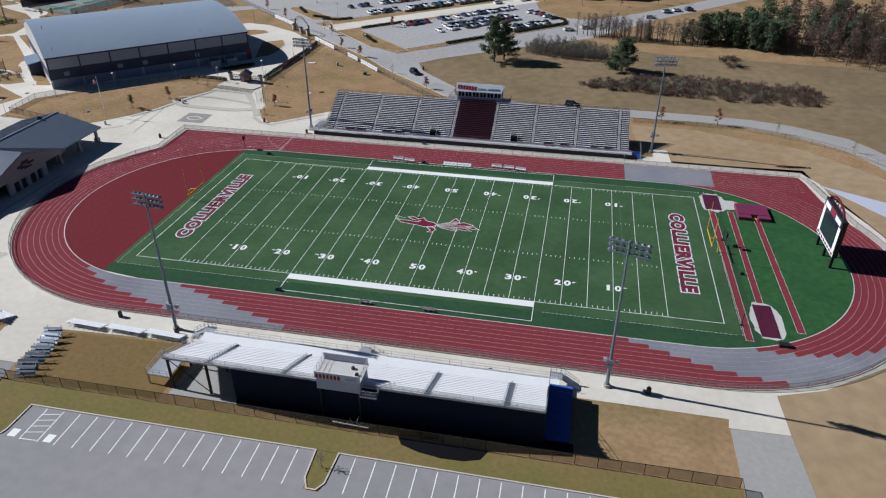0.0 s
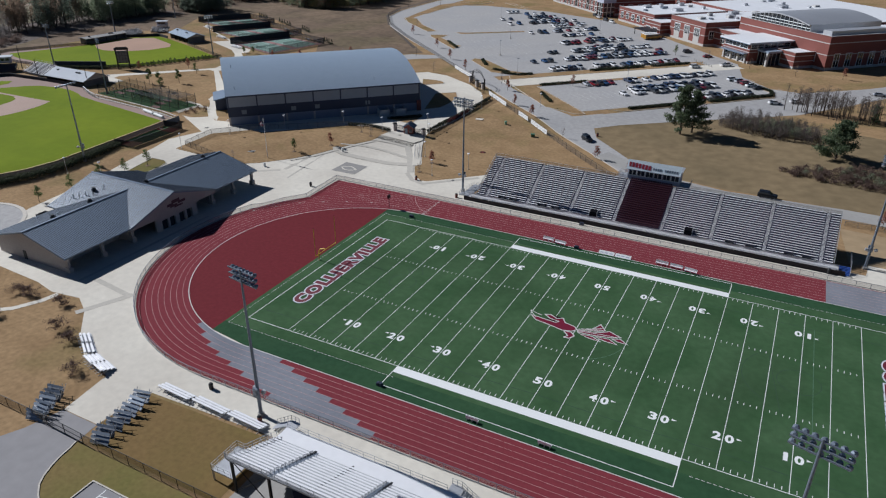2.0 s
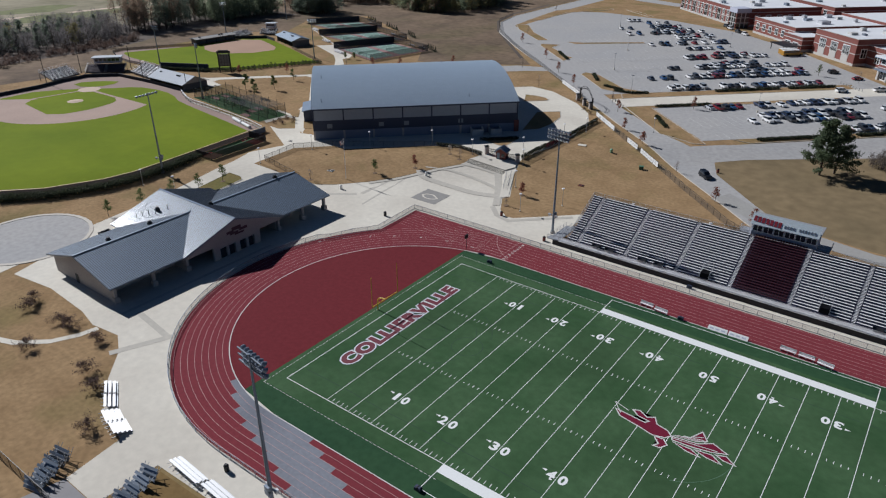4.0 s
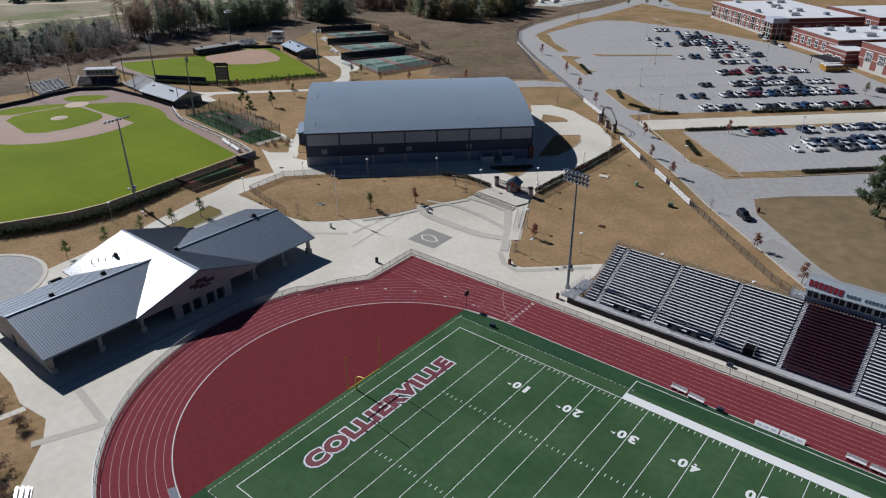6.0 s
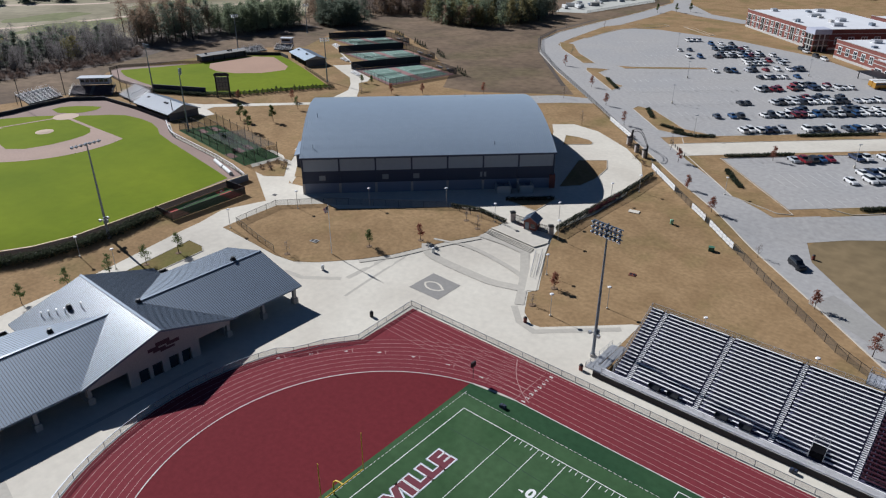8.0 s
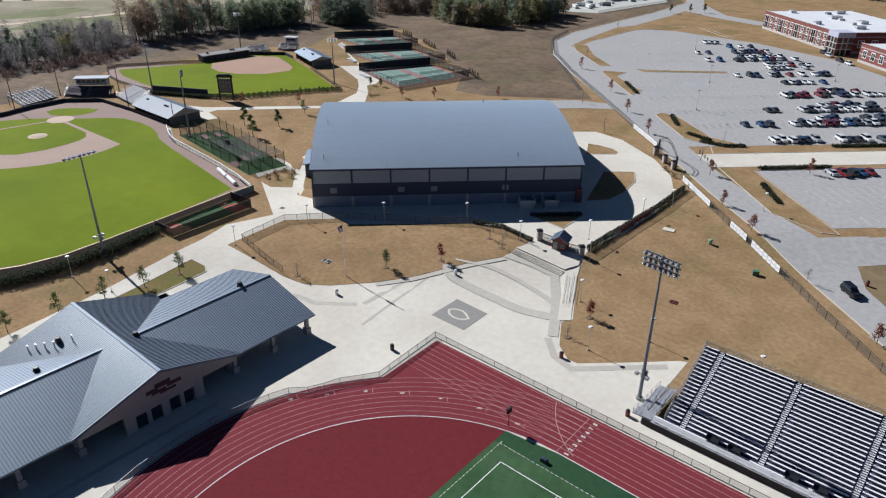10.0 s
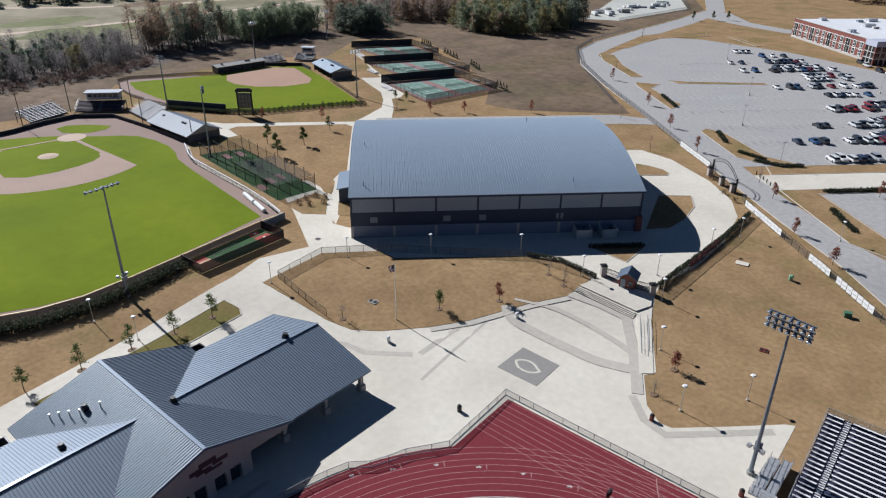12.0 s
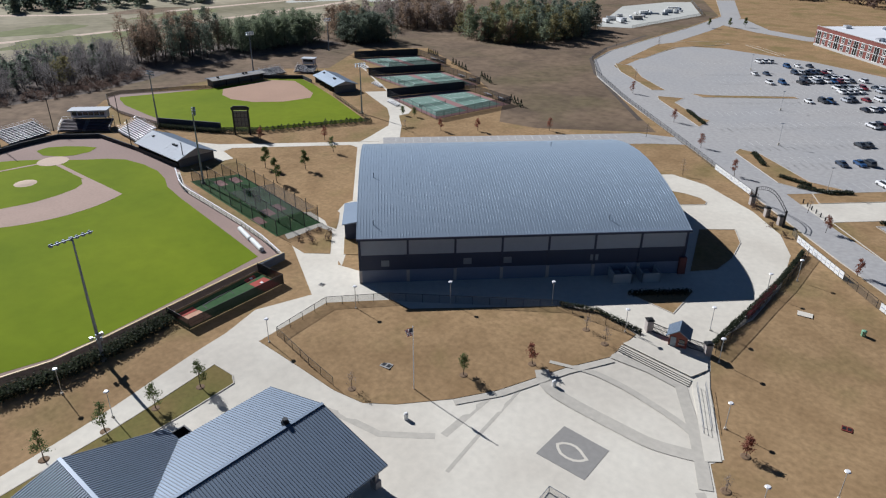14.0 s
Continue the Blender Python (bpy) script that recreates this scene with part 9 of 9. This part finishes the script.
def hedge(name, line, w, h, mat, label, seed, per=26, size=0.16):
    per, size = per * 4, size * 0.72
    rng = random.Random(seed)
    s = Solid()
    run = dense(line, 0.9)
    for p in run:
        for k in range(per):
            zz = rng.random() ** 0.7 * h * rng.uniform(0.75, 1.1)
            s.leaf((p[0] + rng.uniform(-w, w) * 0.5 + rng.gauss(0, 0.08), p[1] + rng.uniform(-w, w) * 0.5 + rng.gauss(0, 0.08), rise(*p) + zz + 0.05), size * rng.uniform(0.7, 1.4), rng)
    return tagged(solo(name, s, mat, label, "hedge"), kind="stuff")


hedge("hedge", [(-154.2, 29.0), (-152.6, 19), (-152.8, 10), (-155, 1.5), (-162, -11), (-170, -19.5), (-184, -31.5)], 3.0, 1.7, M_SHRUB, "dark evergreen shrubs along the outfield fence", 41, 60, 0.24)
hedge("hedge", [(-77.6, 87), (-76.7, 100), (-76.0, 116), (-76.2, 133)], 0.8, 1.2, M_SHRUB, "dark clipped hedge along the lawn fence", 42, 40, 0.18)
hedge("hedge", [(-76.2, 99), (-75.9, 113)], 0.7, 1.15, leaf_material("crimson_leaves", (0.1, 0.02, 0.03), (0.3, 0.06, 0.08)), "red-leaved shrubs along the fence", 43, 30, 0.16)
hedge("hedge", [(-104, 80.5), (-98, 82.8), (-89.0, 81.6)], 0.8, 1.0, M_SHRUB, "dark clipped hedge behind the lawn fence", 44, 34, 0.17)
hedge("hedge", [(-96.0, 93.0), (-92, 97.0), (-88.2, 100.6)], 1.4, 0.9, M_SHRUB, "low dark shrubs in a planting bed", 45, 34, 0.17)
hedge("hedge", [(-267.4, 89.8), (-247, 100), (-237.5, 108.5)], 1.8, 1.5, M_SHRUB, "dark shrubs along the softball fence", 46, 22, 0.24)
shr = random.Random(88)
for p in dense([(-236.5, 109.5), (-226.4, 128.4), (-218.6, 141.5)], 1.75):
    e = thing("shrub", at_ground(p[0] + shr.uniform(-0.3, 0.3), p[1] + shr.uniform(-0.3, 0.3)), "dark round evergreen shrub along the softball fence", "shrub", "softball shrubs")
    c = Solid()
    hh = shr.uniform(1.3, 2.5)
    for j in range(110):
        z = shr.random()
        r = 0.75 * math.sin(math.pi * min(1, 0.18 + 0.8 * z)) * shr.uniform(0.6, 1.05)
        a = shr.uniform(0, 6.28)
        c.leaf((r * math.cos(a), r * math.sin(a), 0.15 + z * hh), 0.17, shr)
    part("foliage", c, M_SHRUB, e)
    part("stem", Solid().tube((0, 0, 0), (0, 0, 0.4), 0.06, n=5), M_BARK, e)
for i, ln in enumerate(([(62.6, 150), (61.4, 144), (60.6, 138)], [(68, 161.9), (88, 161.9)], [(84, 121), (112, 121)], [(118, 121), (146, 121), (150, 126), (150, 138)], [(61, 186), (66, 181.6), (72, 181)], [(100, 179.5), (126, 179.5)], [(131, 179.5), (150, 179.5)], [(62, 214), (60, 204)], [(60, 194), (64, 187)], [(61, 262), (60, 246)])):
    hedge("hedge", [av(*p) for p in ln], 1.3, 0.9, M_SHRUB, "low dark clipped shrubs round the car park", 50 + i, 30, 0.22)
rng = random.Random(77)
for k in range(18):
    (xa, ya), (xb, yb) = (((-284.4, 245.8), (-275.8, 242.6)), ((-259.7, 235.1), (-246.9, 228.7)), ((-232.2, 221.7), (-219.9, 213.6)), ((-199.1, 197.2), (-189.1, 191.6)))[k % 4]
    f = k // 4 / 4
    x, y = xa + (xb - xa) * f, ya + (yb - ya) * f
    e = thing("conifer", at_ground(x, y), "small dark conical evergreen beside the courts", "tree", "court evergreens")
    part("trunk", Solid().tube((0, 0, 0), (0, 0, 0.5), 0.08, n=5), M_BARK, e)
    c = Solid()
    for j in range(90):
        z = rng.random() ** 1.3 * 2.6
        r = (2.7 - z) * 0.3
        a = rng.uniform(0, 6.28)
        c.leaf((r * math.cos(a) * rng.uniform(0.5, 1), r * math.sin(a) * rng.uniform(0.5, 1), 0.3 + z), 0.24, rng)
    part("crown", c, M_SHRUB, e)
for i, (x, y) in enumerate(((-163, 66), (-163.6, 69), (-163.4, 72), (-160.8, 73), (-158.6, 70.4), (-160.2, 67.2), (-93, 152), (-86, 143.5), (-82, 140), (-96, 160))):
    c = Solid()
    for j in range(90):
        c.leaf((rng.gauss(0, 0.35), rng.gauss(0, 0.35), 0.15 + rng.random() * 1.1), 0.15, rng)
    ob = tagged(solo("shrub", c, M_SCRUB, "small brown leafless shrub", "shrub"), kind="stuff")
    ob.matrix_world = at_ground(x, y)
# land beyond the fields
M_FIELD = material("pale_fallow_field", (0.21, 0.19, 0.12), 0.95, vary=0.25, fine=0.2, coarse=0.015, tint=(0.34, 0.3, 0.22), tint_amount=0.8, spec=0.1)
M_BANK = material("dark_brown_meadow", (0.215, 0.155, 0.105), 0.95, vary=0.4, fine=0.3, coarse=0.035, patch=(0.13, 0.105, 0.06), patch_scale=0.03, patch_amount=0.8, tint=(0.085, 0.062, 0.045), tint_amount=0.85, bump=0.5, bump_scale=4, spec=0.1)
sheet("field", [(-900, 60), (-400, 20), (-392, 120), (-392, 262), (-402, 400), (-420, 640), (-700, 800), (-900, 800)], M_FIELD, 0.02, "pale fallow field beyond the woods", "field", 0)
sheet("meadow", [(-300, 5), (-288, 70), (-315, 95), (-314, 172), (-296, 190), (-320, 232), (-296, 258), (-268, 242), (-236, 222), (-200, 193), (-186, 172), (-172, 174), (-139.5, 196.5), (-168, 227), (-197, 258), (-216, 289), (-222, 314), (-223, 363), (-223, 418), (-227, 480), (-270, 560),
                (-420, 620), (-402, 400), (-392, 262), (-392, 120), (-350, 10)], M_BANK, 0.015, "dark brown rough meadow round the courts", "meadow", 0)
far_field = bpy.data.objects["field"]
part("dirt_road", ribbon(Solid(), [(-560, 30), (-500, 75), (-472, 113), (-467, 149), (-464, 189), (-461, 266), (-466, 338), (-490, 460), (-500, 640)], 6, 0.03), M_DIRT_PALE, far_field, "pale dirt road")
part("dirt_road", ribbon(Solid(), [(-640, 90), (-580, 150), (-547, 185), (-518, 244), (-508, 330), (-520, 460)], 6, 0.03), M_DIRT_PALE, far_field, "pale dirt road")
prng = random.Random(31)
M_GREEN_FIELD = material("dull_green_field_patch", (0.17, 0.18, 0.085), 0.95, vary=0.25, fine=0.2, spec=0.1)
for k in range(22):
    cx, cy, rx, ry = prng.uniform(-620, -400), prng.uniform(60, 420), prng.uniform(6, 18), prng.uniform(14, 46)
    blob = [(cx + rx * math.cos(a) * prng.uniform(0.7, 1.15), cy + ry * math.sin(a) * prng.uniform(0.7, 1.15)) for a in [2 * math.pi * i / 14 for i in range(14)]]
    # The dark brown patches paint tree shadows onto the field.
    part("field_patch", draped(blob, 0.024 + 0.0006 * k), (M_SAND, M_GREEN_FIELD, M_BANK, M_GREEN_FIELD)[k % 4], far_field, ("bare pale sand patch", "dull green patch", "dark brown patch painted as a tree shadow", "dull green patch")[k % 4])
verge = Solid()
for q in (VERGE_END + [(-45.8, -61), (-54.3, -61)], [(-45.8, -64.9), (52, -64.8), (52, -60.6), (-45.8, -61)], [(-2.55, -64.9), (-2.3, -69.6), (-1.6, -71.1), (-0.4, -71.1), (0.3, -70), (0.55, -64.9)]):
    verge.face(*[(x, y, 0.05) for x, y in q])
solo("verge", verge, M_OLIVE, "fading olive green grass verge beside the car park", "lawn", kind="structure")
sheet("lawn", [(-54.2, -48.8), (-28.8, -47.8), (-28.8, -60.2), (-52.6, -60.4), (-54.6, -57.2)], material("olive_brown_lawn", (0.2, 0.13, 0.055), 0.95, vary=0.22, fine=1.2, coarse=0.07, tint=(0.14, 0.105, 0.038), tint_amount=0.8, bump=0.4, bump_scale=6, spec=0.1), 0.02,
      "olive brown worn lawn beside the grandstand", "lawn", 0)

# builder's yard beyond the drive
yard = sheet("storage_yard", [av(*p) for p in ((82, 459), (102, 451), (168, 503), (172, 516), (190, 575), (170, 575), (128, 552))], M_SAND, 0.05, "pale gravel storage yard", "yard")
fence("yard_fence", [av(*p) for p in ((102, 450.5), (168.5, 502.5), (173, 516), (190, 574))], 1.8, "grey chain link fence round the yard", 4.0, M_STEEL, M_FENCE, (1.0,))
yrng = random.Random(5)
for k in range(26):
    a, v = yrng.uniform(88, 165), 0
    v = 459 + (a - 88) * 0.78 + yrng.uniform(2, 26)
    x, y = av(a, v)
    w, l, h = yrng.choice(((1.2, 3.5, 1.2), (2.4, 6.5, 2.4), (2.0, 9, 0.9), (1.6, 4, 1.6)))
    e = thing("goods_stack", at_ground(x, y, yrng.choice((45, 135)) + yrng.uniform(-9, 9), 0.05), "grey and white stacked building goods in the yard", "stack", "stacked goods")
    part("base", Solid().box(-l / 2, l / 2, -w / 2, w / 2, 0, h * 0.3), M_CONC_GREY, e)
    part("stack", Solid().box(-l * 0.47, l * 0.47, -w * 0.46, w * 0.46, h * 0.3, h), yrng.choice((M_ALU_DULL, M_WHITE, M_STEEL, M_CONC_GREY)), e)

M_PALE_MEADOW = material("pale_dormant_meadow", (0.36, 0.27, 0.165), 0.95, vary=0.24, fine=0.35, coarse=0.03, tint=(0.27, 0.19, 0.11), tint_amount=0.9, bump=0.3, bump_scale=5, spec=0.1)
sheet("meadow", [(44, 51), (42, 70), (60, 69), (86, 60), (100, 46), (106, 36), (122, 40), (400, 120), (400, -300), (53, -300), (53, -48), (60, -41), (92, -10), (92, 12), (84, 40), (83, 45.5), (66, 44.8), (51.7, 45.0), (51.4, 52.6)], M_PALE_MEADOW, 0.012,
      "pale dormant meadow east of the stadium", "meadow", 0)
part("drainage_cut", ribbon(Solid(), [(49.1, 50.8), (53.9, 50.5), (61.4, 50.2), (68.7, 49.2), (75.8, 48.0), (83.7, 47.5)], 0.45, 0.03), M_LITTER, bpy.data.objects["meadow.001"], "dark narrow drainage cut in the grass")
M_OLIVE_MEADOW = material("olive_brown_meadow", (0.235, 0.175, 0.1), 0.95, vary=0.3, fine=0.3, coarse=0.03, tint=(0.15, 0.115, 0.066), tint_amount=0.95, bump=0.3, bump_scale=5, spec=0.1)
sheet("meadow", [(14, 83), (-8, 87), (-24, 98), (-33, 112), (-29, 126), (-10, 144), (10, 164), (60, 150), (110, 146), (300, 150), (300, 90), (122, 40), (114, 40), (104, 66), (88, 79), (62, 83)], M_OLIVE_MEADOW, 0.013,
      "olive brown rough meadow with a lone pine", "meadow", 0)
# Flat ribbon along the ditch; the ditch's shadow is put into its dark colour.
ditch = part("ditch", ribbon(Solid(), [(-150, 206), (-172, 231), (-199, 262), (-218, 291), (-226, 320), (-228, 372)], 1.8, 0.024), material("ditch_shadow_soil", (0.07, 0.052, 0.04), 0.95, vary=0.3, fine=0.5), bpy.data.objects["meadow"], "flat dark strip for the shadow in a ditch")
